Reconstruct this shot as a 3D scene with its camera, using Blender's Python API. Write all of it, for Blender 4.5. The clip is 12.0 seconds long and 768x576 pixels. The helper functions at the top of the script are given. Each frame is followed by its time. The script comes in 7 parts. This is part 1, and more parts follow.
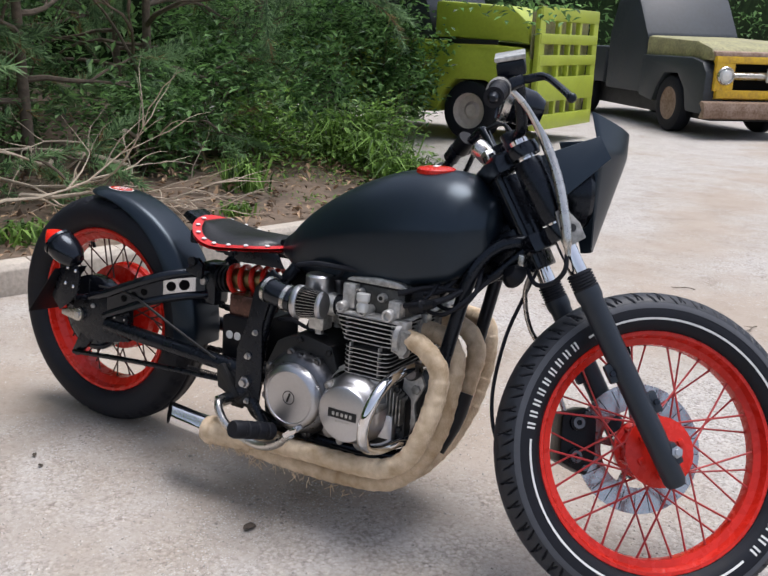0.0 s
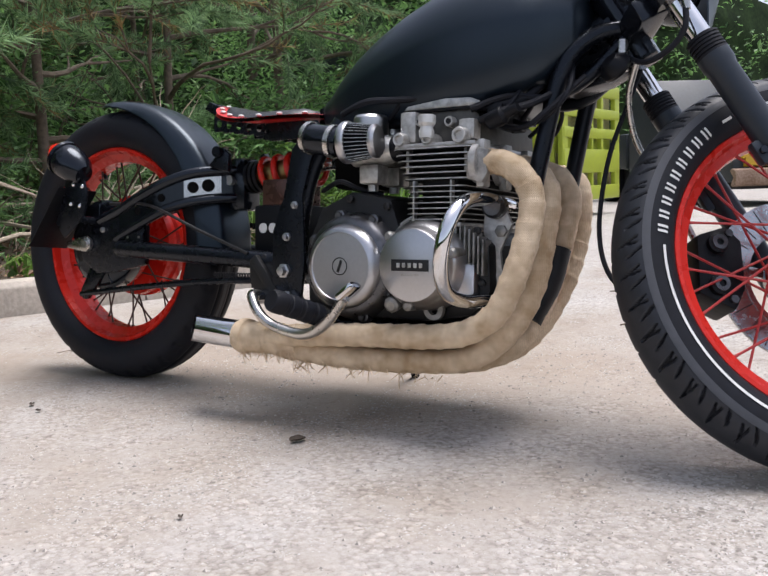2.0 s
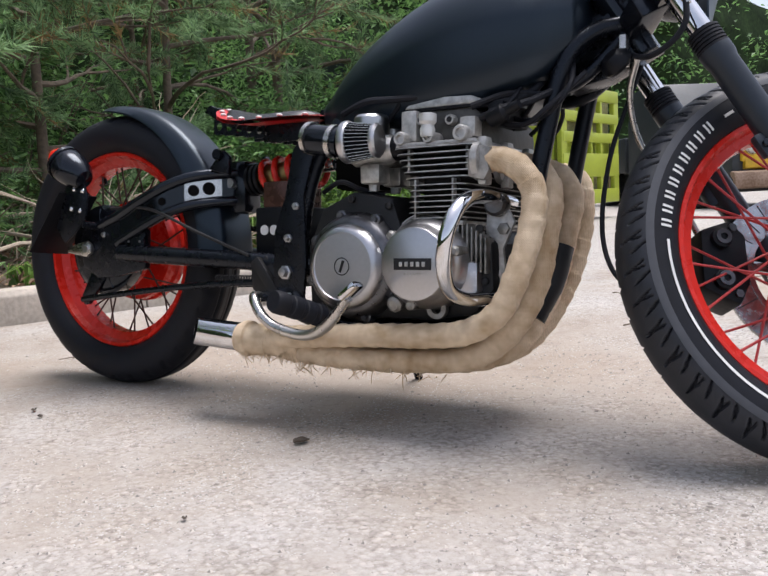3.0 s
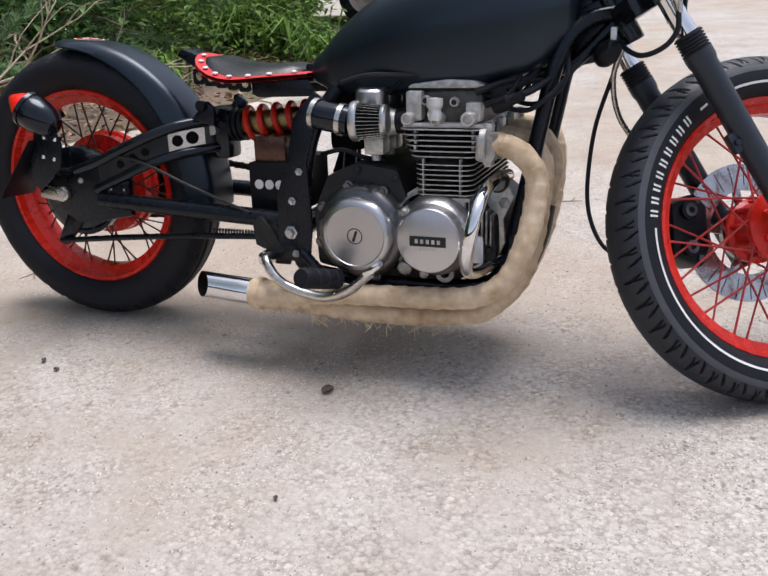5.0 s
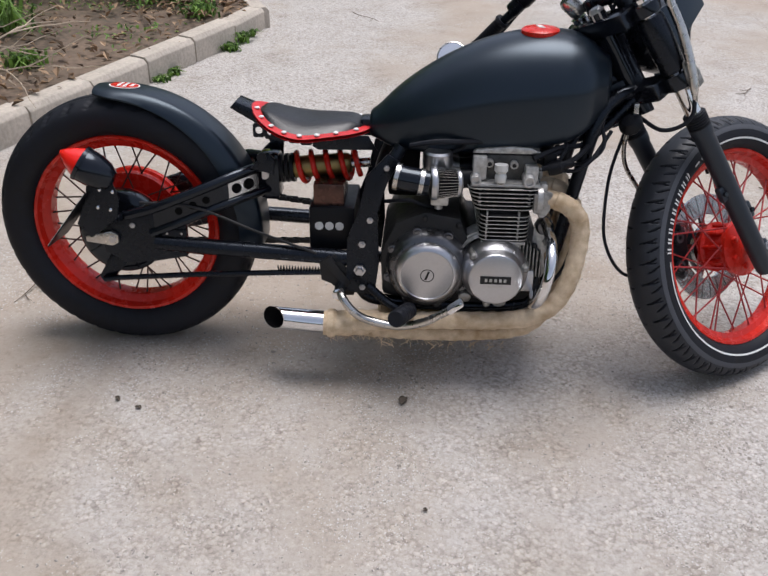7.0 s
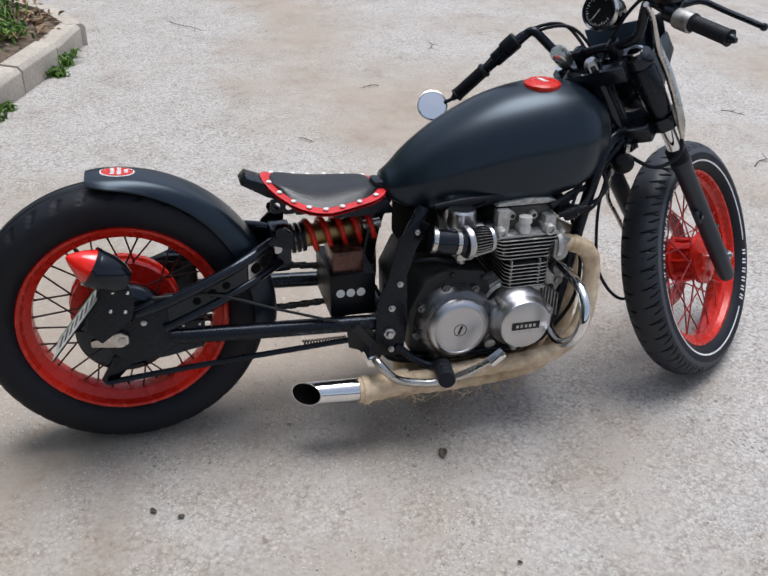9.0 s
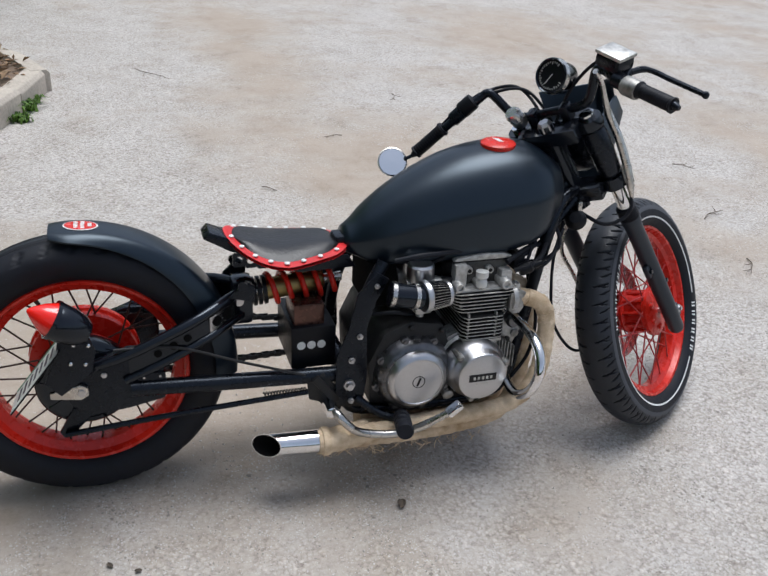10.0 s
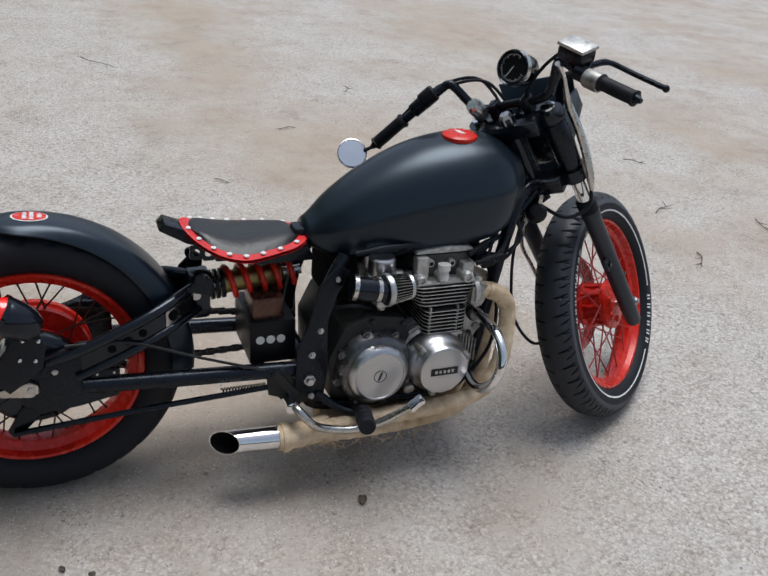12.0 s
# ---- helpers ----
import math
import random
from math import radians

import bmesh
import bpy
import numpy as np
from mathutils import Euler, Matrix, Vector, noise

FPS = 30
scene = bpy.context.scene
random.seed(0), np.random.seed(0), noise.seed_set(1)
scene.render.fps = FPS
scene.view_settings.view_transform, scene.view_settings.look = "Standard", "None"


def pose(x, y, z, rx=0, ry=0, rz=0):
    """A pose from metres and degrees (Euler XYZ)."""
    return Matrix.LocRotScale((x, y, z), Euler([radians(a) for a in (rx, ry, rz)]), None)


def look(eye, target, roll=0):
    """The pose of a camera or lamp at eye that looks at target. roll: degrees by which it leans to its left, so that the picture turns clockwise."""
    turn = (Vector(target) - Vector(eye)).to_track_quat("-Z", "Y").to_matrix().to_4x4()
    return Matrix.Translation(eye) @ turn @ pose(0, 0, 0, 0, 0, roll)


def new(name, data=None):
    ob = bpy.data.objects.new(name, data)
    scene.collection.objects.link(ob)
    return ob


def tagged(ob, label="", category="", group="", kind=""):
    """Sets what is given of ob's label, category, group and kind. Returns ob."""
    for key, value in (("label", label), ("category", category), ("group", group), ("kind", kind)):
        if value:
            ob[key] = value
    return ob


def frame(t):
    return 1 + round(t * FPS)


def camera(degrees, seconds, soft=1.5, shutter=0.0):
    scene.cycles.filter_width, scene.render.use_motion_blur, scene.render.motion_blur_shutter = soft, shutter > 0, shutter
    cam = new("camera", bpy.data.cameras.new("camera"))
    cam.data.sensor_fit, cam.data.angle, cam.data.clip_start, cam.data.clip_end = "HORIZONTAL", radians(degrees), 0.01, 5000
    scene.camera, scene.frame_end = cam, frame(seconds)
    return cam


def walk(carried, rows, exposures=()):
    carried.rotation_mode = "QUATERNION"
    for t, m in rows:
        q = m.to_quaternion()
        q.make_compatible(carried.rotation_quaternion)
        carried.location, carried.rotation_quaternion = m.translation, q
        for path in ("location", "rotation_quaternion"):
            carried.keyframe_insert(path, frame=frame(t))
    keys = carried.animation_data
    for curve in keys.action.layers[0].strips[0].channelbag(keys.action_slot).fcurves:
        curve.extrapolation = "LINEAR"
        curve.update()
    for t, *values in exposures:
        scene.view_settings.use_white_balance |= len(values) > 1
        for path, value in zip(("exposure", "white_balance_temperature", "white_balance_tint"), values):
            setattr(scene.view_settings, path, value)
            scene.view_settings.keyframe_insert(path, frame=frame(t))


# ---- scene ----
cam = camera(49.7, 12.0, soft=1.6)
METRES, EYE, TILT, LEAN, TURN = 2.958, 1.10621, -16.847, -1.644, 29.6
ROWS = [
    (0.0, 0.0, 0.0, 0.0, -0.0, 0.0, -0.0),
    (0.5, -0.0345, 0.07, -0.0916, -3.02, 3.96, 3.46),
    (1.0, -0.0411, 0.1131, -0.1578, -1.37, 6.56, 3.79),
    (1.5, -0.0386, 0.1306, -0.1764, 1.16, 8.67, 4.42),
    (2.0, -0.0331, 0.1398, -0.1849, 2.17, 9.64, 3.29),
    (2.5, -0.0334, 0.1431, -0.1904, 2.52, 10.3, 3.73),
    (4.5, -0.0762, 0.1138, -0.1317, -2.47, 1.77, 5.83),
    (5.0, -0.1271, 0.0838, -0.0614, -7.83, -6.24, 7.58),
    (5.5, -0.1758, 0.0407, 0.0077, -7.52, -9.57, 5.91),
    (6.0, -0.2392, 0.0193, 0.0455, -16.72, -13.58, 6.81),
    (6.5, -0.2967, 0.03, 0.0722, -20.15, -15.63, 8.2),
    (7.0, -0.3516, 0.0684, 0.1015, -25.26, -16.91, 8.42),
    (9.0, -0.5016, 0.2035, 0.2022, -43.51, -21.71, 10.53),
    (9.5, -0.5069, 0.198, 0.2114, -45.28, -22.18, 9.82),
    (10.0, -0.5046, 0.1937, 0.2146, -45.84, -19.23, 9.38),
    (10.5, -0.5011, 0.1952, 0.2166, -47.95, -18.7, 9.08),
    (11.0, -0.4997, 0.1971, 0.2162, -48.96, -17.75, 9.06),
    (11.5, -0.4985, 0.1983, 0.2131, -49.71, -17.98, 9.07),
    (12.0, -0.5052, 0.2075, 0.2118, -49.24, -20.12, 8.28),
]
walk(cam, [(t, pose(1.79861, -1.59286, EYE, TILT, LEAN, TURN) @ pose(METRES * x, METRES * y, METRES * z, 90 + pitch, roll, yaw)) for t, x, y, z, yaw, pitch, roll in ROWS],
     [(0.0, 0.78, 6200, 13), (1.0, 0.98, 6260, 14), (2.5, 0.94, 6260, 14), (4.3, 1.0, 6320, 14), (5.0, 0.88, 6270, 14), (7.0, 0.57, 6220, 13), (9.5, 0.55, 6010, 9), (12.0, 0.34, 6110, 8)])

# ---- world, sun and exposure ----
world = bpy.data.worlds.new("sky")
world.use_nodes = True
scene.world = world
wn = world.node_tree
sky = wn.nodes.new("ShaderNodeTexSky")
sky.sky_type, sky.sun_disc = "NISHITA", False
sky.sun_elevation, sky.sun_rotation = radians(77), radians(30)
sky.air_density, sky.dust_density, sky.ozone_density = 1.0, 3.0, 1.0
background = wn.nodes["Background"]
overcast = wn.nodes.new("ShaderNodeHueSaturation")
overcast.inputs["Saturation"].default_value = 0.55
wn.links.new(sky.outputs["Color"], overcast.inputs["Color"])
wn.links.new(overcast.outputs["Color"], background.inputs["Color"])
background.inputs["Strength"].default_value = 0.106
sun = new("sun", bpy.data.lights.new("sun", "SUN"))
sun.data.energy, sun.data.angle, sun.data.color = 1.9, radians(38), (1.0, 0.97, 0.93)
sun.matrix_world = look((1.9, 1.9, 10.0), (0.8, 0.0, 0.3))


# ---- materials ----
def material(name, color, rough=0.6, metal=0.0, vary=0.25, grain=40.0, stain=4.0, bump=0.15, second=None,
             rough_vary=0.12, coat=0.0, island=0.0, spec=0.5):
    """Principled surface with fine grain and larger stains in colour, roughness and relief."""
    m = bpy.data.materials.new(name)
    m.use_nodes = True
    nt = m.node_tree
    bsdf = nt.nodes["Principled BSDF"]
    geo = nt.nodes.new("ShaderNodeTexCoord")
    fine = nt.nodes.new("ShaderNodeTexNoise")
    fine.inputs["Scale"].default_value, fine.inputs["Detail"].default_value = grain, 6.0
    big = nt.nodes.new("ShaderNodeTexNoise")
    big.inputs["Scale"].default_value, big.inputs["Detail"].default_value = stain, 5.0
    for n in (fine, big):
        nt.links.new(geo.outputs["Object"], n.inputs["Vector"])
    mixed = nt.nodes.new("ShaderNodeMath")
    mixed.operation = "MULTIPLY_ADD"
    nt.links.new(fine.outputs["Fac"], mixed.inputs[0])
    mixed.inputs[1].default_value = 0.5
    half = nt.nodes.new("ShaderNodeMath")
    half.operation = "MULTIPLY"
    nt.links.new(big.outputs["Fac"], half.inputs[0])
    half.inputs[1].default_value = 0.5
    nt.links.new(half.outputs[0], mixed.inputs[2])
    last = mixed
    if island:
        info = nt.nodes.new("ShaderNodeNewGeometry")
        add = nt.nodes.new("ShaderNodeMath")
        add.operation = "MULTIPLY_ADD"
        nt.links.new(info.outputs["Random Per Island"], add.inputs[0])
        add.inputs[1].default_value = island
        shift = nt.nodes.new("ShaderNodeMath")
        shift.operation = "SUBTRACT"
        nt.links.new(mixed.outputs[0], shift.inputs[0])
        shift.inputs[1].default_value = island / 2
        nt.links.new(shift.outputs[0], add.inputs[2])
        last = add
    ramp = nt.nodes.new("ShaderNodeValToRGB")
    c = Vector(color)
    d = Vector(second) if second else c * (1 - vary)
    ramp.color_ramp.elements[0].position, ramp.color_ramp.elements[1].position = 0.33, 0.66
    ramp.color_ramp.elements[0].color = (*d, 1)
    ramp.color_ramp.elements[1].color = (*[min(1.0, v * (1 + vary * 0.5)) for v in c], 1)
    nt.links.new(last.outputs[0], ramp.inputs["Fac"])
    nt.links.new(ramp.outputs["Color"], bsdf.inputs["Base Color"])
    ro = nt.nodes.new("ShaderNodeMapRange")
    ro.inputs["From Min"].default_value, ro.inputs["From Max"].default_value = 0.3, 0.7
    ro.inputs["To Min"].default_value, ro.inputs["To Max"].default_value = max(0.02, rough - rough_vary), min(1.0, rough + rough_vary)
    nt.links.new(mixed.outputs[0], ro.inputs["Value"])
    nt.links.new(ro.outputs["Result"], bsdf.inputs["Roughness"])
    bsdf.inputs["Metallic"].default_value = metal
    bsdf.inputs["Specular IOR Level"].default_value = spec
    bsdf.inputs["Coat Weight"].default_value = coat
    bsdf.inputs["Coat Roughness"].default_value = 0.08
    if bump:
        bp = nt.nodes.new("ShaderNodeBump")
        bp.inputs["Strength"].default_value, bp.inputs["Distance"].default_value = bump, 0.004
        nt.links.new(fine.outputs["Fac"], bp.inputs["Height"])
        nt.links.new(bp.outputs["Normal"], bsdf.inputs["Normal"])
    return m


def nodes_of(m):
    return m.node_tree, m.node_tree.nodes["Principled BSDF"]


def ground_material():
    """Worn pale concrete with embedded grit, dusty patches and a few dark spots."""
    m = bpy.data.materials.new("worn_concrete")
    m.use_nodes = True
    nt, bsdf = nodes_of(m)
    tc = nt.nodes.new("ShaderNodeTexCoord")

    def noise_node(scale, detail=6.0, rough=0.6):
        n = nt.nodes.new("ShaderNodeTexNoise")
        n.inputs["Scale"].default_value, n.inputs["Detail"].default_value, n.inputs["Roughness"].default_value = scale, detail, rough
        nt.links.new(tc.outputs["Object"], n.inputs["Vector"])
        return n

    def ramp_node(src, stops):
        r = nt.nodes.new("ShaderNodeValToRGB")
        while len(r.color_ramp.elements) < len(stops):
            r.color_ramp.elements.new(0.5)
        for e, (p, col) in zip(r.color_ramp.elements, stops):
            e.position, e.color = p, (*col, 1)
        nt.links.new(src, r.inputs["Fac"])
        return r

    def mix(kind, fac, a, b):
        x = nt.nodes.new("ShaderNodeMix")
        x.data_type, x.blend_type = "RGBA", kind
        if isinstance(fac, float):
            x.inputs["Factor"].default_value = fac
        else:
            nt.links.new(fac, x.inputs["Factor"])
        nt.links.new(a, x.inputs["A"])
        nt.links.new(b, x.inputs["B"])
        return x.outputs["Result"]

    # tan dusty areas give way to greyer ones where the aggregate lies bare
    zone = nt.nodes.new("ShaderNodeMapRange")
    zone.inputs["From Min"].default_value, zone.inputs["From Max"].default_value = 0.42, 0.62
    place = nt.nodes.new("ShaderNodeSeparateXYZ")
    nt.links.new(tc.outputs["Object"], place.inputs["Vector"])
    worn = nt.nodes.new("ShaderNodeMapRange")
    worn.inputs["From Min"].default_value, worn.inputs["From Max"].default_value = 0.1, 1.7
    worn.inputs["To Min"].default_value, worn.inputs["To Max"].default_value = -0.075, 0.08
    nt.links.new(place.outputs["X"], worn.inputs["Value"])
    spread = nt.nodes.new("ShaderNodeMath")
    nt.links.new(noise_node(0.75, 6.0, 0.6).outputs["Fac"], spread.inputs[0])
    nt.links.new(worn.outputs["Result"], spread.inputs[1])
    # a greyer stretch of open stone behind the bike's tail
    far = nt.nodes.new("ShaderNodeMapRange")
    far.inputs["From Min"].default_value, far.inputs["From Max"].default_value = 0.7, 1.7
    nt.links.new(place.outputs["Y"], far.inputs["Value"])
    tail = nt.nodes.new("ShaderNodeMapRange")
    tail.inputs["From Min"].default_value, tail.inputs["From Max"].default_value = 1.0, 0.2
    tail.inputs["To Min"].default_value, tail.inputs["To Max"].default_value = -0.03, 0.24
    nt.links.new(place.outputs["X"], tail.inputs["Value"])
    stretch = nt.nodes.new("ShaderNodeMath")
    stretch.operation = "MULTIPLY_ADD"
    nt.links.new(far.outputs["Result"], stretch.inputs[0])
    nt.links.new(tail.outputs["Result"], stretch.inputs[1])
    nt.links.new(spread.outputs[0], stretch.inputs[2])
    spread = stretch
    nt.links.new(spread.outputs[0], zone.inputs["Value"])
    patches = ramp_node(zone.outputs["Result"], [(0.0, (0.365, 0.309, 0.256)), (0.45, (0.393, 0.352, 0.310)), (1.0, (0.446, 0.424, 0.402))])
    mottled = ramp_node(noise_node(3.2, 12.0, 0.75).outputs["Fac"], [(0.34, (0.80, 0.765, 0.725)), (0.45, (0.95, 0.938, 0.92)), (0.58, (1.03, 1.03, 1.03)), (0.75, (1.10, 1.10, 1.10))])
    fine = ramp_node(noise_node(75.0, 9.0, 0.80).outputs["Fac"], [(0.33, (0.62, 0.60, 0.57)), (0.44, (0.92, 0.91, 0.90)), (0.55, (1.02, 1.02, 1.02)), (0.70, (1.17, 1.17, 1.17))])
    c2 = mix("MULTIPLY", 1.0, patches.outputs["Color"], mottled.outputs["Color"])
    rough_share = nt.nodes.new("ShaderNodeMapRange")
    rough_share.inputs["From Min"].default_value, rough_share.inputs["From Max"].default_value = 0.38, 0.60
    rough_share.inputs["To Min"].default_value, rough_share.inputs["To Max"].default_value = 0.40, 1.0
    nt.links.new(spread.outputs[0], rough_share.inputs["Value"])
    c2 = mix("MULTIPLY", rough_share.outputs["Result"], c2, fine.outputs["Color"])
    # exposed aggregate: rounded stones of differing tone, shade between them put into the colour
    warp = nt.nodes.new("ShaderNodeMix")
    warp.data_type = "RGBA"
    warp.blend_type = "ADD"
    warp.inputs["Factor"].default_value = 0.012
    nt.links.new(tc.outputs["Object"], warp.inputs["A"])
    nt.links.new(noise_node(60.0, 3.0).outputs["Color"], warp.inputs["B"])
    stones = nt.nodes.new("ShaderNodeTexVoronoi")
    stones.inputs["Scale"].default_value = 105.0
    nt.links.new(warp.outputs["Result"], stones.inputs["Vector"])
    tone = nt.nodes.new("ShaderNodeSeparateColor")
    nt.links.new(stones.outputs["Color"], tone.inputs["Color"])
    tones = ramp_node(tone.outputs["Red"], [(0.0, (0.46, 0.43, 0.40)), (0.16, (0.80, 0.78, 0.76)), (0.5, (1.0, 0.99, 0.98)), (0.85, (1.10, 1.09, 1.08)), (1.0, (1.34, 1.33, 1.31))])
    gaps = ramp_node(stones.outputs["Distance"], [(0.28, (1.08, 1.08, 1.08)), (0.52, (0.97, 0.96, 0.95)), (0.74, (0.64, 0.61, 0.57))])
    bare = nt.nodes.new("ShaderNodeMapRange")
    bare.inputs["From Min"].default_value, bare.inputs["From Max"].default_value = 0.42, 0.62
    bare.inputs["To Min"].default_value, bare.inputs["To Max"].default_value = 0.03, 0.64
    # bare stones come in broken patches, with dust lying between them
    broken = nt.nodes.new("ShaderNodeMath")
    broken.operation = "MULTIPLY_ADD"
    nt.links.new(noise_node(9.0, 8.0, 0.75).outputs["Fac"], broken.inputs[0])
    broken.inputs[1].default_value = 0.9
    less = nt.nodes.new("ShaderNodeMath")
    less.operation = "SUBTRACT"
    nt.links.new(spread.outputs[0], less.inputs[0])
    less.inputs[1].default_value = 0.47
    nt.links.new(less.outputs[0], broken.inputs[2])
    nt.links.new(broken.outputs[0], bare.inputs["Value"])
    c2 = mix("MULTIPLY", bare.outputs["Result"], c2, tones.outputs["Color"])
    c2 = mix("MULTIPLY", bare.outputs["Result"], c2, gaps.outputs["Color"])
    cluster = nt.nodes.new("ShaderNodeMapRange")
    cluster.inputs["From Min"].default_value, cluster.inputs["From Max"].default_value = 0.44, 0.64
    cluster.inputs["To Min"].default_value, cluster.inputs["To Max"].default_value = 0.18, 0.62
    nt.links.new(noise_node(1.9, 7.0, 0.72).outputs["Fac"], cluster.inputs["Value"])

    def specks(scale, offset, level, tint, c):
        """Scattered small grains in loose clusters."""
        v = nt.nodes.new("ShaderNodeTexVoronoi")
        v.inputs["Scale"].default_value = scale
        mv = nt.nodes.new("ShaderNodeVectorMath")
        mv.inputs[1].default_value = (offset, offset * 0.7, 0)
        nt.links.new(warp.outputs["Result"], mv.inputs[0])
        nt.links.new(mv.outputs["Vector"], v.inputs["Vector"])
        sep = nt.nodes.new("ShaderNodeSeparateColor")
        nt.links.new(v.outputs["Color"], sep.inputs["Color"])
        add = nt.nodes.new("ShaderNodeMath")
        nt.links.new(sep.outputs["Red"], add.inputs[0])
        nt.links.new(cluster.outputs["Result"], add.inputs[1])
        big = nt.nodes.new("ShaderNodeMath")
        big.operation = "GREATER_THAN"
        nt.links.new(add.outputs[0], big.inputs[0])
        big.inputs[1].default_value = level
        near = nt.nodes.new("ShaderNodeMapRange")
        near.inputs["From Min"].default_value, near.inputs["From Max"].default_value = 0.42, 0.28
        nt.links.new(v.outputs["Distance"], near.inputs["Value"])
        mul = nt.nodes.new("ShaderNodeMath")
        mul.operation = "MULTIPLY"
        nt.links.new(big.outputs[0], mul.inputs[0])
        nt.links.new(near.outputs["Result"], mul.inputs[1])
        col = nt.nodes.new("ShaderNodeRGB")
        col.outputs[0].default_value = (*tint, 1)
        return mix("MIX", mul.outputs[0], c, col.outputs[0])

    c2 = specks(260.0, 3.1, 1.26, (0.52, 0.50, 0.475), c2)
    c2 = specks(200.0, 0.0, 1.32, (0.25, 0.235, 0.215), c2)
    c2 = specks(150.0, 7.7, 1.33, (0.52, 0.50, 0.475), c2)
    c2 = specks(125.0, 11.3, 1.40, (0.22, 0.20, 0.175), c2)
    c2 = specks(62.0, 5.9, 1.47, (0.20, 0.18, 0.155), c2)
    nt.links.new(c2, bsdf.inputs["Base Color"])
    bsdf.inputs["Roughness"].default_value = 0.92
    bp = nt.nodes.new("ShaderNodeBump")
    bp.inputs["Strength"].default_value, bp.inputs["Distance"].default_value = 0.55, 0.006
    nt.links.new(noise_node(75.0, 9.0, 0.75).outputs["Fac"], bp.inputs["Height"])
    bp2 = nt.nodes.new("ShaderNodeBump")
    bp2.inputs["Strength"].default_value, bp2.inputs["Distance"].default_value = 0.5, 0.005
    rise = nt.nodes.new("ShaderNodeMath")
    rise.operation = "MULTIPLY"
    nt.links.new(stones.outputs["Distance"], rise.inputs[0])
    nt.links.new(bare.outputs["Result"], rise.inputs[1])
    bp2.invert = True
    nt.links.new(rise.outputs[0], bp2.inputs["Height"])
    nt.links.new(bp.outputs["Normal"], bp2.inputs["Normal"])
    nt.links.new(bp2.outputs["Normal"], bsdf.inputs["Normal"])
    return m


def wrap_material():
    """Woven glass-fibre heat wrap, beige with scorched stains."""
    m = material("heat_wrap", (0.76, 0.615, 0.44), 0.95, 0, 0.2, 45, 6, 0.2, (0.44, 0.30, 0.165))
    nt, bsdf = nodes_of(m)
    tc = nt.nodes.new("ShaderNodeTexCoord")
    waves = []
    for axis, scale in (("DIAGONAL", 150.0), ("X", 120.0), ("Z", 135.0)):
        w = nt.nodes.new("ShaderNodeTexWave")
        w.bands_direction = axis
        w.inputs["Scale"].default_value, w.inputs["Distortion"].default_value = scale, 2.2
        w.inputs["Detail Scale"].default_value = 3.0
        nt.links.new(tc.outputs["Object"], w.inputs["Vector"])
        waves.append(w)
    add = nt.nodes.new("ShaderNodeMath")
    nt.links.new(waves[0].outputs["Fac"], add.inputs[0])
    nt.links.new(waves[1].outputs["Fac"], add.inputs[1])
    both = nt.nodes.new("ShaderNodeMath")
    nt.links.new(add.outputs[0], both.inputs[0])
    nt.links.new(waves[2].outputs["Fac"], both.inputs[1])
    old = bsdf.inputs["Base Color"].links[0].from_socket
    tone = nt.nodes.new("ShaderNodeMapRange")
    tone.inputs["From Min"].default_value, tone.inputs["From Max"].default_value = 0.4, 2.6
    tone.inputs["To Min"].default_value, tone.inputs["To Max"].default_value = 0.86, 1.08
    nt.links.new(both.outputs[0], tone.inputs["Value"])
    mul = nt.nodes.new("ShaderNodeMix")
    mul.data_type, mul.blend_type = "RGBA", "MULTIPLY"
    mul.inputs["Factor"].default_value = 1.0
    nt.links.new(old, mul.inputs["A"])
    nt.links.new(tone.outputs["Result"], mul.inputs["B"])
    nt.links.new(mul.outputs["Result"], bsdf.inputs["Base Color"])
    bp = nt.nodes.new("ShaderNodeBump")
    bp.inputs["Strength"].default_value, bp.inputs["Distance"].default_value = 0.34, 0.002
    nt.links.new(both.outputs[0], bp.inputs["Height"])
    nt.links.new(bp.outputs["Normal"], bsdf.inputs["Normal"])
    return m


M_GROUND = ground_material()
M_WRAP = wrap_material()
M_TANK = material("satin_blue_black_paint", (0.0050, 0.0088, 0.0145), 0.32, 0.0, 0.12, 90, 3, 0.0, rough_vary=0.03, spec=0.54)
M_BLACK = material("black_painted_steel", (0.0046, 0.0053, 0.0080), 0.28, 0.0, 0.3, 60, 6, 0.06, rough_vary=0.08, spec=0.34)
M_GLOSS = material("gloss_black_paint", (0.0058, 0.0066, 0.0098), 0.15, 0.0, 0.2, 60, 6, 0.02, rough_vary=0.05, spec=0.45)
M_MATT = material("matt_black_plastic", (0.0062, 0.0068, 0.0092), 0.40, 0.0, 0.3, 80, 8, 0.1, spec=0.2)
M_RUBBER = material("tyre_rubber", (0.0095, 0.0110, 0.0165), 0.6, 0.0, 0.35, 60, 5, 0.12, (0.006, 0.006, 0.008), spec=0.25)
M_DUSTY = material("dusty_tread_rubber", (0.021, 0.0235, 0.031), 0.55, 0.0, 0.3, 60, 4, 0.12, (0.014, 0.016, 0.021), spec=0.42)
M_FORK = material("satin_dark_grey_fork_paint", (0.0165, 0.0195, 0.026), 0.40, 0.0, 0.2, 80, 6, 0.04, spec=0.5)
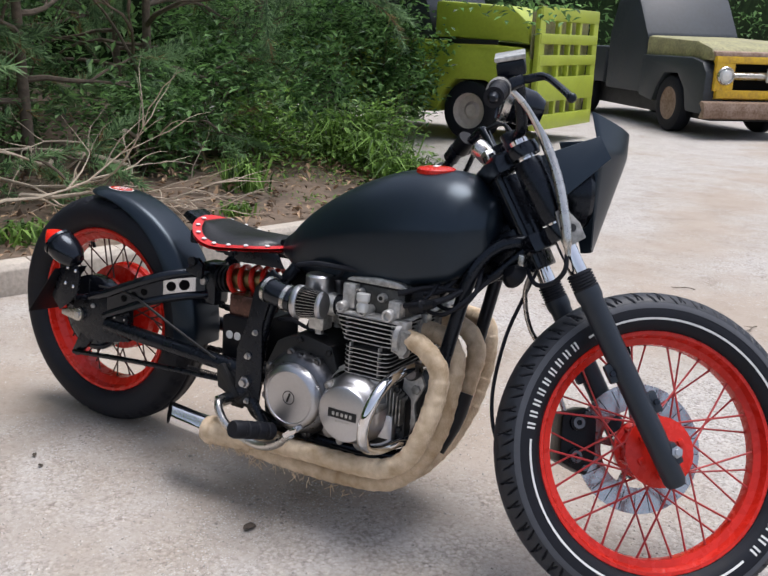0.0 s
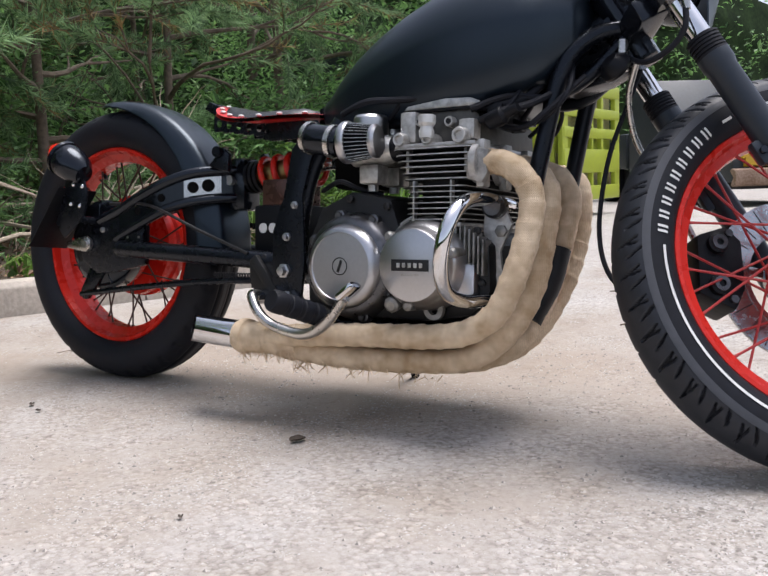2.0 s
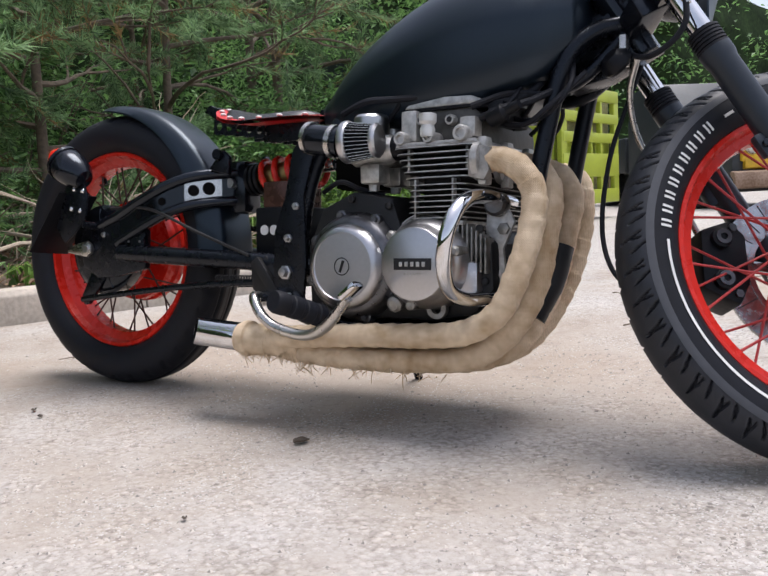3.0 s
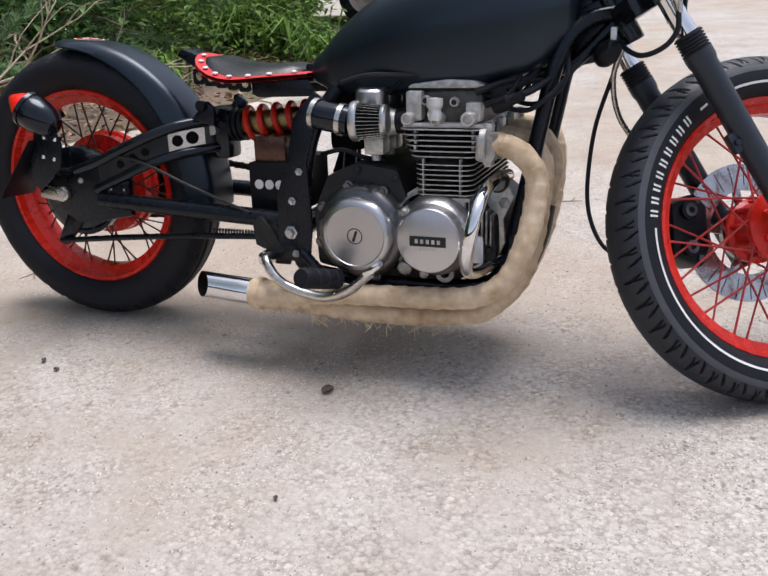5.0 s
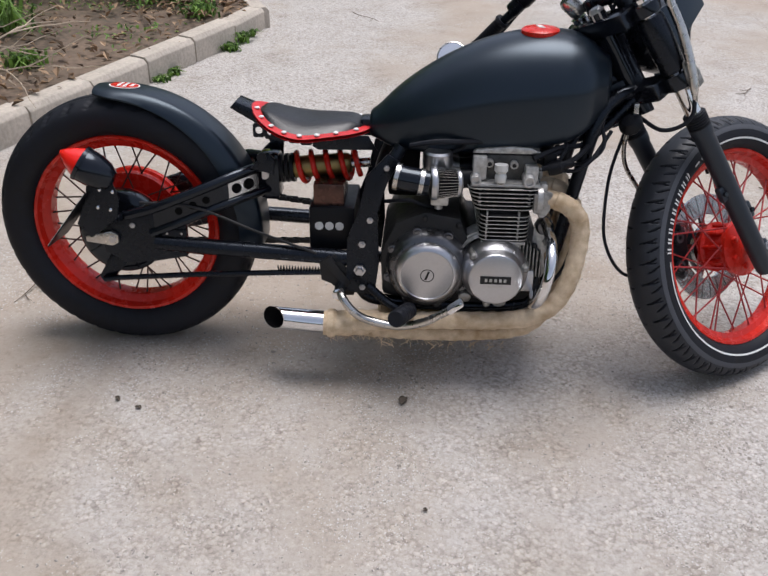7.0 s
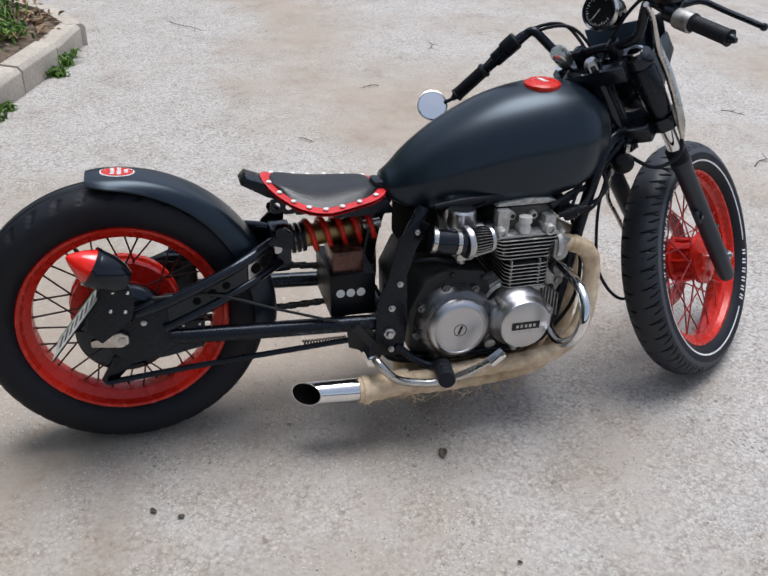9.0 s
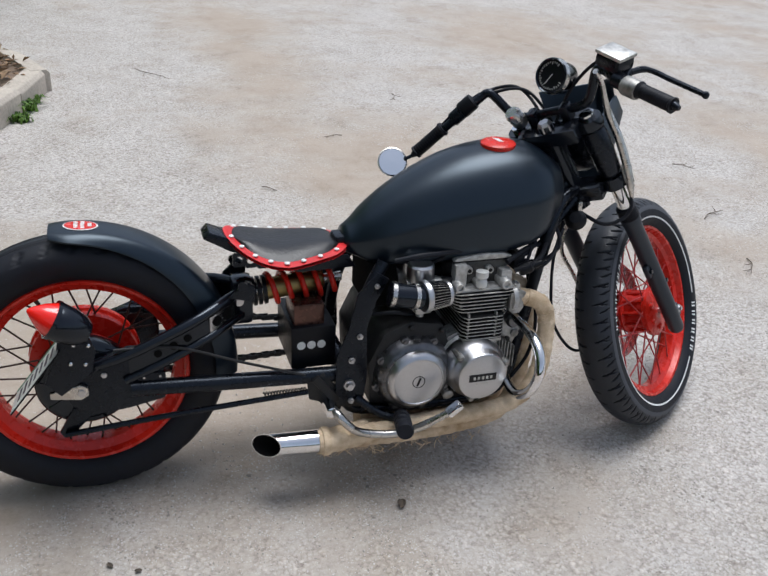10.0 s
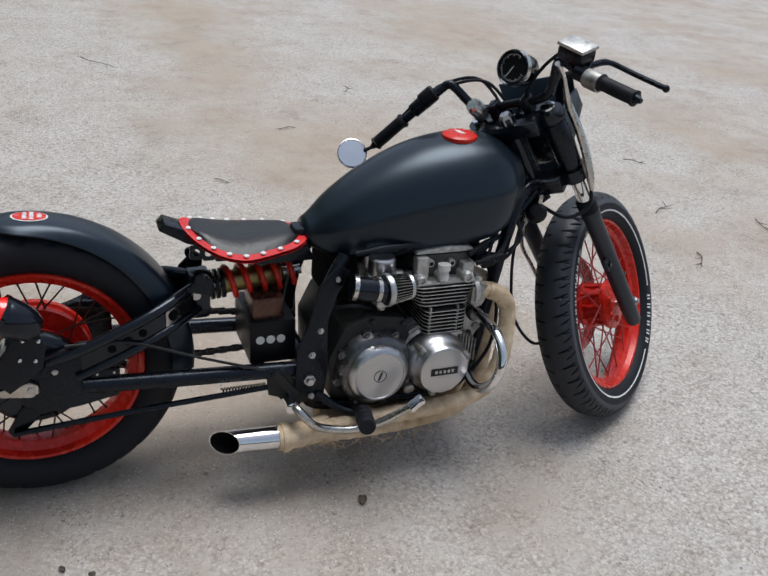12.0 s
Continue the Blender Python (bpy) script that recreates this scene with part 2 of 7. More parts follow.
# black of the sooty pipe inside, also put in for the dark of openings
M_SOOT_OPENING = material("soot_and_opening_black", (0.004, 0.004, 0.004), 0.9, 0.0, 0.3, 60, 6, 0.1, spec=0.1)
M_GREYBAND = material("grey_sidewall_rubber", (0.060, 0.064, 0.075), 0.7, 0.0, 0.25, 60, 5, 0.1)
M_RED = material("red_paint", (0.58, 0.020, 0.010), 0.27, 0.0, 0.18, 50, 6, 0.03, rough_vary=0.07, spec=0.36)
M_REDSPOKE = material("red_painted_spoke", (0.42, 0.03, 0.03), 0.45, 0.0, 0.3, 60, 9, 0.05)
M_DARKSPOKE = material("rusty_dark_spoke", (0.06, 0.025, 0.018), 0.55, 0.3, 0.4, 60, 9, 0.1)
M_WHITE = material("white_rubber_paint", (0.72, 0.72, 0.70), 0.7, 0.0, 0.15, 60, 6, 0.05)
M_CHROME = material("chrome", (0.78, 0.78, 0.79), 0.10, 1.0, 0.1, 40, 5, 0.01, rough_vary=0.05)
M_PLATED = material("plated_steel", (0.55, 0.55, 0.56), 0.20, 1.0, 0.2, 60, 8, 0.02, rough_vary=0.06)
M_GREASY = material("greasy_grey_casting", (0.10, 0.097, 0.09), 0.45, 0.5, 0.4, 60, 22, 0.2, (0.035, 0.033, 0.03))
M_OLDCHROME = material("dulled_chrome", (0.58, 0.56, 0.53), 0.27, 1.0, 0.25, 60, 9, 0.05, rough_vary=0.1)
M_ALU = material("polished_aluminium", (0.52, 0.52, 0.535), 0.33, 1.0, 0.07, 160, 3, 0.02, rough_vary=0.04)
M_CAST = material("dirty_cast_aluminium", (0.40, 0.39, 0.37), 0.5, 0.75, 0.4, 70, 14, 0.2, (0.10, 0.095, 0.085))
M_HEAD = material("pale_oxidised_cast_aluminium", (0.56, 0.55, 0.53), 0.38, 0.55, 0.25, 90, 16, 0.15, (0.27, 0.26, 0.24))
M_CLUTCH = material("greasy_polished_casting", (0.15, 0.15, 0.16), 0.32, 0.9, 0.3, 60, 12, 0.1, (0.08, 0.08, 0.082))
# near-black colour stands in for the shade between the fins
M_CORE = material("gap_dark_cast_metal", (0.022, 0.021, 0.02), 0.8, 0.1, 0.3, 60, 9, 0.2)
M_FIN = material("greyed_fin_metal", (0.58, 0.575, 0.555), 0.42, 0.75, 0.3, 90, 10, 0.12, (0.22, 0.215, 0.20))
M_CASE = material("oily_dark_crankcase", (0.016, 0.016, 0.017), 0.5, 0.3, 0.5, 60, 10, 0.25)
M_BRASS = material("dull_brass", (0.34, 0.25, 0.10), 0.45, 1.0, 0.3, 60, 9, 0.1)
M_COPPER = material("brown_primer_metal", (0.105, 0.052, 0.040), 0.27, 0.6, 0.35, 60, 9, 0.1)
M_LEATHER = material("black_leather", (0.009, 0.008, 0.009), 0.38, 0.0, 0.3, 160, 8, 0.25)
M_REDLEATHER = material("red_leather_border", (0.56, 0.018, 0.02), 0.42, 0.0, 0.2, 120, 8, 0.12)
M_PLATE = material("enamelled_plate_white", (0.66, 0.70, 0.66), 0.4, 0.0, 0.15, 60, 6, 0.03)
M_GREEN = material("plate_green_border", (0.05, 0.20, 0.10), 0.45, 0.0, 0.2, 60, 6, 0.03)
M_INK = material("dark_ink", (0.02, 0.025, 0.04), 0.5, 0.0, 0.1, 60, 6, 0.0)
M_MIRROR = material("mirror_glass", (0.92, 0.92, 0.92), 0.03, 1.0, 0.02, 40, 5, 0.0, rough_vary=0.01)
M_DISC = material("brake_disc_steel", (0.52, 0.52, 0.53), 0.24, 0.95, 0.2, 120, 8, 0.05)
M_LIME = material("lime_green_paint", (0.40, 0.47, 0.05), 0.4, 0.0, 0.15, 30, 3, 0.03)
M_TRUCK = material("faded_dark_truck_paint", (0.035, 0.042, 0.05), 0.5, 0.0, 0.4, 20, 3, 0.1)
M_YELLOW = material("chipped_yellow_paint", (0.72, 0.46, 0.02), 0.5, 0.0, 0.3, 30, 6, 0.1, (0.50, 0.28, 0.03))
M_RUST = material("rusted_bumper_steel", (0.30, 0.22, 0.17), 0.7, 0.3, 0.5, 40, 8, 0.2, (0.16, 0.09, 0.05))
M_OLIVE = material("mossy_hood_and_slot_shade_olive", (0.32, 0.30, 0.15), 0.7, 0.0, 0.5, 30, 5, 0.2)
M_KERB = material("weathered_kerb_concrete", (0.47, 0.415, 0.35), 0.95, 0.0, 0.3, 60, 5, 0.4)
M_SOIL = material("leafy_brown_soil", (0.17, 0.12, 0.085), 0.95, 0.0, 0.5, 30, 3, 0.8, (0.065, 0.05, 0.035))
M_BARK = material("grey_brown_bark", (0.15, 0.115, 0.085), 0.95, 0.0, 0.5, 40, 9, 0.8)
M_TWIG = material("bare_dry_twig", (0.50, 0.41, 0.31), 0.9, 0.0, 0.4, 60, 9, 0.3, island=0.3)
M_NEEDLE = material("pine_needles", (0.25, 0.39, 0.18), 0.7, 0.0, 0.4, 6, 1.5, 0.0, (0.07, 0.135, 0.06), island=0.5)
M_DRYNEEDLE = material("browned_needles", (0.24, 0.16, 0.06), 0.8, 0.0, 0.4, 6, 1.5, 0.0, (0.10, 0.075, 0.03), island=0.5)
M_LEAF = material("broad_green_leaves", (0.19, 0.35, 0.11), 0.5, 0.0, 0.4, 6, 1.5, 0.0, (0.035, 0.09, 0.025), island=0.5)
M_GRASS = material("bright_grass_blades", (0.18, 0.31, 0.06), 0.55, 0.0, 0.4, 6, 1.5, 0.0, (0.05, 0.10, 0.02), island=0.5)
M_LITTER = material("dry_leaf_litter", (0.30, 0.20, 0.12), 0.9, 0.0, 0.4, 20, 4, 0.2, (0.10, 0.065, 0.04), island=0.6)
M_DEADLEAF = material("dead_grey_brown_leaf", (0.115, 0.088, 0.066), 0.85, 0.0, 0.4, 60, 9, 0.2, (0.05, 0.04, 0.03))
M_PEBBLE = material("loose_grit", (0.44, 0.40, 0.355), 0.9, 0.0, 0.4, 30, 4, 0.2, (0.24, 0.22, 0.20), island=0.9)
M_SILVER = material("bright_silver_lid", (0.62, 0.62, 0.60), 0.4, 0.35, 0.1, 60, 6, 0.03)
M_WOODS = material("shade_dark_foliage", (0.026, 0.046, 0.017), 0.9, 0.0, 0.6, 9, 1.2, 0.8, (0.006, 0.010, 0.005), spec=0.1)
def leafy(m, share):
    """Lets some light through thin leaves."""
    nt, bsdf = nodes_of(m)
    thin = nt.nodes.new("ShaderNodeBsdfTranslucent")
    nt.links.new(bsdf.inputs["Base Color"].links[0].from_socket, thin.inputs["Color"])
    both = nt.nodes.new("ShaderNodeMixShader")
    both.inputs["Fac"].default_value = share
    nt.links.new(bsdf.outputs["BSDF"], both.inputs[1])
    nt.links.new(thin.outputs["BSDF"], both.inputs[2])
    nt.links.new(both.outputs["Shader"], nt.nodes["Material Output"].inputs["Surface"])


for leaf_mat in (M_NEEDLE, M_LEAF, M_GRASS):
    leafy(leaf_mat, 0.45)
for dark_mat, tint in ((M_TANK, (0.72, 0.86, 1.0)), (M_BLACK, (0.75, 0.85, 1.0)), (M_GLOSS, (0.78, 0.88, 1.0)), (M_FORK, (0.80, 0.90, 1.0))):
    nodes_of(dark_mat)[1].inputs["Specular Tint"].default_value = (*tint, 1)
M_PALEBOX = material("pale_trailer_paint", (0.48, 0.42, 0.38), 0.6, 0.0, 0.25, 20, 3, 0.05)


def glow_lens(name, color, trans=0.35):
    m = bpy.data.materials.new(name)
    m.use_nodes = True
    _, bsdf = nodes_of(m)
    bsdf.inputs["Base Color"].default_value = (*color, 1)
    bsdf.inputs["Roughness"].default_value = 0.12
    bsdf.inputs["Transmission Weight"].default_value = trans
    bsdf.inputs["Coat Weight"].default_value = 0.6
    return m


M_LENS = glow_lens("red_lens_plastic", (0.80, 0.016, 0.010), 0.0)
M_GLASS = glow_lens("headlight_glass", (0.85, 0.85, 0.82), 0.2)


# ---- geometry helpers ----
def curve_through(pts, steps=8):
    """Catmull-Rom points through pts."""
    p = [Vector(q) for q in pts]
    p = [p[0] * 2 - p[1], *p, p[-1] * 2 - p[-2]]
    out = []
    for i in range(1, len(p) - 2):
        for k in range(steps):
            t = k / steps
            a, b, c, d = p[i - 1:i + 3]
            out.append(0.5 * (2 * b + (c - a) * t + (2 * a - 5 * b + 4 * c - d) * t * t + (3 * b - a - 3 * c + d) * t ** 3))
    out.append(p[-2])
    return out


class Geo:
    """Collects vertices and faces of one mesh."""

    def __init__(self, m=None):
        self.v, self.f, self.m = [], [], m

    def add(self, verts, faces, m=None):
        n = len(self.v)
        for q in verts:
            q = Vector(q)
            if m is not None:
                q = m @ q
            if self.m is not None:
                q = self.m @ q
            self.v.append(q[:])
        self.f.extend([tuple(i + n for i in f) for f in faces])
        return self

    def tube(self, pts, r, n=12, caps=True, m=None):
        pts = [Vector(p) for p in pts]
        rad = r if isinstance(r, (list, tuple)) else [r] * len(pts)
        d0 = (pts[1] - pts[0]).normalized()
        u = d0.orthogonal().normalized()
        verts, faces = [], []
        for i, p in enumerate(pts):
            d = (pts[min(i + 1, len(pts) - 1)] - pts[max(i - 1, 0)]).normalized()
            u = (u - d * u.dot(d)).normalized()
            w = d.cross(u)
            for k in range(n):
                a = 2 * math.pi * k / n
                verts.append(p + (u * math.cos(a) + w * math.sin(a)) * rad[i])
        for i in range(len(pts) - 1):
            for k in range(n):
                a, b = i * n + k, i * n + (k + 1) % n
                faces.append((a, b, b + n, a + n))
        if caps:
            faces.append(tuple(reversed(range(n))))
            faces.append(tuple(range((len(pts) - 1) * n, len(pts) * n)))
        return self.add(verts, faces, m)

    def lathe(self, prof, n=32, m=None, closed=False, arc=None):
        """prof: (radius, height) round local z; closed joins the profile's ends."""
        verts, faces = [], []
        a0, a1 = arc or (0, 2 * math.pi)
        full = arc is None
        cols = n if full else n + 1
        for r, h in prof:
            for k in range(cols):
                a = a0 + (a1 - a0) * k / n
                verts.append((r * math.cos(a), r * math.sin(a), h))
        rows = len(prof)
        for i in range(rows if closed else rows - 1):
            for k in range(n):
                j, k2 = (i + 1) % rows, (k + 1) % cols
                faces.append((i * cols + k, i * cols + k2, j * cols + k2, j * cols + k))
        return self.add(verts, faces, m)

    def from_bm(self, bm, m=None):
        bm.verts.index_update()
        self.add([v.co.copy() for v in bm.verts], [tuple(v.index for v in f.verts) for f in bm.faces], m)
        bm.free()
        return self

    def box(self, centre, size, bevel=0.004, m=None, seg=2):
        bm = bmesh.new()
        bmesh.ops.create_cube(bm, size=1.0)
        for v in bm.verts:
            v.co = Vector((v.co.x * size[0] + centre[0], v.co.y * size[1] + centre[1], v.co.z * size[2] + centre[2]))
        if bevel:
            bmesh.ops.bevel(bm, geom=bm.edges[:], offset=min(bevel, min(size) * 0.45), segments=seg, affect="EDGES", profile=0.6)
        return self.from_bm(bm, m)

    def prism(self, outline, y0, y1, bevel=0.003, m=None, seg=2):
        """outline: (x, z) points, pushed from y0 to y1."""
        bm = bmesh.new()
        a = [bm.verts.new((x, y0, z)) for x, z in outline]
        b = [bm.verts.new((x, y1, z)) for x, z in outline]
        bm.faces.new(a), bm.faces.new(list(reversed(b)))
        for i in range(len(a)):
            j = (i + 1) % len(a)
            bm.faces.new((a[j], a[i], b[i], b[j]))
        bmesh.ops.recalc_face_normals(bm, faces=bm.faces[:])
        if bevel:
            bmesh.ops.bevel(bm, geom=bm.edges[:], offset=min(bevel, abs(y1 - y0) * 0.4), segments=seg, affect="EDGES", profile=0.6)
        return self.from_bm(bm, m)

    def ball(self, centre, r, n=12, m=None, squash=(1, 1, 1)):
        bm = bmesh.new()
        bmesh.ops.create_uvsphere(bm, u_segments=n, v_segments=max(4, n // 2), radius=r)
        for v in bm.verts:
            v.co = Vector((v.co.x * squash[0], v.co.y * squash[1], v.co.z * squash[2])) + Vector(centre)
        return self.from_bm(bm, m)

    def rod(self, a, b, r, n=12, m=None):
        return self.tube([a, b], r, n, True, m)

    def mesh(self, name, mat, sharp=35, smooth=True):
        me = bpy.data.meshes.new(name)
        me.from_pydata(self.v, [], self.f)
        me.materials.append(mat)
        if smooth:
            me.shade_smooth()
            me.set_sharp_from_angle(angle=radians(sharp))
        return me


def part(name, geo, mat, parent=None, label="", sharp=35):
    ob = new(name, geo if isinstance(geo, bpy.types.Mesh) else geo.mesh(name, mat, sharp))
    if parent is not None:
        ob.parent = parent
    if label:
        ob["label"] = label
    return ob


def spin_to(origin, axis):
    """Matrix that puts local z along axis at origin."""
    q = Vector(axis).normalized().to_track_quat("Z", "Y")
    return Matrix.Translation(origin) @ q.to_matrix().to_4x4()


def pieces(name, geo, mat, parent=None, label="", sharp=35):
    """Each separate piece of geo becomes a part of its own."""
    root = list(range(len(geo.v)))

    def find(i):
        while root[i] != i:
            root[i] = root[root[i]]
            i = root[i]
        return i

    for f in geo.f:
        a = find(f[0])
        for i in f[1:]:
            root[find(i)] = a
    groups = {}
    for f in geo.f:
        groups.setdefault(find(f[0]), []).append(f)
    for faces in groups.values():
        used = sorted({i for f in faces for i in f})
        at = {i: k for k, i in enumerate(used)}
        g = Geo()
        g.v, g.f = [geo.v[i] for i in used], [tuple(at[i] for i in f) for f in faces]
        part(name, g, mat, parent, label, sharp)


# ---- motorcycle ----
LEAN_LEFT = 5.0
RAKE, STEER_ANGLE = radians(32.3), radians(39.4)
_f = Vector((math.cos(RAKE), 0, math.sin(RAKE)))
_l = Vector((0, 1, 0))
_a = Vector((-math.sin(RAKE), 0, math.cos(RAKE)))
_x = _f * math.cos(STEER_ANGLE) + _l * math.sin(STEER_ANGLE)
_y = _l * math.cos(STEER_ANGLE) - _f * math.sin(STEER_ANGLE)
STEER = Matrix.Translation((1.507, -0.011, 0.2860)) @ Matrix((_x, _y, _a)).transposed().to_4x4()

bike = tagged(new("motorcycle"), "custom matt black bobber motorcycle with red spoked wheels, leaning on pavement", "motorcycle")
bike.matrix_world = pose(0, 0, 0, -LEAN_LEFT)

REAR = Matrix.Translation((0.001, 0, 0.330))
FRONT = STEER @ Matrix.Translation((0.04, 0, 0))
ABOUT_Y = pose(0, 0, 0, 90)  # local z becomes -y


def tyre_mesh(name, R, half, rim_r, n, m, tread, dusty):
    """Round-shouldered tyre with grooves cut into the tread; dusty rubber outside, black on the lower sidewall, the
    grooves' shade put in as black.
    """
    rows = 84
    rc, h = (rim_r + R) / 2, (R - rim_r) / 2 + 0.004
    g, low = Geo(m), []
    verts, faces, dark = [], [], []
    for i in range(rows + 1):
        ph = radians(-142 + 284 * i / rows)
        c, s_ = math.cos(ph), math.sin(ph)
        r0 = rc + h * math.copysign(abs(c) ** 0.85, c) - 0.004
        y0 = half * math.copysign(abs(s_) ** 0.9, s_)
        for k in range(n):
            th = 2 * math.pi * k / n
            cut = tread(ph, th)
            r, y = r0 - cut * max(c, 0.25), y0 - cut * s_ * 0.6
            verts.append((r * math.cos(th), y, r * math.sin(th)))
            low.append(cut > 0 or abs(ph) > dusty)
    for i in range(rows):
        for k in range(n):
            a, b = i * n + k, i * n + (k + 1) % n
            faces.append((a, b, b + n, a + n))
            dark.append(1 if low[a] + low[b] + low[a + n] + low[b + n] > 2 else 0)
    me = g.add(verts, faces).mesh(name, M_DUSTY, 60)
    me.materials.append(M_RUBBER)
    me.polygons.foreach_set("material_index", dark)
    return me


def front_tread(ph, th):
    side = 1 if ph > 0 else -1
    s = abs(ph) / radians(66)
    if s > 1.1:
        return 0.0
    cell = th / (2 * math.pi) * 84 + (0.5 if side < 0 else 0) + 0.75 * s * s
    k = int(math.floor(cell)) % 2
    f = cell - math.floor(cell)
    lo, hi = (0.16, 0.90) if k else (0.50, 1.06)
    w = 0.12 * (1 - 0.55 * abs(2 * (s - lo) / (hi - lo) - 1))
    if lo < s < hi and abs(f - 0.5) < w:
        return 0.006
    if k and 0.55 < s < 0.92 and abs(f - 0.62 - (s - 0.55) * 0.9) < 0.07:
        return 0.005
    return 0.0


def rear_tread(ph, th):
    side = 1 if ph > 0 else -1
    s = abs(ph) / radians(60)
    if s > 1.0:
        return 0.0
    if abs(s - 0.22) < 0.045:
        return 0.004
    f = (th / (2 * math.pi) * 34 + (0.5 if side < 0 else 0) - 0.5 * s) % 1.0
    return 0.004 if 0.5 < s < 0.98 and abs(f - 0.5) < 0.11 else 0.0


def rim_geo(R, half, depth, m):
    w = half
    prof = [(R, -w), (R - 0.003, -w - 0.004), (R - 0.010, -w - 0.003), (R - 0.013, -w + 0.004), (R - 0.016, -w + 0.012),
            (R - depth, -w * 0.45), (R - depth - 0.002, 0), (R - depth, w * 0.45), (R - 0.016, w - 0.012), (R - 0.013, w - 0.004),
            (R - 0.010, w + 0.003), (R - 0.003, w + 0.004), (R, w), (R - 0.010, w * 0.8), (R - depth + 0.006, 0), (R - 0.010, -w * 0.8)]
    return Geo(m).lathe(prof, 96, ABOUT_Y, closed=True)


def spokes(wheel, m, hub_r, rim_r, flange, mat, count=36):
    g = Geo().tube([(0, 0, 0), (0, 0, 0.08), (0, 0, 0.92), (0, 0, 1)], [0.0024, 0.0022, 0.0022, 0.0032], 6)
    me = g.mesh("spoke", mat)
    for i in range(count):
        side = -1 if i % 2 else 1
        a_rim = 2 * math.pi * (i + 0.5) / count
        lead = 1 if (i // 2) % 2 else -1
        a_hub = a_rim + lead * radians(46)
        p = Vector((hub_r * math.cos(a_hub), side * flange, hub_r * math.sin(a_hub)))
        q = Vector((rim_r * math.cos(a_rim), side * 0.008, rim_r * math.sin(a_rim)))
        ob = new("spoke", me)
        ob.parent = wheel
        ob.matrix_local = m @ spin_to(p, q - p) @ Matrix.Diagonal((1, 1, (q - p).length, 1))


# rear wheel
rear_wheel = part("rear_wheel", rim_geo(0.2385, 0.043, 0.034, REAR), M_RED, bike, "red painted wire-spoked rear wheel")
part("tyre", tyre_mesh("tyre", 0.3300, 0.066, 0.236, 360, REAR, rear_tread, radians(0)), None, rear_wheel, "wide black rear tyre")
hub = [(0.0, -0.055), (0.030, -0.055), (0.034, -0.045), (0.060, -0.038), (0.062, -0.030), (0.046, -0.024), (0.040, 0.0), (0.075, 0.020), (0.098, 0.026), (0.100, 0.05), (0.04, 0.055), (0.0, 0.055)]
part("hub", Geo(REAR).lathe(hub, 40, ABOUT_Y), M_RED, rear_wheel, "red painted hub")
drum = [(0.0, -0.066), (0.112, -0.066), (0.116, -0.070), (0.124, -0.069), (0.128, -0.062), (0.128, -0.046), (0.122, -0.040), (0.122, -0.028), (0.126, -0.024), (0.124, -0.012), (0.0, -0.012)]
part("brake_drum", Geo(REAR).lathe(drum, 40, ABOUT_Y), M_RED, rear_wheel, "red brake drum")
panel = Geo(REAR).lathe([(0.0, 0.048), (0.106, 0.048), (0.108, 0.052), (0.108, 0.080), (0.101, 0.088), (0.085, 0.092), (0.036, 0.093), (0.030, 0.096), (0.0, 0.096)], 48, ABOUT_Y)
ribs = Geo(REAR)
for k in range(9):
    a = 2 * math.pi * (k + 0.3) / 9
    ribs.tube([(0.034 * math.cos(a), -0.0925, 0.034 * math.sin(a)), (0.096 * math.cos(a), -0.0885, 0.098 * math.sin(a))], 0.0035, 6)
brake_panel = part("brake_panel", panel, M_GLOSS, rear_wheel, "ribbed black brake panel")
pieces("panel_rib", ribs, M_GLOSS, brake_panel)
spokes(rear_wheel, REAR, 0.062, 0.207, 0.032, M_DARKSPOKE)
part("valve", Geo(REAR).rod((-0.09, 0.0, 0.18), (-0.083, 0, 0.166), 0.005, 8), M_MATT, rear_wheel)
teeth = Geo(REAR)
prof = []
for k in range(84):
    r = 0.088 if k % 2 else 0.094
    prof.append((r * math.cos(2 * math.pi * k / 84), r * math.sin(2 * math.pi * k / 84)))
teeth.prism(prof, 0.092, 0.098, 0)
part("sprocket", teeth, M_CASE, rear_wheel, "oily rear sprocket")

# front wheel
front_wheel = part("front_wheel", rim_geo(0.2490, 0.031, 0.030, FRONT), M_RED, bike, "red wire-spoked front wheel turned to one side")
front_tyre = part("tyre", tyre_mesh("tyre", 0.3295, 0.054, 0.247, 1080, FRONT, front_tread, radians(78)), None, front_wheel, "grooved black front tyre with white marks")
fhub = [(0.0, -0.060), (0.022, -0.060), (0.026, -0.050), (0.056, -0.046), (0.064, -0.040), (0.064, -0.032), (0.056, -0.026), (0.052, 0.0), (0.058, 0.024), (0.071, 0.032), (0.072, 0.046), (0.03, 0.055), (0.0, 0.055)]
fh = Geo(FRONT).lathe(fhub, 36, ABOUT_Y)
front_hub = part("hub", fh, M_RED, front_wheel, "red painted hub")
fins = Geo(FRONT)
for k in range(10):
    a = 2 * math.pi * k / 10
    fins.tube([(0.056 * math.cos(a), -0.034, 0.056 * math.sin(a)), (0.056 * math.cos(a), 0.032, 0.056 * math.sin(a))], 0.006, 8)
for k in range(6):
    a = 2 * math.pi * k / 6
    fins.box((0.046 * math.cos(a), -0.052, 0.046 * math.sin(a)), (0.014, 0.012, 0.014), 0.003)
pieces("hub_rib", fins, M_RED, front_hub)
spokes(front_wheel, FRONT, 0.062, 0.222, 0.040, M_REDSPOKE)
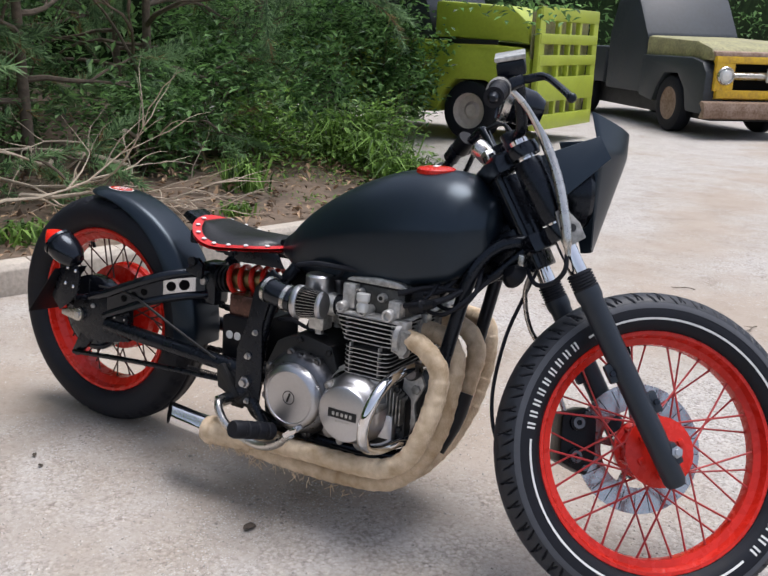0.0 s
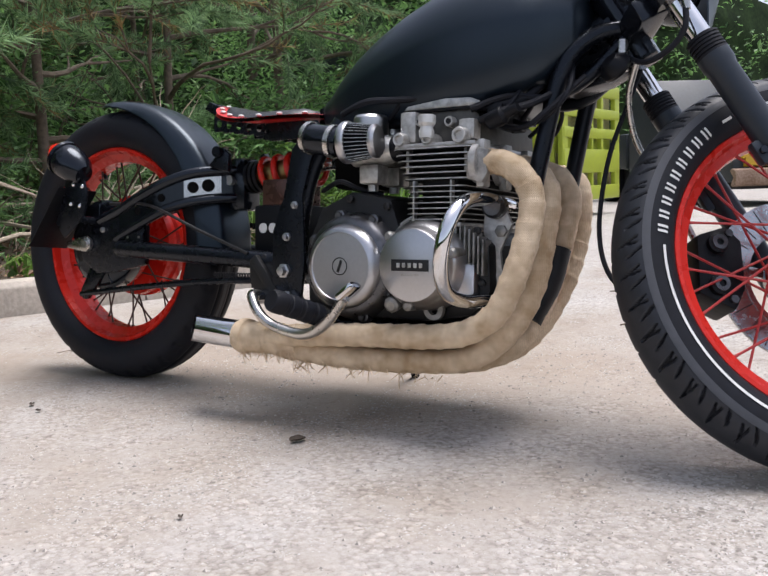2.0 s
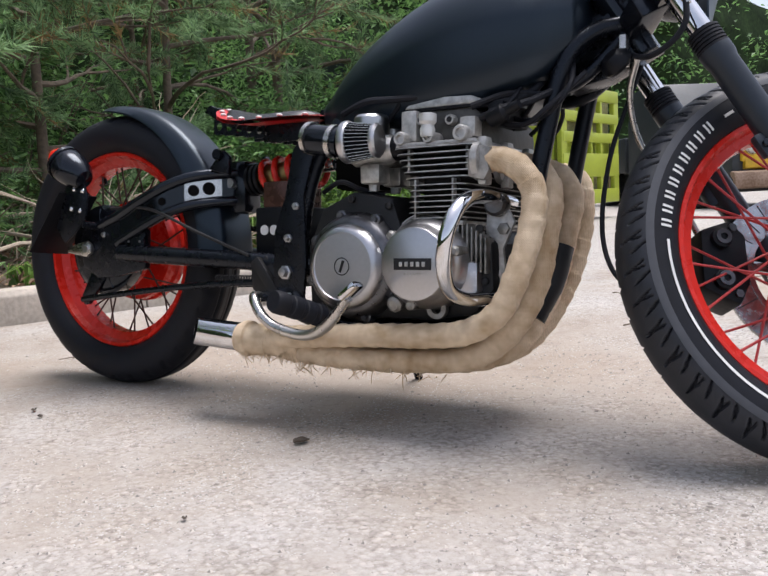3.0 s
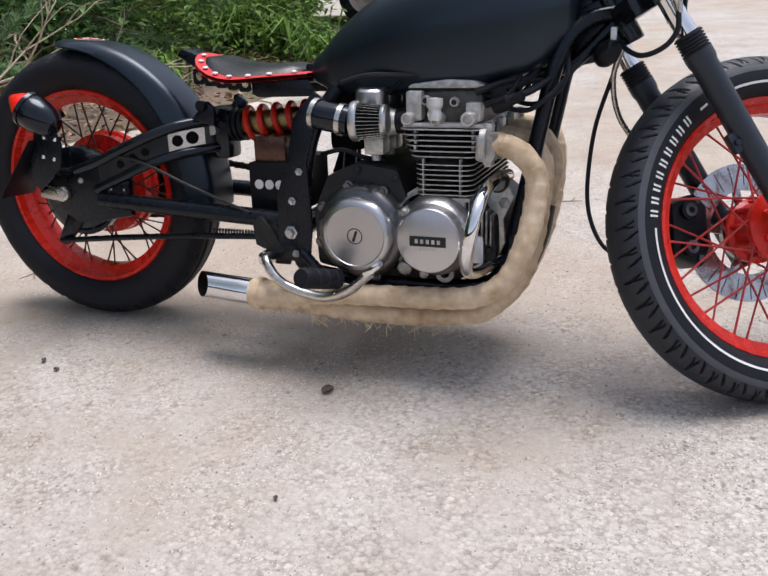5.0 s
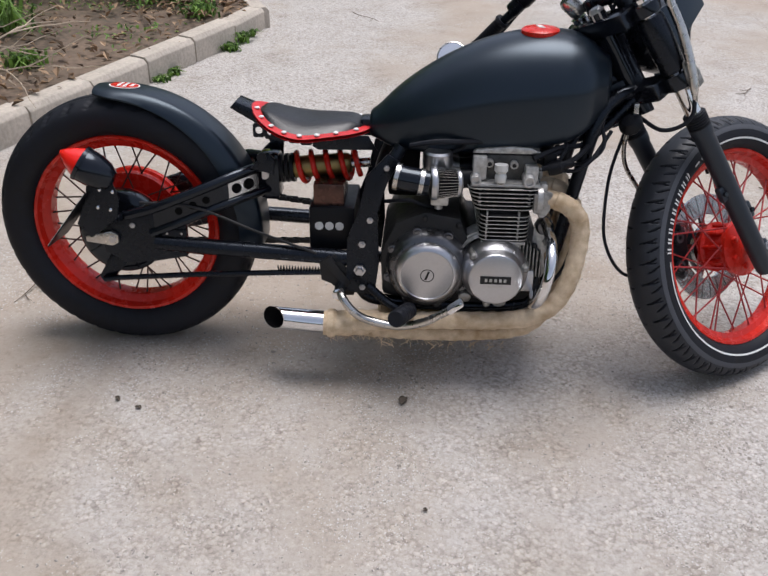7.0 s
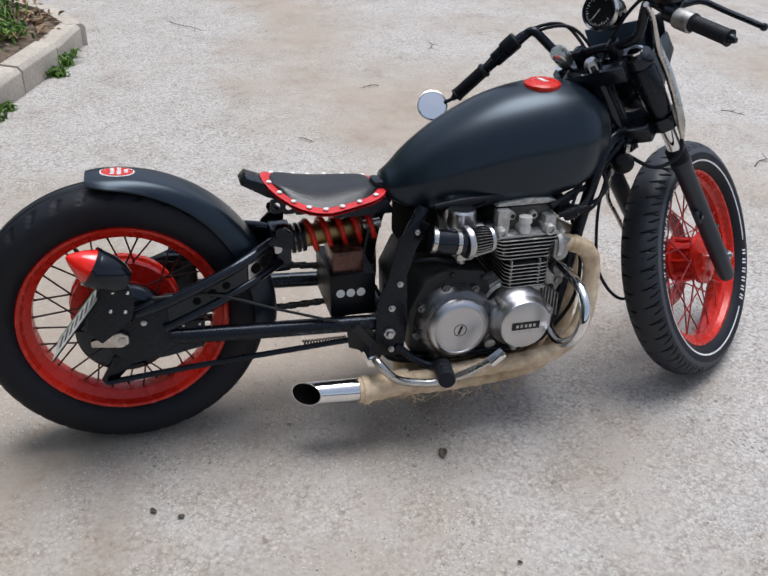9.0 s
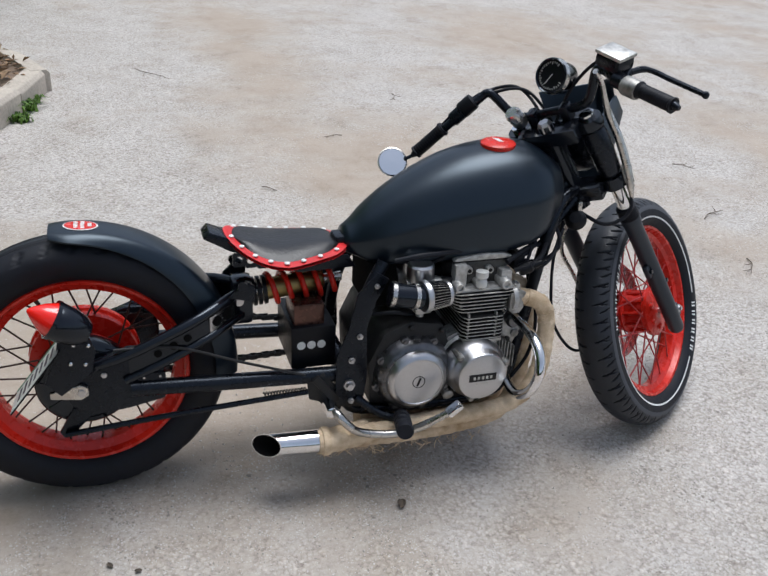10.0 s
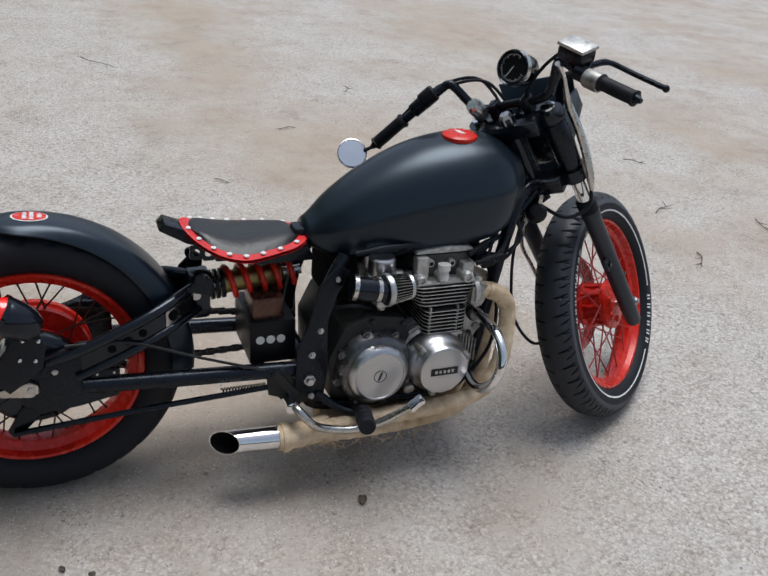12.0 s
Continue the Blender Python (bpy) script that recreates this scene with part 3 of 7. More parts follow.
ring = [(0.090, 0.060), (0.090, 0.066), (0.138, 0.066), (0.138, 0.060)]
part("brake_disc", Geo(FRONT).lathe(ring, 64, ABOUT_Y @ pose(0, 0, 0, 180), closed=True), M_DISC, front_wheel, "worn steel brake disc")
drill = Geo(FRONT)
for k in range(24):
    a = 2 * math.pi * k / 24
    drill.box((0.114, 0.063, 0.0), (0.040, 0.0072, 0.0014), 0, Matrix.Rotation(a, 4, "Y"))
pieces("disc_groove", drill, M_CASE, front_wheel)
carrier = Geo(FRONT).lathe([(0.03, 0.052), (0.05, 0.056), (0.058, 0.056), (0.058, 0.068), (0.03, 0.068)], 40, ABOUT_Y @ pose(0, 0, 0, 180), closed=True)
carrier.lathe([(0.084, 0.059), (0.093, 0.059), (0.093, 0.067), (0.084, 0.067)], 48, ABOUT_Y @ pose(0, 0, 0, 180), closed=True)
for k in range(5):
    carrier.box((0.070, 0.063, 0.0), (0.036, 0.008, 0.016), 0.002, Matrix.Rotation(2 * math.pi * k / 5, 4, "Y"))
part("disc_carrier", carrier, M_DISC, front_wheel)
part("valve", Geo(FRONT).rod((0.05, 0.0, 0.218), (0.046, 0, 0.195), 0.005, 8), M_MATT, front_wheel)


def sidewall_y(r, half=0.054, R=0.3295, rim_r=0.247):
    rc, h = (rim_r + R) / 2, (R - rim_r) / 2 + 0.004
    c = max(-1, min(1, (r + 0.004 - rc) / h))
    cc = math.copysign(abs(c) ** (1 / 0.85), c)
    return half * (1 - cc * cc) ** 0.45


def side_patch(g, r0, r1, t0, t1, steps, raise_by=0.0012):
    """A thin raised patch on the right side of the front tyre."""
    verts, faces = [], []
    rows = 4
    for i in range(rows + 1):
        r = r0 + (r1 - r0) * i / rows
        y = -(sidewall_y(r) + raise_by)
        for k in range(steps + 1):
            t = t0 + (t1 - t0) * k / steps
            verts.append((r * math.cos(t), y, r * math.sin(t)))
    w = steps + 1
    for i in range(rows):
        for k in range(steps):
            a = i * w + k
            faces.append((a, a + w, a + w + 1, a + 1))
    g.add(verts, faces)


# The wheel's angles run from straight ahead (0) over the top (90 degrees).
line = Geo(FRONT)
for t0, t1 in ((150, 283), (-33, 92), (94, 98)):
    side_patch(line, 0.2685, 0.2730, radians(t0), radians(t1), 60)
pieces("white_line", line, M_WHITE, front_tyre, "thin white sidewall line")
marks = Geo(FRONT)
widths = {"a": (103, 147, 9), "b": (-73, -38, 6)}
for t0, t1, count in widths.values():
    for k in range(count):
        c0 = t0 + (t1 - t0) * (k + 0.24) / count
        c1 = t0 + (t1 - t0) * (k + 0.76) / count
        side_patch(marks, 0.2645, 0.2815, radians(c0), radians(c0 + (c1 - c0) * 0.32), 2)
        side_patch(marks, 0.2645, 0.2815, radians(c1 - (c1 - c0) * 0.32), radians(c1), 2)
pieces("sidewall_mark", marks, M_WHITE, front_tyre, "row of raised white sidewall marks")
band = Geo(FRONT)
side_patch(band, 0.292, 0.304, 0, 2 * math.pi, 160, 0.0008)
part("sidewall_band", band, M_GREYBAND, front_tyre)

# fork, in the steered frame: z along the legs
LEGX = 0.024
for side in (-1, 1):
    y = 0.095 * side
    leg = Geo(STEER).lathe([(0.0, -0.062), (0.018, -0.060), (0.022, -0.05), (0.0230, 0.05), (0.0235, 0.15), (0.0235, 0.335), (0.0262, 0.345), (0.0262, 0.362), (0.019, 0.366), (0.0, 0.366)], 28, Matrix.Translation((LEGX, y, 0)))
    lugs = Geo(STEER).box((0.034, y, 0.0), (0.04, 0.036, 0.045), 0.008)
    lugs.box((LEGX + 0.024, y, 0.105), (0.03, 0.016, 0.045), 0.006)
    lugs.box((LEGX - 0.022, y, 0.19), (0.03, 0.016, 0.04), 0.006)
    fork_leg = part("fork_leg", leg, M_FORK, bike, "satin dark grey lower fork leg")
    pieces("lug", lugs, M_FORK, fork_leg)
    rib = []
    for k in range(6):
        z = 0.362 + 0.006 * k
        rib += [(0.0262, z), (0.0262, z + 0.0035), (0.0235, z + 0.0042), (0.0235, z + 0.006)]
    part("dust_boot", Geo(STEER).lathe([(0.0, 0.364), *rib, (0.0, 0.40)], 24, Matrix.Translation((LEGX, y, 0))), M_RUBBER, fork_leg, "ribbed rubber boot")
    part("fork_tube", Geo(STEER).lathe([(0.0, 0.36), (0.0185, 0.36), (0.0185, 0.69), (0.0, 0.69)], 24, Matrix.Translation((LEGX, y, 0))), M_CHROME, fork_leg, "bright chromed fork tube")
    part("fork_cover", Geo(STEER).lathe([(0.0, 0.510), (0.026, 0.510), (0.029, 0.52), (0.032, 0.60), (0.030, 0.635), (0.027, 0.645), (0.0, 0.645)], 24, Matrix.Translation((LEGX, y, 0))), M_BLACK, fork_leg)
    bolts = Geo(STEER)
    for bx, bz in ((LEGX + 0.030, 0.105), (LEGX - 0.028, 0.19)):
        bolts.lathe([(0.0, 0), (0.006, 0), (0.006, 0.006), (0, 0.006)], 8, spin_to((bx, y + 0.009 * side, bz), (0, side, 0)))
    pieces("bolt", bolts, M_GLOSS, fork_leg)
    part("axle_nut", Geo(STEER).lathe([(0, 0), (0.012, 0), (0.012, 0.010), (0.007, 0.011), (0.007, 0.016), (0, 0.016)], 6, spin_to((0.046, y + 0.010 * side, 0.002), (0, side, 0))), M_ALU, fork_leg, "bright axle nut")
part("axle", Geo(STEER).rod((0.04, -0.11, 0), (0.04, 0.11, 0), 0.009), M_ALU, bike)
CAL = FRONT @ Matrix.Rotation(radians(30.5), 4, "Y") @ Matrix.Translation((-0.030, 0.006, 0))
cal = Geo(CAL)
cal.prism([(-0.15, -0.045), (-0.09, -0.07), (-0.072, -0.03), (-0.075, 0.05), (-0.10, 0.075), (-0.15, 0.055)], 0.028, 0.104, 0.008)
for z in (-0.03, 0.04):
    cal.lathe([(0, 0), (0.017, 0), (0.017, 0.012), (0.012, 0.014), (0, 0.014)], 16, spin_to((-0.118, 0.03, z), (0, -1, 0)))
caliper = part("brake_caliper", cal, M_MATT, bike, "black disc brake caliper")
cbolt = Geo(CAL)
for z in (-0.03, 0.04):
    cbolt.lathe([(0.006, 0), (0.0125, 0), (0.0125, 0.004), (0.006, 0.004)], 16, spin_to((-0.118, 0.017, z), (0, -1, 0)), closed=True)
for x, z in ((-0.095, -0.052), (-0.098, 0.060)):
    cbolt.lathe([(0, 0), (0.007, 0), (0.007, 0.008), (0, 0.008)], 6, spin_to((x, 0.030, z), (0, -1, 0)))
pieces("bolt", cbolt, M_CLUTCH, caliper)
clamps = Geo(STEER)
for z, w in ((0.488, 0.034), (0.665, 0.026)):
    clamps.prism([(-0.03, -0.02), (0.03, -0.02), (0.03, 0.02), (-0.03, 0.02)], -0.08, 0.08, 0.006, Matrix.Translation((-0.005, 0, z)))
    for side in (-1, 1):
        clamps.lathe([(0.0185, -w / 2), (0.032, -w / 2), (0.034, 0), (0.032, w / 2), (0.0185, w / 2)], 24, Matrix.Translation((LEGX, 0.095 * side, z)), closed=True)
clamps.rod((-0.012, 0, 0.44), (-0.012, 0, 0.70), 0.018)
part("triple_clamp", clamps, M_GLOSS, bike)
ear = part("hose_bracket", Geo(STEER).prism([(0.018, 0.525), (0.040, 0.528), (0.056, 0.485), (0.054, 0.455), (0.022, 0.452), (0.010, 0.48)], -0.132, -0.127, 0.002), M_CAST, bike, "dull steel bracket with a hole")
part("hole", Geo(STEER).lathe([(0, 0), (0.008, 0), (0.008, 0.0015), (0, 0.0015)], 16, spin_to((0.036, -0.132, 0.483), (0, -1, 0))), M_CASE, ear)
part("stem_nut", Geo(STEER).lathe([(0, 0.68), (0.019, 0.68), (0.019, 0.70), (0.013, 0.71), (0, 0.71)], 6, Matrix.Translation((-0.012, 0, 0))), M_ALU, bike)

# handlebar and controls, steered with the fork
half = [(0.038, 0.0, 0.704), (0.038, 0.075, 0.704), (0.042, 0.108, 0.718), (0.052, 0.142, 0.775), (0.050, 0.156, 0.786), (0.040, 0.172, 0.783), (-0.025, 0.25, 0.762), (-0.082, 0.352, 0.730)]
pts = [(x, -y, z) for x, y, z in reversed(half)] + half[1:]
handlebar = part("handlebar", Geo(STEER).tube(curve_through(pts, 8), 0.0115, 14), M_BLACK, bike, "black bent handlebar")
for side in (-1, 1):
    a, b = Vector((-0.034, 0.266 * side, 0.759)), Vector((-0.082, 0.350 * side, 0.730))
    g = Geo(STEER)
    prof = [(0.0, 0.0), (0.018, 0.0), (0.020, 0.006), (0.016, 0.012)]
    L = (b - a).length
    for k in range(12):
        z = 0.014 + (L - 0.02) * k / 12
        prof += [(0.0165, z), (0.0165, z + 0.005), (0.0155, z + 0.0065)]
    prof += [(0.018, L - 0.004), (0.018, L), (0.0, L)]
    part("grip", g.lathe(prof, 20, spin_to(a, b - a)), M_RUBBER, handlebar, "ribbed black rubber grip")
    part("bar_end", Geo(STEER).lathe([(0, 0), (0.011, 0), (0.009, 0.008), (0.005, 0.016), (0, 0.016)], 16, spin_to(b, b - a)), M_BLACK, handlebar)
    c = Vector((-0.012, 0.225 * side, 0.774))
    perch = Geo(STEER).lathe([(0.012, -0.016), (0.019, -0.016), (0.019, 0.016), (0.012, 0.016)], 20, spin_to(c, b - a), closed=True)
    perch.box(c + Vector((0.026, 0, -0.004)), (0.036, 0.024, 0.020), 0.005)
    part("lever_perch", perch, M_BLACK, handlebar)
    if side < 0:
        p = [c + Vector((0.045, -0.005, -0.006)), c + Vector((0.070, -0.035, -0.022)), c + Vector((0.064, -0.085, -0.060)), c + Vector((0.045, -0.150, -0.100))]
    else:
        p = [c + Vector((0.045, 0.005, -0.006)), c + Vector((0.055, 0.03, -0.012)), c + Vector((0.030, 0.09, -0.04)), c + Vector((0.0, 0.14, -0.06))]
    lev = Geo(STEER).tube(curve_through(p, 6), [0.008] * 6 + [0.0065] * 12 + [0.006], 10)
    lev.ball(p[-1], 0.009, 10)
    part("lever", lev, M_BLACK, handlebar, "black hand lever")
    sw = Geo(STEER).lathe([(0.0, -0.02), (0.021, -0.02), (0.022, -0.015), (0.022, 0.015), (0.021, 0.02), (0.0, 0.02)], 20, spin_to((-0.030, 0.252 * side, 0.763) if side < 0 else (0.012, 0.20, 0.783), b - a))
    part("switch_housing", sw, M_CAST if side < 0 else M_MATT, handlebar)
# fluid reservoir on the right bar
rn = (STEER.to_3x3().transposed() @ Vector((-0.14, -0.26, 0.95))).normalized()
ry = (Vector((-0.4, -0.9, -0.2)) - rn * Vector((-0.4, -0.9, -0.2)).dot(rn)).normalized()
rs = Matrix((ry.cross(rn), ry, rn)).transposed().to_4x4()
rs.translation = Vector((0.030, -0.208, 0.806))
res = part("fluid_reservoir", Geo(STEER).box((0, 0, 0), (0.055, 0.07, 0.030), 0.008, rs), M_BLACK, handlebar, "brake fluid reservoir")
part("lid", Geo(STEER).box((0, 0, 0.020), (0.058, 0.074, 0.009), 0.003, rs), M_FIN, res, "bare silver lid")
# bar-end mirror on the left
mir = Geo(STEER).tube(curve_through([(-0.086, 0.358, 0.727), (-0.094, 0.368, 0.727), (-0.102, 0.378, 0.729)], 4), 0.005, 8)
mirror = part("mirror", mir, M_BLACK, handlebar, "round bar-end mirror")
mn = Matrix.Translation((-0.122, 0.405, 0.737)) @ (STEER.to_3x3().transposed() @ Vector((-0.17, -0.83, 0.53))).to_track_quat("Z", "Y").to_matrix().to_4x4()
part("mirror_shell", Geo(STEER).lathe([(0, -0.016), (0.02, -0.014), (0.036, -0.006), (0.040, 0.002), (0.040, 0.006), (0.037, 0.007), (0.036, 0.003), (0, 0.003)], 36, mn), M_OLDCHROME, mirror)
part("mirror_glass", Geo(STEER).lathe([(0, 0.006), (0.036, 0.0052)], 36, mn), M_MIRROR, mirror, "clear mirror glass")
# speedometer
sp = Matrix.Translation((0.058, -0.030, 0.790)) @ (Vector((-0.62, 0.02, 0.50))).to_track_quat("Z", "X").to_matrix().to_4x4()
gauge = part("speedometer", Geo(STEER).lathe([(0, -0.085), (0.025, -0.083), (0.038, -0.06), (0.041, -0.02), (0.043, 0.004), (0.041, 0.007), (0.038, 0.004), (0.038, 0.0), (0, 0.0)], 40, sp), M_GLOSS, bike, "round black speedometer with a dulled chrome rim")
part("dial", Geo(STEER).lathe([(0, 0.0005), (0.0375, 0.0005)], 36, sp), M_MATT, gauge, "black dial")
ticks = Geo(STEER)
for k in range(25):
    a = radians(225 - 270 * k / 24)
    r0 = 0.027 if k % 3 == 0 else 0.030
    ticks.box((0, 0, 0), (0.034 - r0, 0.0014, 0.0006), 0, sp @ Matrix.Translation((0, 0, 0.001)) @ Matrix.Rotation(a, 4, "Z") @ Matrix.Translation(((r0 + 0.034) / 2, 0, 0)))
pieces("dial_mark", ticks, M_WHITE, gauge)
part("needle", Geo(STEER).box((0.010, 0, 0.0025), (0.030, 0.0016, 0.0008), 0, sp @ Matrix.Rotation(radians(130), 4, "Z")), M_WHITE, gauge)
part("bezel", Geo(STEER).lathe([(0.039, 0.003), (0.0435, 0.003), (0.044, 0.0), (0.0445, -0.012), (0.043, -0.012)], 40, sp), M_OLDCHROME, gauge)
clampbar = Geo(STEER)
for y in (-0.045, 0.045):
    clampbar.box((0.030, y, 0.700), (0.034, 0.024, 0.045), 0.006)
pieces("bar_clamp", clampbar, M_BLACK, handlebar)
ign = Geo(STEER).lathe([(0, 0), (0.019, 0), (0.021, 0.01), (0.021, 0.042), (0.017, 0.05), (0, 0.05)], 24, spin_to((0.015, 0.075, 0.70), (-0.3, 0.1, 0.9)))
part("ignition_switch", ign, M_OLDCHROME, bike, "small silver ignition barrel")

# headlight fairing
fg, fw_, fz = [], 20, 20
SIDE_X, SIDE_Y, SIDE_Z = (0.098, 0.172, 0.193), (0.030, 0.098, 0.104), (0.432, 0.602, 0.684)
MID_X, MID_Z = (0.108, 0.268, 0.296), (0.424, 0.577, 0.622)
for layer in (0, 1):
    for j in range(fz + 1):
        v = j / fz
        at = [0, 0.62, 1.0]
        sx, sy, sz = (float(np.interp(v, at, q)) for q in (SIDE_X, SIDE_Y, SIDE_Z))
        mx, mz = (float(np.interp(v, at, q)) for q in (MID_X, MID_Z))
        for i in range(fw_ + 1):
            u = -1 + 2 * i / fw_
            b = abs(u) ** 1.35
            fg.append((mx + (sx - mx) * b - 0.0035 * layer, sy * u, mz + (sz - mz) * b))
n1 = (fw_ + 1) * (fz + 1)
ff = []
for j in range(fz):
    for i in range(fw_):
        a = j * (fw_ + 1) + i
        ff.append((a, a + 1, a + fw_ + 2, a + fw_ + 1))
        ff.append((n1 + a, n1 + a + fw_ + 1, n1 + a + fw_ + 2, n1 + a + 1))
for j in range(fz):
    for i, flip in ((0, False), (fw_, True)):
        a, b = j * (fw_ + 1) + i, (j + 1) * (fw_ + 1) + i
        ff.append((a, b, n1 + b, n1 + a) if not flip else (b, a, n1 + a, n1 + b))
for j in (0, fz):
    for i in range(fw_):
        a = j * (fw_ + 1) + i
        ff.append((a + 1, a, n1 + a, n1 + a + 1))
fairing = part("headlight_fairing", Geo(STEER).add(fg, ff), M_TANK, bike, "satin black shield fairing in front of the fork")
arms = Geo(STEER)
for side in (-1, 1):
    arms.prism([(0.0, -0.052), (0.16, -0.026), (0.165, 0.026), (0.0, 0.056)], 0.099 * side - 0.004, 0.099 * side + 0.004, 0.002, Matrix.Translation((LEGX, 0, 0.590)) @ pose(0, 0, 0, 0, -6, 0))
pieces("fairing_bracket", arms, M_TANK, fairing)
bucket = Geo(STEER).lathe([(0, -0.07), (0.04, -0.066), (0.07, -0.04), (0.082, 0.0), (0.084, 0.02), (0.078, 0.03), (0, 0.03)], 32, spin_to((0.115, 0, 0.560), (1, 0, -0.45)))
part("headlight_bucket", bucket, M_BLACK, fairing)

# hoses and cables
hose = [(0.012, -0.165, 0.80), (0.045, -0.150, 0.745), (0.060, -0.130, 0.665), (0.050, -0.136, 0.585), (0.026, -0.138, 0.50), (0.004, -0.132, 0.435)]
part("brake_hose", Geo(STEER).tube(curve_through(hose, 10), [0.0065] * 14 + [0.0065 + 0.004 * i / 8 for i in range(8)] + [0.0105] * 24 + [0.0095, 0.008, 0.0065, 0.006, 0.005], 14), M_OLDCHROME, bike, "silver braided brake hose")
tail_hose = [(0.004, -0.132, 0.440), (-0.012, -0.124, 0.412), (-0.035, -0.100, 0.400), (-0.055, -0.06, 0.41), (-0.04, 0.0, 0.45)]
part("brake_hose", Geo(STEER).tube(curve_through(tail_hose, 8), 0.0048, 10), M_RUBBER, bike, "thin black brake hose")
hose2 = [(-0.03, 0.0, 0.44), (-0.05, 0.05, 0.40), (-0.06, 0.085, 0.33), (-0.055, 0.088, 0.24), (-0.075, 0.075, 0.10)]
part("brake_hose", Geo(STEER).tube(curve_through(hose2, 10), 0.0055, 12), M_OLDCHROME, bike, "silver braided brake hose")
cable = [(1.265, 0.02, 0.72), (1.249, 0.023, 0.651), (1.229, 0.009, 0.582), (1.206, -0.012, 0.496), (1.199, -0.038, 0.407), (1.204, -0.056, 0.342), (1.226, -0.083, 0.293), (1.257, -0.102, 0.268), (1.303, -0.092, 0.266)]
part("speedometer_cable", Geo().tube(curve_through(cable, 12), 0.0042, 10), M_RUBBER, bike, "black speedometer cable")
for pts in ([(0.005, -0.20, 0.785), (0.06, -0.16, 0.80), (0.07, -0.06, 0.74), (0.0, 0.0, 0.66), (-0.08, 0.03, 0.55)],
            [(0.015, 0.215, 0.78), (0.055, 0.17, 0.788), (0.080, 0.08, 0.765), (0.02, 0.02, 0.67), (-0.06, 0.02, 0.56)],
            [(0.010, 0.19, 0.780), (0.050, 0.15, 0.783), (0.075, 0.06, 0.755), (0.04, 0.0, 0.64)]):
    part("control_cable", Geo(STEER).tube(curve_through(pts, 8), 0.0042, 8), M_RUBBER, bike)

# frame
def pipe(name, pts, r, mat=M_BLACK, label="", n=14, steps=6, parent=bike):
    return part(name, Geo().tube(curve_through(pts, steps), r, n), mat, parent, label)


frame_tube = part("frame", Geo().rod((1.236, 0, 0.700), (1.158, 0, 0.824), 0.033, 24), M_BLACK, bike, "black tubular steel frame")
pipe("backbone", [(1.235, 0, 0.735), (1.10, 0, 0.700), (0.85, 0, 0.650), (0.62, 0, 0.590)], 0.020, parent=frame_tube)
for side in (-1, 1):
    pipe("downtube", [(1.245, 0.022 * side, 0.705), (1.185, 0.055 * side, 0.690), (1.143, 0.085 * side, 0.635), (1.112, 0.092 * side, 0.50), (1.080, 0.10 * side, 0.34), (1.045, 0.11 * side, 0.215), (0.97, 0.12 * side, 0.182), (0.78, 0.125 * side, 0.182), (0.63, 0.125 * side, 0.195), (0.60, 0.125 * side, 0.25)], 0.0155, parent=frame_tube)
    pipe("upper_tube", [(1.25, 0.028 * side, 0.70), (1.13, 0.055 * side, 0.60), (0.95, 0.07 * side, 0.625), (0.72, 0.05 * side, 0.605), (0.66, 0.05 * side, 0.590)], 0.012, parent=frame_tube)
    pipe("rear_upright", [(0.70, 0.095 * side, 0.575), (0.655, 0.115 * side, 0.50), (0.63, 0.125 * side, 0.40), (0.615, 0.125 * side, 0.26)], 0.016, parent=frame_tube)
    pl = Geo().prism([(0.572, 0.222), (0.642, 0.212), (0.652, 0.30), (0.647, 0.43), (0.668, 0.50), (0.698, 0.555), (0.670, 0.572), (0.622, 0.52), (0.602, 0.43), (0.575, 0.36)], 0.148 * side - 0.004, 0.148 * side + 0.004, 0.002)
    plate = part("frame_plate", pl, M_BLACK, frame_tube, "black bolted frame side plate")
    bolt = Geo()
    for x, z, r in ((0.606, 0.282, 0.015), (0.611, 0.349, 0.009), (0.630, 0.411, 0.008), (0.612, 0.235, 0.008), (0.668, 0.54, 0.007)):
        bolt.lathe([(0, 0), (r, 0), (r, r * 0.5), (r * 0.7, r * 0.55), (r * 0.6, r * 1.2), (0, r * 1.25)], 6, spin_to((x, 0.152 * side, z), (0, side, 0)))
    pieces("bolt", bolt, M_ALU, plate, "bright hexagon bolts")
gusset = Geo().prism([(1.13, 0.60), (1.20, 0.615), (1.285, 0.66), (1.235, 0.745), (1.15, 0.70)], -0.03, 0.03, 0.004)
part("gusset", gusset, M_BLACK, frame_tube)
# added block, its black stands in for the dark gap behind the carburettors
part("dark_filler", Geo().box((0.705, 0, 0.505), (0.075, 0.15, 0.12), 0.012), M_SOOT_OPENING, bike, "added black block filling the dark gap behind the carburettors")
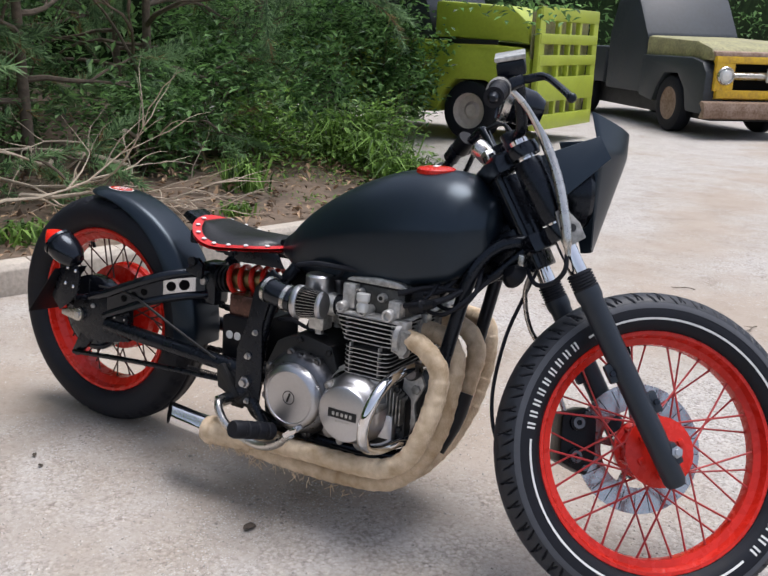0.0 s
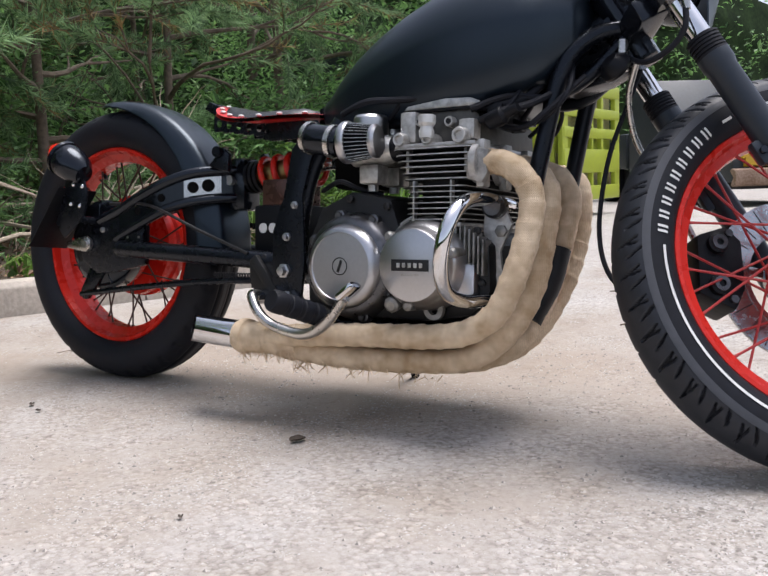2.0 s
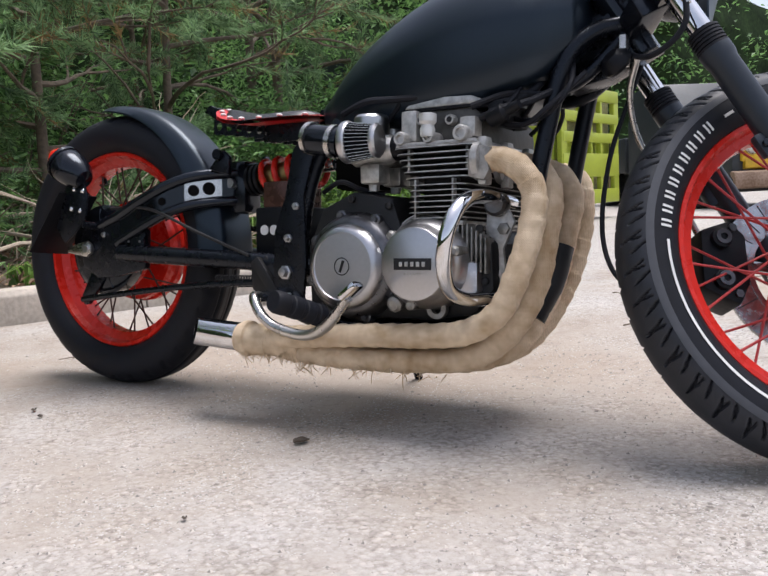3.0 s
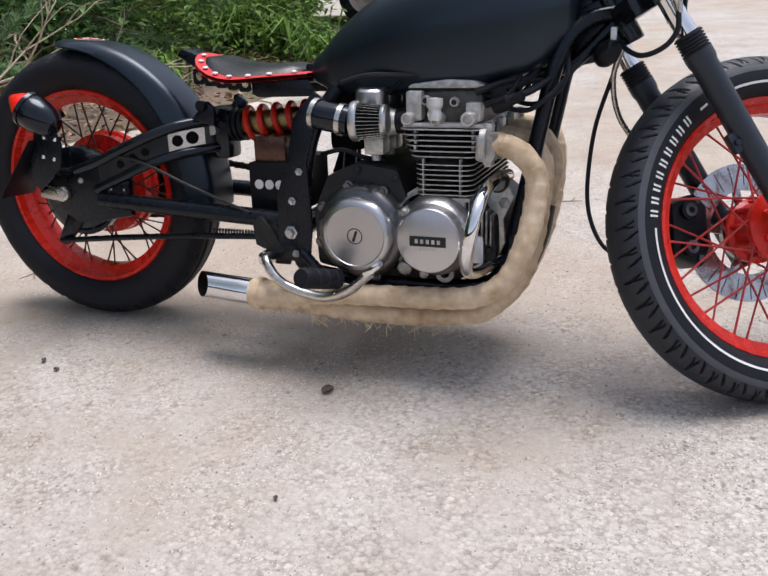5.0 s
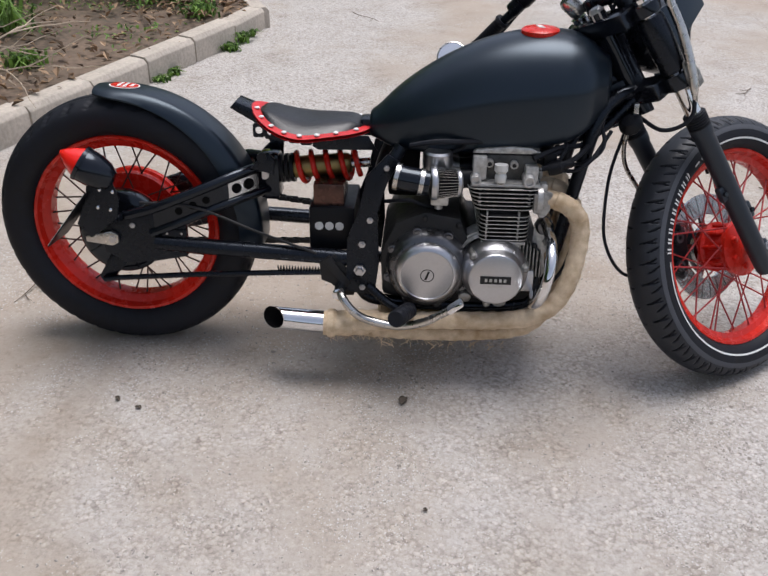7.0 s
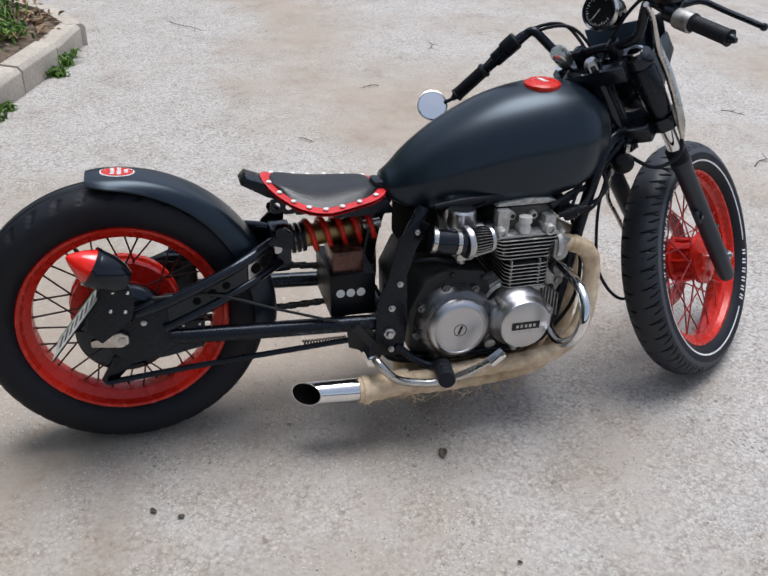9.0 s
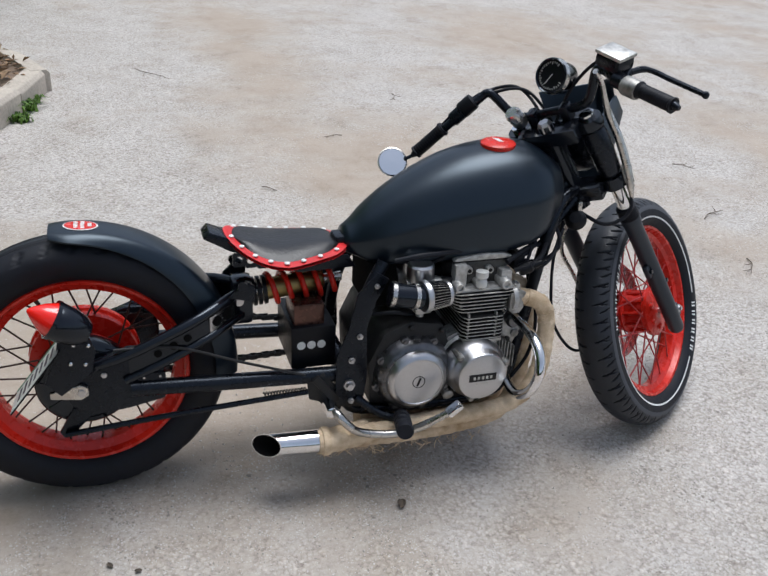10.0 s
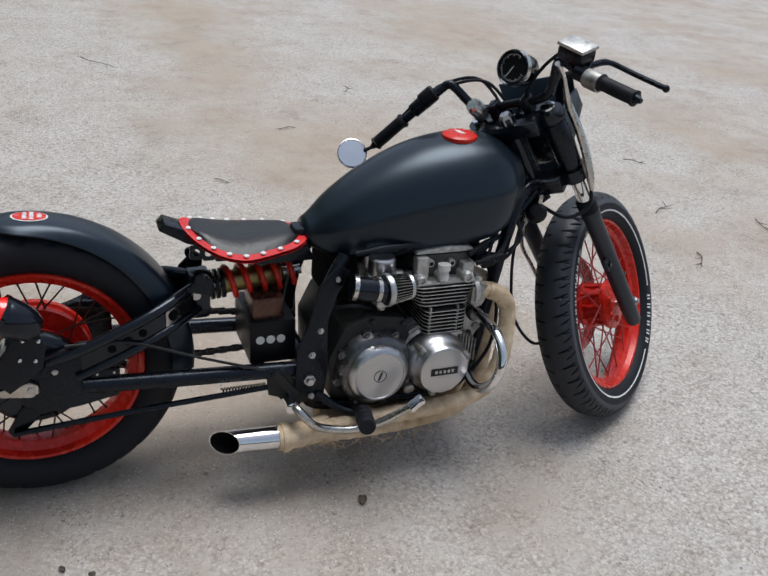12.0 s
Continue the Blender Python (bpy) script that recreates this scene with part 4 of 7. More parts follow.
# seat rail with punched holes
def drilled_cell(g, x0, w, top_z, low_z, r, y, th=0.002, n=24):
    """A rectangle of plate with a round hole through it."""
    cx, cz, hw, hh = x0 + w / 2, (top_z + low_z) / 2, w / 2, (top_z - low_z) / 2
    v, f = [], []
    for k in range(n):
        c, s_ = math.cos(2 * math.pi * k / n), math.sin(2 * math.pi * k / n)
        m = max(abs(c) / hw, abs(s_) / hh)
        for yy in (y - th, y + th):
            v += [(cx + c / m, yy, cz + s_ / m), (cx + r * c, yy, cz + r * s_)]
    for k in range(n):
        a, b = 4 * k, 4 * ((k + 1) % n)
        f += [(a, b, b + 1, a + 1), (a + 2, a + 3, b + 3, b + 2), (a + 1, b + 1, b + 3, a + 3), (a, a + 2, b + 2, b)]
    g.add(v, f)


for side in (-1, 1):
    rail = Geo()
    rail.prism([(0.486, 0.592), (0.62, 0.588), (0.64, 0.555), (0.50, 0.552), (0.486, 0.560)], 0.062 * side - 0.002, 0.062 * side + 0.002, 0.001)
    for k in range(5):
        drilled_cell(rail, 0.346 + 0.028 * k, 0.028, 0.614 - 0.004 * k, 0.580 - 0.004 * k, 0.0085, 0.068 * side)
    part("seat_rail", rail, M_BLACK, frame_tube, "drilled black seat rail")

# swingarm
arm = Geo()
for side in (-1, 1):
    arm.tube(curve_through([(0.10, 0.118 * side, 0.322), (0.30, 0.124 * side, 0.313), (0.50, 0.124 * side, 0.303), (0.60, 0.122 * side, 0.296)], 6), 0.0195, 20)
    arm.prism([(-0.045, 0.335), (-0.03, 0.380), (0.04, 0.402), (0.10, 0.424), (0.165, 0.421), (0.178, 0.37), (0.175, 0.285), (0.09, 0.268), (0.02, 0.262), (-0.03, 0.29)], 0.108 * side - 0.010, 0.108 * side + 0.010, 0.006)
    arm.prism([(0.03, 0.275), (-0.03, 0.275), (-0.066, 0.212), (-0.056, 0.196), (-0.040, 0.198), (0.0, 0.240)], 0.092 * side - 0.006, 0.092 * side + 0.006, 0.004)
arm.rod((0.61, -0.125, 0.286), (0.61, 0.125, 0.286), 0.024, 18)
arm.rod((0.50, -0.11, 0.292), (0.50, 0.11, 0.292), 0.016, 14)
swingarm = part("swingarm", arm, M_BLACK, bike, "black fabricated swingarm")
for side in (-1, 1):
    # upper arm: two rounded flanges with a web between them, bending inwards to the shock
    up = curve_through([(0.03, 0.114 * side, 0.388), (0.10, 0.119 * side, 0.410), (0.17, 0.121 * side, 0.440), (0.24, 0.114 * side, 0.469), (0.29, 0.094 * side, 0.487), (0.325, 0.066 * side, 0.495), (0.355, 0.038 * side, 0.498), (0.374, 0.014 * side, 0.499)], 6)
    dn = curve_through([(0.09, 0.119 * side, 0.345), (0.17, 0.121 * side, 0.379), (0.24, 0.114 * side, 0.409), (0.29, 0.094 * side, 0.425), (0.325, 0.066 * side, 0.432), (0.355, 0.038 * side, 0.436), (0.374, 0.014 * side, 0.438)], 6)
    for name, line_, r in (("upper_flange", up, 0.0125), ("lower_flange", dn, 0.0115)):
        part(name, Geo().tube(line_, r, 14), M_GLOSS, swingarm)

    def web_point(x, f, lift=0.0):
        """A point of the web at length x, f of the way up, lifted off its outer face."""
        q = [np.array([np.interp(v, [k.x for k in ln], [k[i] for k in ln]) for i in (0, 1, 2)]) for ln in (dn, up) for v in (x, x + 0.004)]
        a, b = Vector(q[0]), Vector(q[2])
        n = (Vector(q[1]) - a).cross(b - a).normalized()
        n = n if n.y * side > 0 else -n
        return a.lerp(b, f) + n * lift, n

    def web_strip(x0, x1, f0, f1, near, far_):
        """A thin curved plate on the web."""
        v, f, n = [], [], 14
        for i in range(n + 1):
            x = x0 + (x1 - x0) * i / n
            v += [web_point(x, f0, near)[0], web_point(x, f1, near)[0], web_point(x, f1, far_)[0], web_point(x, f0, far_)[0]]
        for i in range(n):
            for k in range(4):
                f.append((4 * i + k, 4 * i + (k + 1) % 4, 4 * i + 4 + (k + 1) % 4, 4 * i + 4 + k))
        f += [(0, 1, 2, 3), (4 * n + 3, 4 * n + 2, 4 * n + 1, 4 * n)]
        return Geo().add(v, f)

    wb = part("web_plate", web_strip(0.10, 0.372, 0.02, 0.98, -0.002, 0.002), M_GLOSS, swingarm, "gloss black drilled web")
    part("web_cover", web_strip(0.283, 0.346, 0.20, 0.80, 0.0021, 0.0045), M_PLATED, wb, "glossy drilled metal cover plate")
    # holes drawn as near-black discs on the plates
    eyes = Geo()
    for x, r, lift in ((0.300, 0.0125, 0.0045), (0.325, 0.0140, 0.0045), (0.165, 0.009, 0.002), (0.200, 0.010, 0.002), (0.232, 0.009, 0.002)):
        q, n = web_point(x, 0.5, lift)
        eyes.lathe([(0, 0.0), (r, 0.0), (r, 0.002), (0, 0.002)], 20, spin_to(q, n))
    for x, z, r in ((0.132, 0.392, 0.012), (0.112, 0.370, 0.009)):
        eyes.lathe([(0, 0.0), (r, 0.0), (r, 0.002), (0, 0.002)], 20, spin_to((x, 0.1175 * side, z), (0, side, 0)))
    pieces("hole", eyes, M_SOOT_OPENING, wb)
    part("side_plate", Geo().box((0.148, 0.120 * side, 0.335), (0.060, 0.005, 0.045), 0.001), M_BLACK, swingarm)
    bl = Geo()
    for x, z, r in ((-0.005, 0.331, 0.015), (0.045, 0.365, 0.007), (0.130, 0.348, 0.005), (0.166, 0.348, 0.005), (0.02, 0.385, 0.006)):
        bl.lathe([(0, 0), (r, 0), (r, r * 0.5), (r * 0.6, r * 0.6), (r * 0.6, r), (0, r)], 6, spin_to((x, 0.119 * side, z), (0, side, 0)))
    pieces("bolt", bl, M_ALU, swingarm)
adj = Geo().prism([(-0.072, 0.322), (-0.007, 0.313), (0.009, 0.322), (0.009, 0.342), (-0.007, 0.351), (-0.072, 0.338)], -0.130, -0.120, 0.003)
part("chain_adjuster", adj, M_OLDCHROME, swingarm, "bare steel chain adjuster")
part("shock_mount", Geo().box((0.372, 0, 0.468), (0.052, 0.060, 0.118), 0.014), M_GLOSS, swingarm)
part("mount_bolt", Geo().rod((0.362, -0.040, 0.476), (0.362, 0.040, 0.476), 0.011, 10), M_ALU, swingarm)
pipe("torque_rod", [(-0.052, -0.104, 0.210), (0.18, -0.118, 0.236), (0.36, -0.128, 0.252), (0.53, -0.130, 0.262)], 0.007, M_BLACK, parent=swingarm)
spring = Geo().tube([(0.40 + 0.0012 * k, -0.13 + 0.006 * math.cos(k * 1.05), 0.268 + 0.006 * math.sin(k * 1.05)) for k in range(90)], 0.0016, 6)
part("return_spring", spring, M_CASE, swingarm)
pipe("brake_cable", [(0.07, -0.12, 0.425), (0.20, -0.125, 0.42), (0.35, -0.13, 0.365), (0.50, -0.14, 0.315)], 0.0035, M_CASE, parent=swingarm, n=8)

# chain on the far side
chain = Geo()
for z0, z1 in ((0.418, 0.335), (0.235, 0.255)):
    for k in range(38):
        f = k / 38
        x, z = 0.02 + 0.62 * f, z0 + (z1 - z0) * f
        dy = 0.004 if k % 2 else 0.0075
        for s in (-1, 1):
            chain.box((x, 0.095 + dy * s, z), (0.0185, 0.002, 0.012), 0)
        chain.rod((x - 0.008, 0.086, z), (x - 0.008, 0.104, z), 0.0045, 6)
tagged(part("chain", chain, M_CASE, bike, "oily drive chain"), kind="stuff")

# shock absorber
shock = part("shock_absorber", Geo().rod((0.370, 0, 0.480), (0.62, 0, 0.505), 0.012, 16), M_OLDCHROME, bike, "central shock absorber with red coil spring")
sdir = Vector((0.25, 0, 0.025)).normalized()
coil = []
for k in range(0, 200):
    t = k / 199
    c = Vector((0.432, 0, 0.486)) + sdir * (0.165 * t)
    a = t * 2 * math.pi * 4.6
    side_v, up_v = Vector((0, 1, 0)), sdir.cross(Vector((0, 1, 0)))
    coil.append(c + (side_v * math.cos(a) + up_v * math.sin(a)) * 0.036)
part("spring", Geo().tube(coil, 0.0070, 10), M_RED, shock, "red coil spring")
part("damper_body", Geo().lathe([(0, 0.03), (0.026, 0.03), (0.027, 0.04), (0.027, 0.17), (0.02, 0.18), (0, 0.18)], 24, spin_to((0.395, 0, 0.483), sdir)), M_BRASS, shock, "dull brass damper body")
collar = Geo()
for k in range(3):
    collar.lathe([(0.02, 0), (0.036, 0), (0.036, 0.008), (0.02, 0.008)], 24, spin_to(Vector((0.398, 0, 0.483)) + sdir * 0.013 * k, sdir), closed=True)
pieces("collar", collar, M_MATT, shock)
part("end_eye", Geo().lathe([(0.008, -0.02), (0.02, -0.02), (0.02, 0.02), (0.008, 0.02)], 20, spin_to((0.374, 0, 0.48), (0, 1, 0)), closed=True), M_BRASS, shock)

# rear fender, its skirt deeper towards the front
def fender_r(i, u):
    skirt = 0.006 + 0.042 * min(1.0, i / 40)
    return 0.3500 + 0.004 * i / 56 - 0.006 * u * u - skirt * max(0, (abs(u) - 0.60) / 0.40) ** 2.0 + 0.003 * max(0, 1 - i / 6) ** 2


fv, fc = [], []
a_n, w_n = 56, 24
for layer in (0, 1):
    for i in range(a_n + 1):
        a = radians(97 - 103 * i / a_n)
        for k in range(w_n + 1):
            u = -1 + 2 * k / w_n
            ends = 1 - 0.30 * max(0, 1 - i / 5) ** 2
            r = fender_r(i, u) - 0.0035 * layer
            fv.append((0.001 + r * math.cos(a), (0.064 + 0.012 * i / a_n) * u * ends, 0.330 + r * math.sin(a)))
n1 = (a_n + 1) * (w_n + 1)
for i in range(a_n):
    for k in range(w_n):
        a = i * (w_n + 1) + k
        fc.append((a, a + 1, a + w_n + 2, a + w_n + 1))
        fc.append((n1 + a, n1 + a + w_n + 1, n1 + a + w_n + 2, n1 + a + 1))
    for k in (0, w_n):
        a, b = i * (w_n + 1) + k, (i + 1) * (w_n + 1) + k
        fc.append((a, b, n1 + b, n1 + a))
for i in (0, a_n):
    for k in range(w_n):
        a = i * (w_n + 1) + k
        fc.append((a, a + 1, n1 + a + 1, n1 + a))
fender = part("rear_fender", Geo().add(fv, fc), M_TANK, bike, "short satin black rear fender")


def fender_patch(a_mid, la, wa, mat, name, parent, label="", lift=0.0012, inner=0.0, u_off=0.0):
    g = Geo()
    v, f = [], []
    rings, n = 6, 40
    for j in range(rings + 1):
        rr = inner + (1 - inner) * j / rings
        for k in range(n):
            t = 2 * math.pi * k / n
            a = radians(a_mid) + la * rr * math.cos(t)
            y = u_off + wa * rr * math.sin(t)
            i = (97 - math.degrees(a)) / 103 * 56
            r = fender_r(i, y / 0.065) + lift
            v.append((0.001 + r * math.cos(a), y, 0.330 + r * math.sin(a)))
    for j in range(rings):
        for k in range(n):
            a, b = j * n + k, j * n + (k + 1) % n
            f.append((a, b, b + n, a + n))
    return part(name, g.add(v, f), mat, parent, label)


badge = fender_patch(86.0, 0.105, 0.030, M_WHITE, "badge", fender, "oval red and white badge")
fender_patch(86.0, 0.096, 0.0265, M_RED, "badge_field", badge, lift=0.0020, inner=0.0)
for k, (da, dy) in enumerate([(0.028, -0.016 + 0.008 * j) for j in range(5)] + [(-0.012, -0.019 + 0.0076 * j) for j in range(6)] + [(-0.055, -0.008 + 0.008 * j) for j in range(3)]):
    fender_patch(86.0 + math.degrees(da), 0.014, 0.0030, M_WHITE, "badge_mark", badge, lift=0.0027, u_off=dy)
mounts = Geo()
for side in (-1, 1):
    mounts.prism([(0.335, 0.505), (0.375, 0.545), (0.395, 0.53), (0.392, 0.49)], 0.072 * side - 0.006, 0.072 * side + 0.006, 0.003)
    mounts.lathe([(0, 0), (0.012, 0), (0.012, 0.008), (0, 0.008)], 12, spin_to((0.366, 0.079 * side, 0.535), (0, side, 0)))
pieces("fender_mount", mounts, M_BLACK, fender)

# tail light and number plate on a side bracket
tip, base = Vector((-0.088, -0.160, 0.562)), Vector((0.020, -0.156, 0.494))
td = (base - tip).normalized()
LAMP = spin_to(tip, td) @ Matrix.Scale(1.02, 4)
light = part("tail_light", Geo().lathe([(0.0385, 0.052), (0.041, 0.056), (0.040, 0.085), (0.034, 0.112), (0.022, 0.130), (0.0, 0.135)], 36, LAMP), M_GLOSS, bike, "bullet tail light with red lens")
part("lens", Geo().lathe([(0.0, 0.0), (0.004, 0.001), (0.014, 0.012), (0.026, 0.028), (0.034, 0.044), (0.0385, 0.054), (0.0, 0.054)], 36, LAMP), M_LENS, light, "pointed red lens")
part("lens_ring", Geo().lathe([(0.0385, 0.050), (0.0425, 0.050), (0.0425, 0.058), (0.0385, 0.058)], 36, LAMP, closed=True), M_GLOSS, light)
br = Geo()
br.prism([(-0.035, 0.505), (0.02, 0.495), (0.035, 0.45), (0.025, 0.40), (-0.01, 0.37), (-0.045, 0.345), (-0.075, 0.38), (-0.045, 0.45)], -0.158, -0.152, 0.002)
br.rod((-0.02, -0.155, 0.44), (-0.02, -0.120, 0.43), 0.009, 10)
br.rod((0.01, -0.155, 0.39), (0.02, -0.118, 0.385), 0.009, 10)
bracket = part("light_bracket", br, M_BLACK, light)
bb = Geo()
for x, z in ((-0.008, 0.470), (0.022, 0.465), (-0.018, 0.425), (0.012, 0.420)):
    bb.ball((x, -0.159, z), 0.0055, 10)
pieces("bolt", bb, M_CHROME, bracket, "domed chrome bolts")
pu = Vector((0.105, 0.0, 0.130)).normalized()
pw = Vector((0.10, -0.86, 0.22))
pw = (pw - pu * pw.dot(pu)).normalized()
pm = Matrix((pw, pu, pw.cross(pu))).transposed().to_4x4()
pm.translation = Vector((-0.090, -0.126, 0.392))
plate_ob = part("number_plate", Geo().box((0, 0, 0), (0.105, 0.178, 0.003), 0.001, pm), M_MATT, bike, "small registration plate on a side bracket")
fs = 1 if (pm.to_3x3() @ Vector((0, 0, 1))).x < 0 else -1
face = part("plate_face", Geo().box((0, 0, 0.0022 * fs), (0.100, 0.172, 0.0012), 0.0004, pm), M_PLATE, plate_ob, "pale plate face")
bars = Geo()
for k in range(7):
    bars.box((0.006, -0.060 + 0.020 * k, 0.0032 * fs), (0.052, 0.0085, 0.0006), 0, pm)
pieces("plate_bar", bars, M_INK, face)
part("plate_edge", Geo().box((-0.042, 0, 0.0032 * fs), (0.010, 0.165, 0.0006), 0, pm), M_GREEN, face)

# fuel tank
xs = [0.622, 0.640, 0.680, 0.740, 0.820, 0.900, 0.980, 1.050, 1.105, 1.145, 1.165]
tops = [0.622, 0.650, 0.690, 0.736, 0.782, 0.815, 0.832, 0.836, 0.826, 0.803, 0.775]
bots = [0.588, 0.572, 0.558, 0.554, 0.557, 0.564, 0.573, 0.585, 0.604, 0.634, 0.682]
wid = [0.035, 0.058, 0.082, 0.105, 0.126, 0.139, 0.146, 0.146, 0.138, 0.112, 0.070]


def table(x, tab):
    return float(np.interp(x, xs, tab))


# half a cross-section, from the crown down: a rounded top, a shoulder at mid height, flat sides tucked in below
SECTION = curve_through([(0.0, 0, 0.0), (0.30, 0, 0.022), (0.56, 0, 0.085), (0.76, 0, 0.19), (0.90, 0, 0.32), (0.985, 0, 0.45), (1.0, 0, 0.54), (0.985, 0, 0.70), (0.94, 0, 0.86), (0.84, 0, 0.955), (0.60, 0, 0.995), (0.0, 0, 1.0)], 4)
SECTION_AT, SECTION_Y, SECTION_Z = [i / (len(SECTION) - 1) for i in range(len(SECTION))], [q.x for q in SECTION], [q.z for q in SECTION]
tv, tf = [], []
S, K = 60, 72
for i in range(S + 1):
    t = i / S
    x = xs[0] + (xs[-1] - xs[0]) * t

    def soft(tab):
        return sum(table(x + d, tab) for d in (-0.03, -0.015, 0, 0.015, 0.03)) / 5

    zt, zb, w = soft(tops), soft(bots), soft(wid)
    for k in range(K):
        f, sgn = (k / (K / 2), 1) if k < K / 2 else (2 - k / (K / 2), -1)
        u, h = float(np.interp(f, SECTION_AT, SECTION_Y)), float(np.interp(f, SECTION_AT, SECTION_Z))
        tv.append((x, -sgn * w * u, zt - (zt - zb) * h))
for i in range(S):
    for k in range(K):
        a, b = i * K + k, i * K + (k + 1) % K
        tf.append((a, a + K, b + K, b))
for i in (0, S):
    tv.append((xs[0] - 0.006 if i == 0 else xs[-1] + 0.008, 0, (soft(tops) + soft(bots)) / 2 if i else 0.610))
    c = len(tv) - 1
    for k in range(K):
        a, b = i * K + k, i * K + (k + 1) % K
        tf.append((a, b, c) if i == 0 else (b, a, c))
tank = part("fuel_tank", Geo().add(tv, tf), M_TANK, bike, "satin blue-black teardrop fuel tank", sharp=75)
cap_m = spin_to((1.005, -0.018, 0.832), (-0.02, -0.05, 1))
cap = part("filler_cap", Geo().lathe([(0.0, 0.007), (0.024, 0.0066), (0.038, 0.0045), (0.043, 0.001), (0.044, -0.008), (0, -0.008)], 40, cap_m), M_RED, tank, "glossy red filler cap")
cm = Geo()
for k in range(4):
    cm.box((0.006 - 0.004 * k, -0.009 + 0.006 * k, 0.0074), (0.014, 0.005, 0.0012), 0.0004, cap_m)
pieces("cap_mark", cm, M_WHITE, cap)
part("tank_mount", Geo().box((0.622, 0, 0.600), (0.05, 0.055, 0.04), 0.008), M_BLACK, tank)

# solo seat
def seat_z(x, y):
    t = (x - 0.335) / 0.29
    return 0.600 + 0.048 * max(0, 1 - t / 0.55) ** 2 + 0.006 * t - 0.9 * y * y * (1.2 - t) * 0.55


def seat_half(t):
    """Half width along the seat, 0 at the back, 1 at the nose."""
    if t < 0.45:
        return 0.128 * math.sqrt(max(0, 1 - ((0.45 - t) / 0.45) ** 2.2))
    w = 0.128 - 0.056 * ((t - 0.45) / 0.55) ** 1.3
    return w * math.sqrt(1 - 0.80 * max(0, (t - 0.80) / 0.20) ** 2.2)


def seat_layer(g, scale, z_off, rim=None):
    v, f = [], []
    n, m = 40, 20
    for i in range(n + 1):
        t = 0.5 - 0.5 * math.cos(math.pi * i / n)
        ts = 0.5 + (t - 0.5) * scale
        x = 0.335 + 0.292 * ts
        hw = seat_half(t) * scale * (0.96 if scale < 1 else 1.0)
        for k in range(m + 1):
            u = -1 + 2 * k / m
            y = hw * u
            edge = max(abs(u) ** 4, abs(2 * t - 1) ** 6)
            v.append((x, y, seat_z(x, y) + z_off - (rim or 0) * edge))
    for i in range(n):
        for k in range(m):
            a = i * (m + 1) + k
            f.append((a, a + m + 1, a + m + 2, a + 1))
    g.add(v, f)


sg = Geo()
seat_layer(sg, 1.0, 0.0, 0.004)
seat_layer(sg, 1.0, -0.012, 0.0)
seat = part("seat", sg, M_REDLEATHER, bike, "solo leather seat with red studded border")
pad = Geo()
seat_layer(pad, 0.86, 0.016, 0.018)
part("seat_pad", pad, M_LEATHER, seat, "worn black leather pad")
stud_me = Geo().ball((0, 0, 0), 0.0066, 12, squash=(1, 1, 0.5)).mesh("stud", M_WHITE)
for side in (-1, 1):
    for k in range(8):
        t = 0.010 + 0.90 * (k / 7) ** 1.35
        x = 0.335 + 0.292 * (0.5 + (t - 0.5) * 0.915)
        y = side * max(0.0, seat_half(t) * 0.905)
        if k == 0 and side > 0:
            continue
        ob = new("stud", stud_me)
        ob.parent = seat
        ob.matrix_local = Matrix.Translation((x, y, seat_z(x, y) + 0.0008))
pan = Geo()
pan.prism([(0.285, 0.640), (0.300, 0.655), (0.36, 0.632), (0.40, 0.606), (0.56, 0.580), (0.56, 0.570), (0.40, 0.588), (0.345, 0.605)], -0.035, 0.035, 0.003)
part("seat_bracket", pan, M_BLACK, seat, "drilled black seat bracket")
part("seat_hinge", Geo().box((0.625, 0, 0.598), (0.05, 0.05, 0.026), 0.005), M_BLACK, seat)

# battery box under the seat
bx = part("battery_box", Geo().box((0.532, 0.0, 0.360), (0.112, 0.180, 0.112), 0.006), M_MATT, bike, "black battery box with three round holes")
hl = Geo()
for k in range(3):
    hl.lathe([(0, 0), (0.0105, 0), (0.0105, 0.0015), (0, 0.0018)], 20, spin_to((0.501 + 0.025 * k, -0.0902, 0.368), (0, -1, 0)))
pieces("hole", hl, M_WHITE, bx, "round holes drawn as white discs")
part("regulator", Geo().box((0.524, -0.022, 0.442), (0.076, 0.11, 0.058), 0.006), M_COPPER, bx, "brownish metal regulator housing")

# ---- engine ----
case = Geo().prism([(0.660, 0.215), (0.655, 0.330), (0.690, 0.405), (0.760, 0.435), (0.845, 0.420), (0.866, 0.360), (1.010, 0.360), (1.042, 0.335), (1.045, 0.255), (1.010, 0.212), (0.930, 0.198), (0.760, 0.198)], -0.150, 0.150, 0.012)
case.prism([(0.76, 0.20), (0.97, 0.20), (0.94, 0.168), (0.80, 0.168)], -0.09, 0.09, 0.01)
engine = part("engine", case, M_CASE, bike, "air-cooled four-cylinder engine with polished covers")
seam = Geo()
for k, (x, z) in enumerate(((0.69, 0.25), (0.70, 0.36), (0.76, 0.42), (0.84, 0.405), (0.855, 0.225), (0.78, 0.21), (1.03, 0.27), (1.02, 0.36))):
    seam.lathe([(0, 0), (0.007, 0), (0.007, 0.006), (0.004, 0.008), (0, 0.008)], 10, spin_to((x, -0.151, z), (0, -1, 0)))
pieces("case_bolt", seam, M_CASE, engine)
CL = spin_to((0.769, -0.140, 0.295), (0, -1, 0))
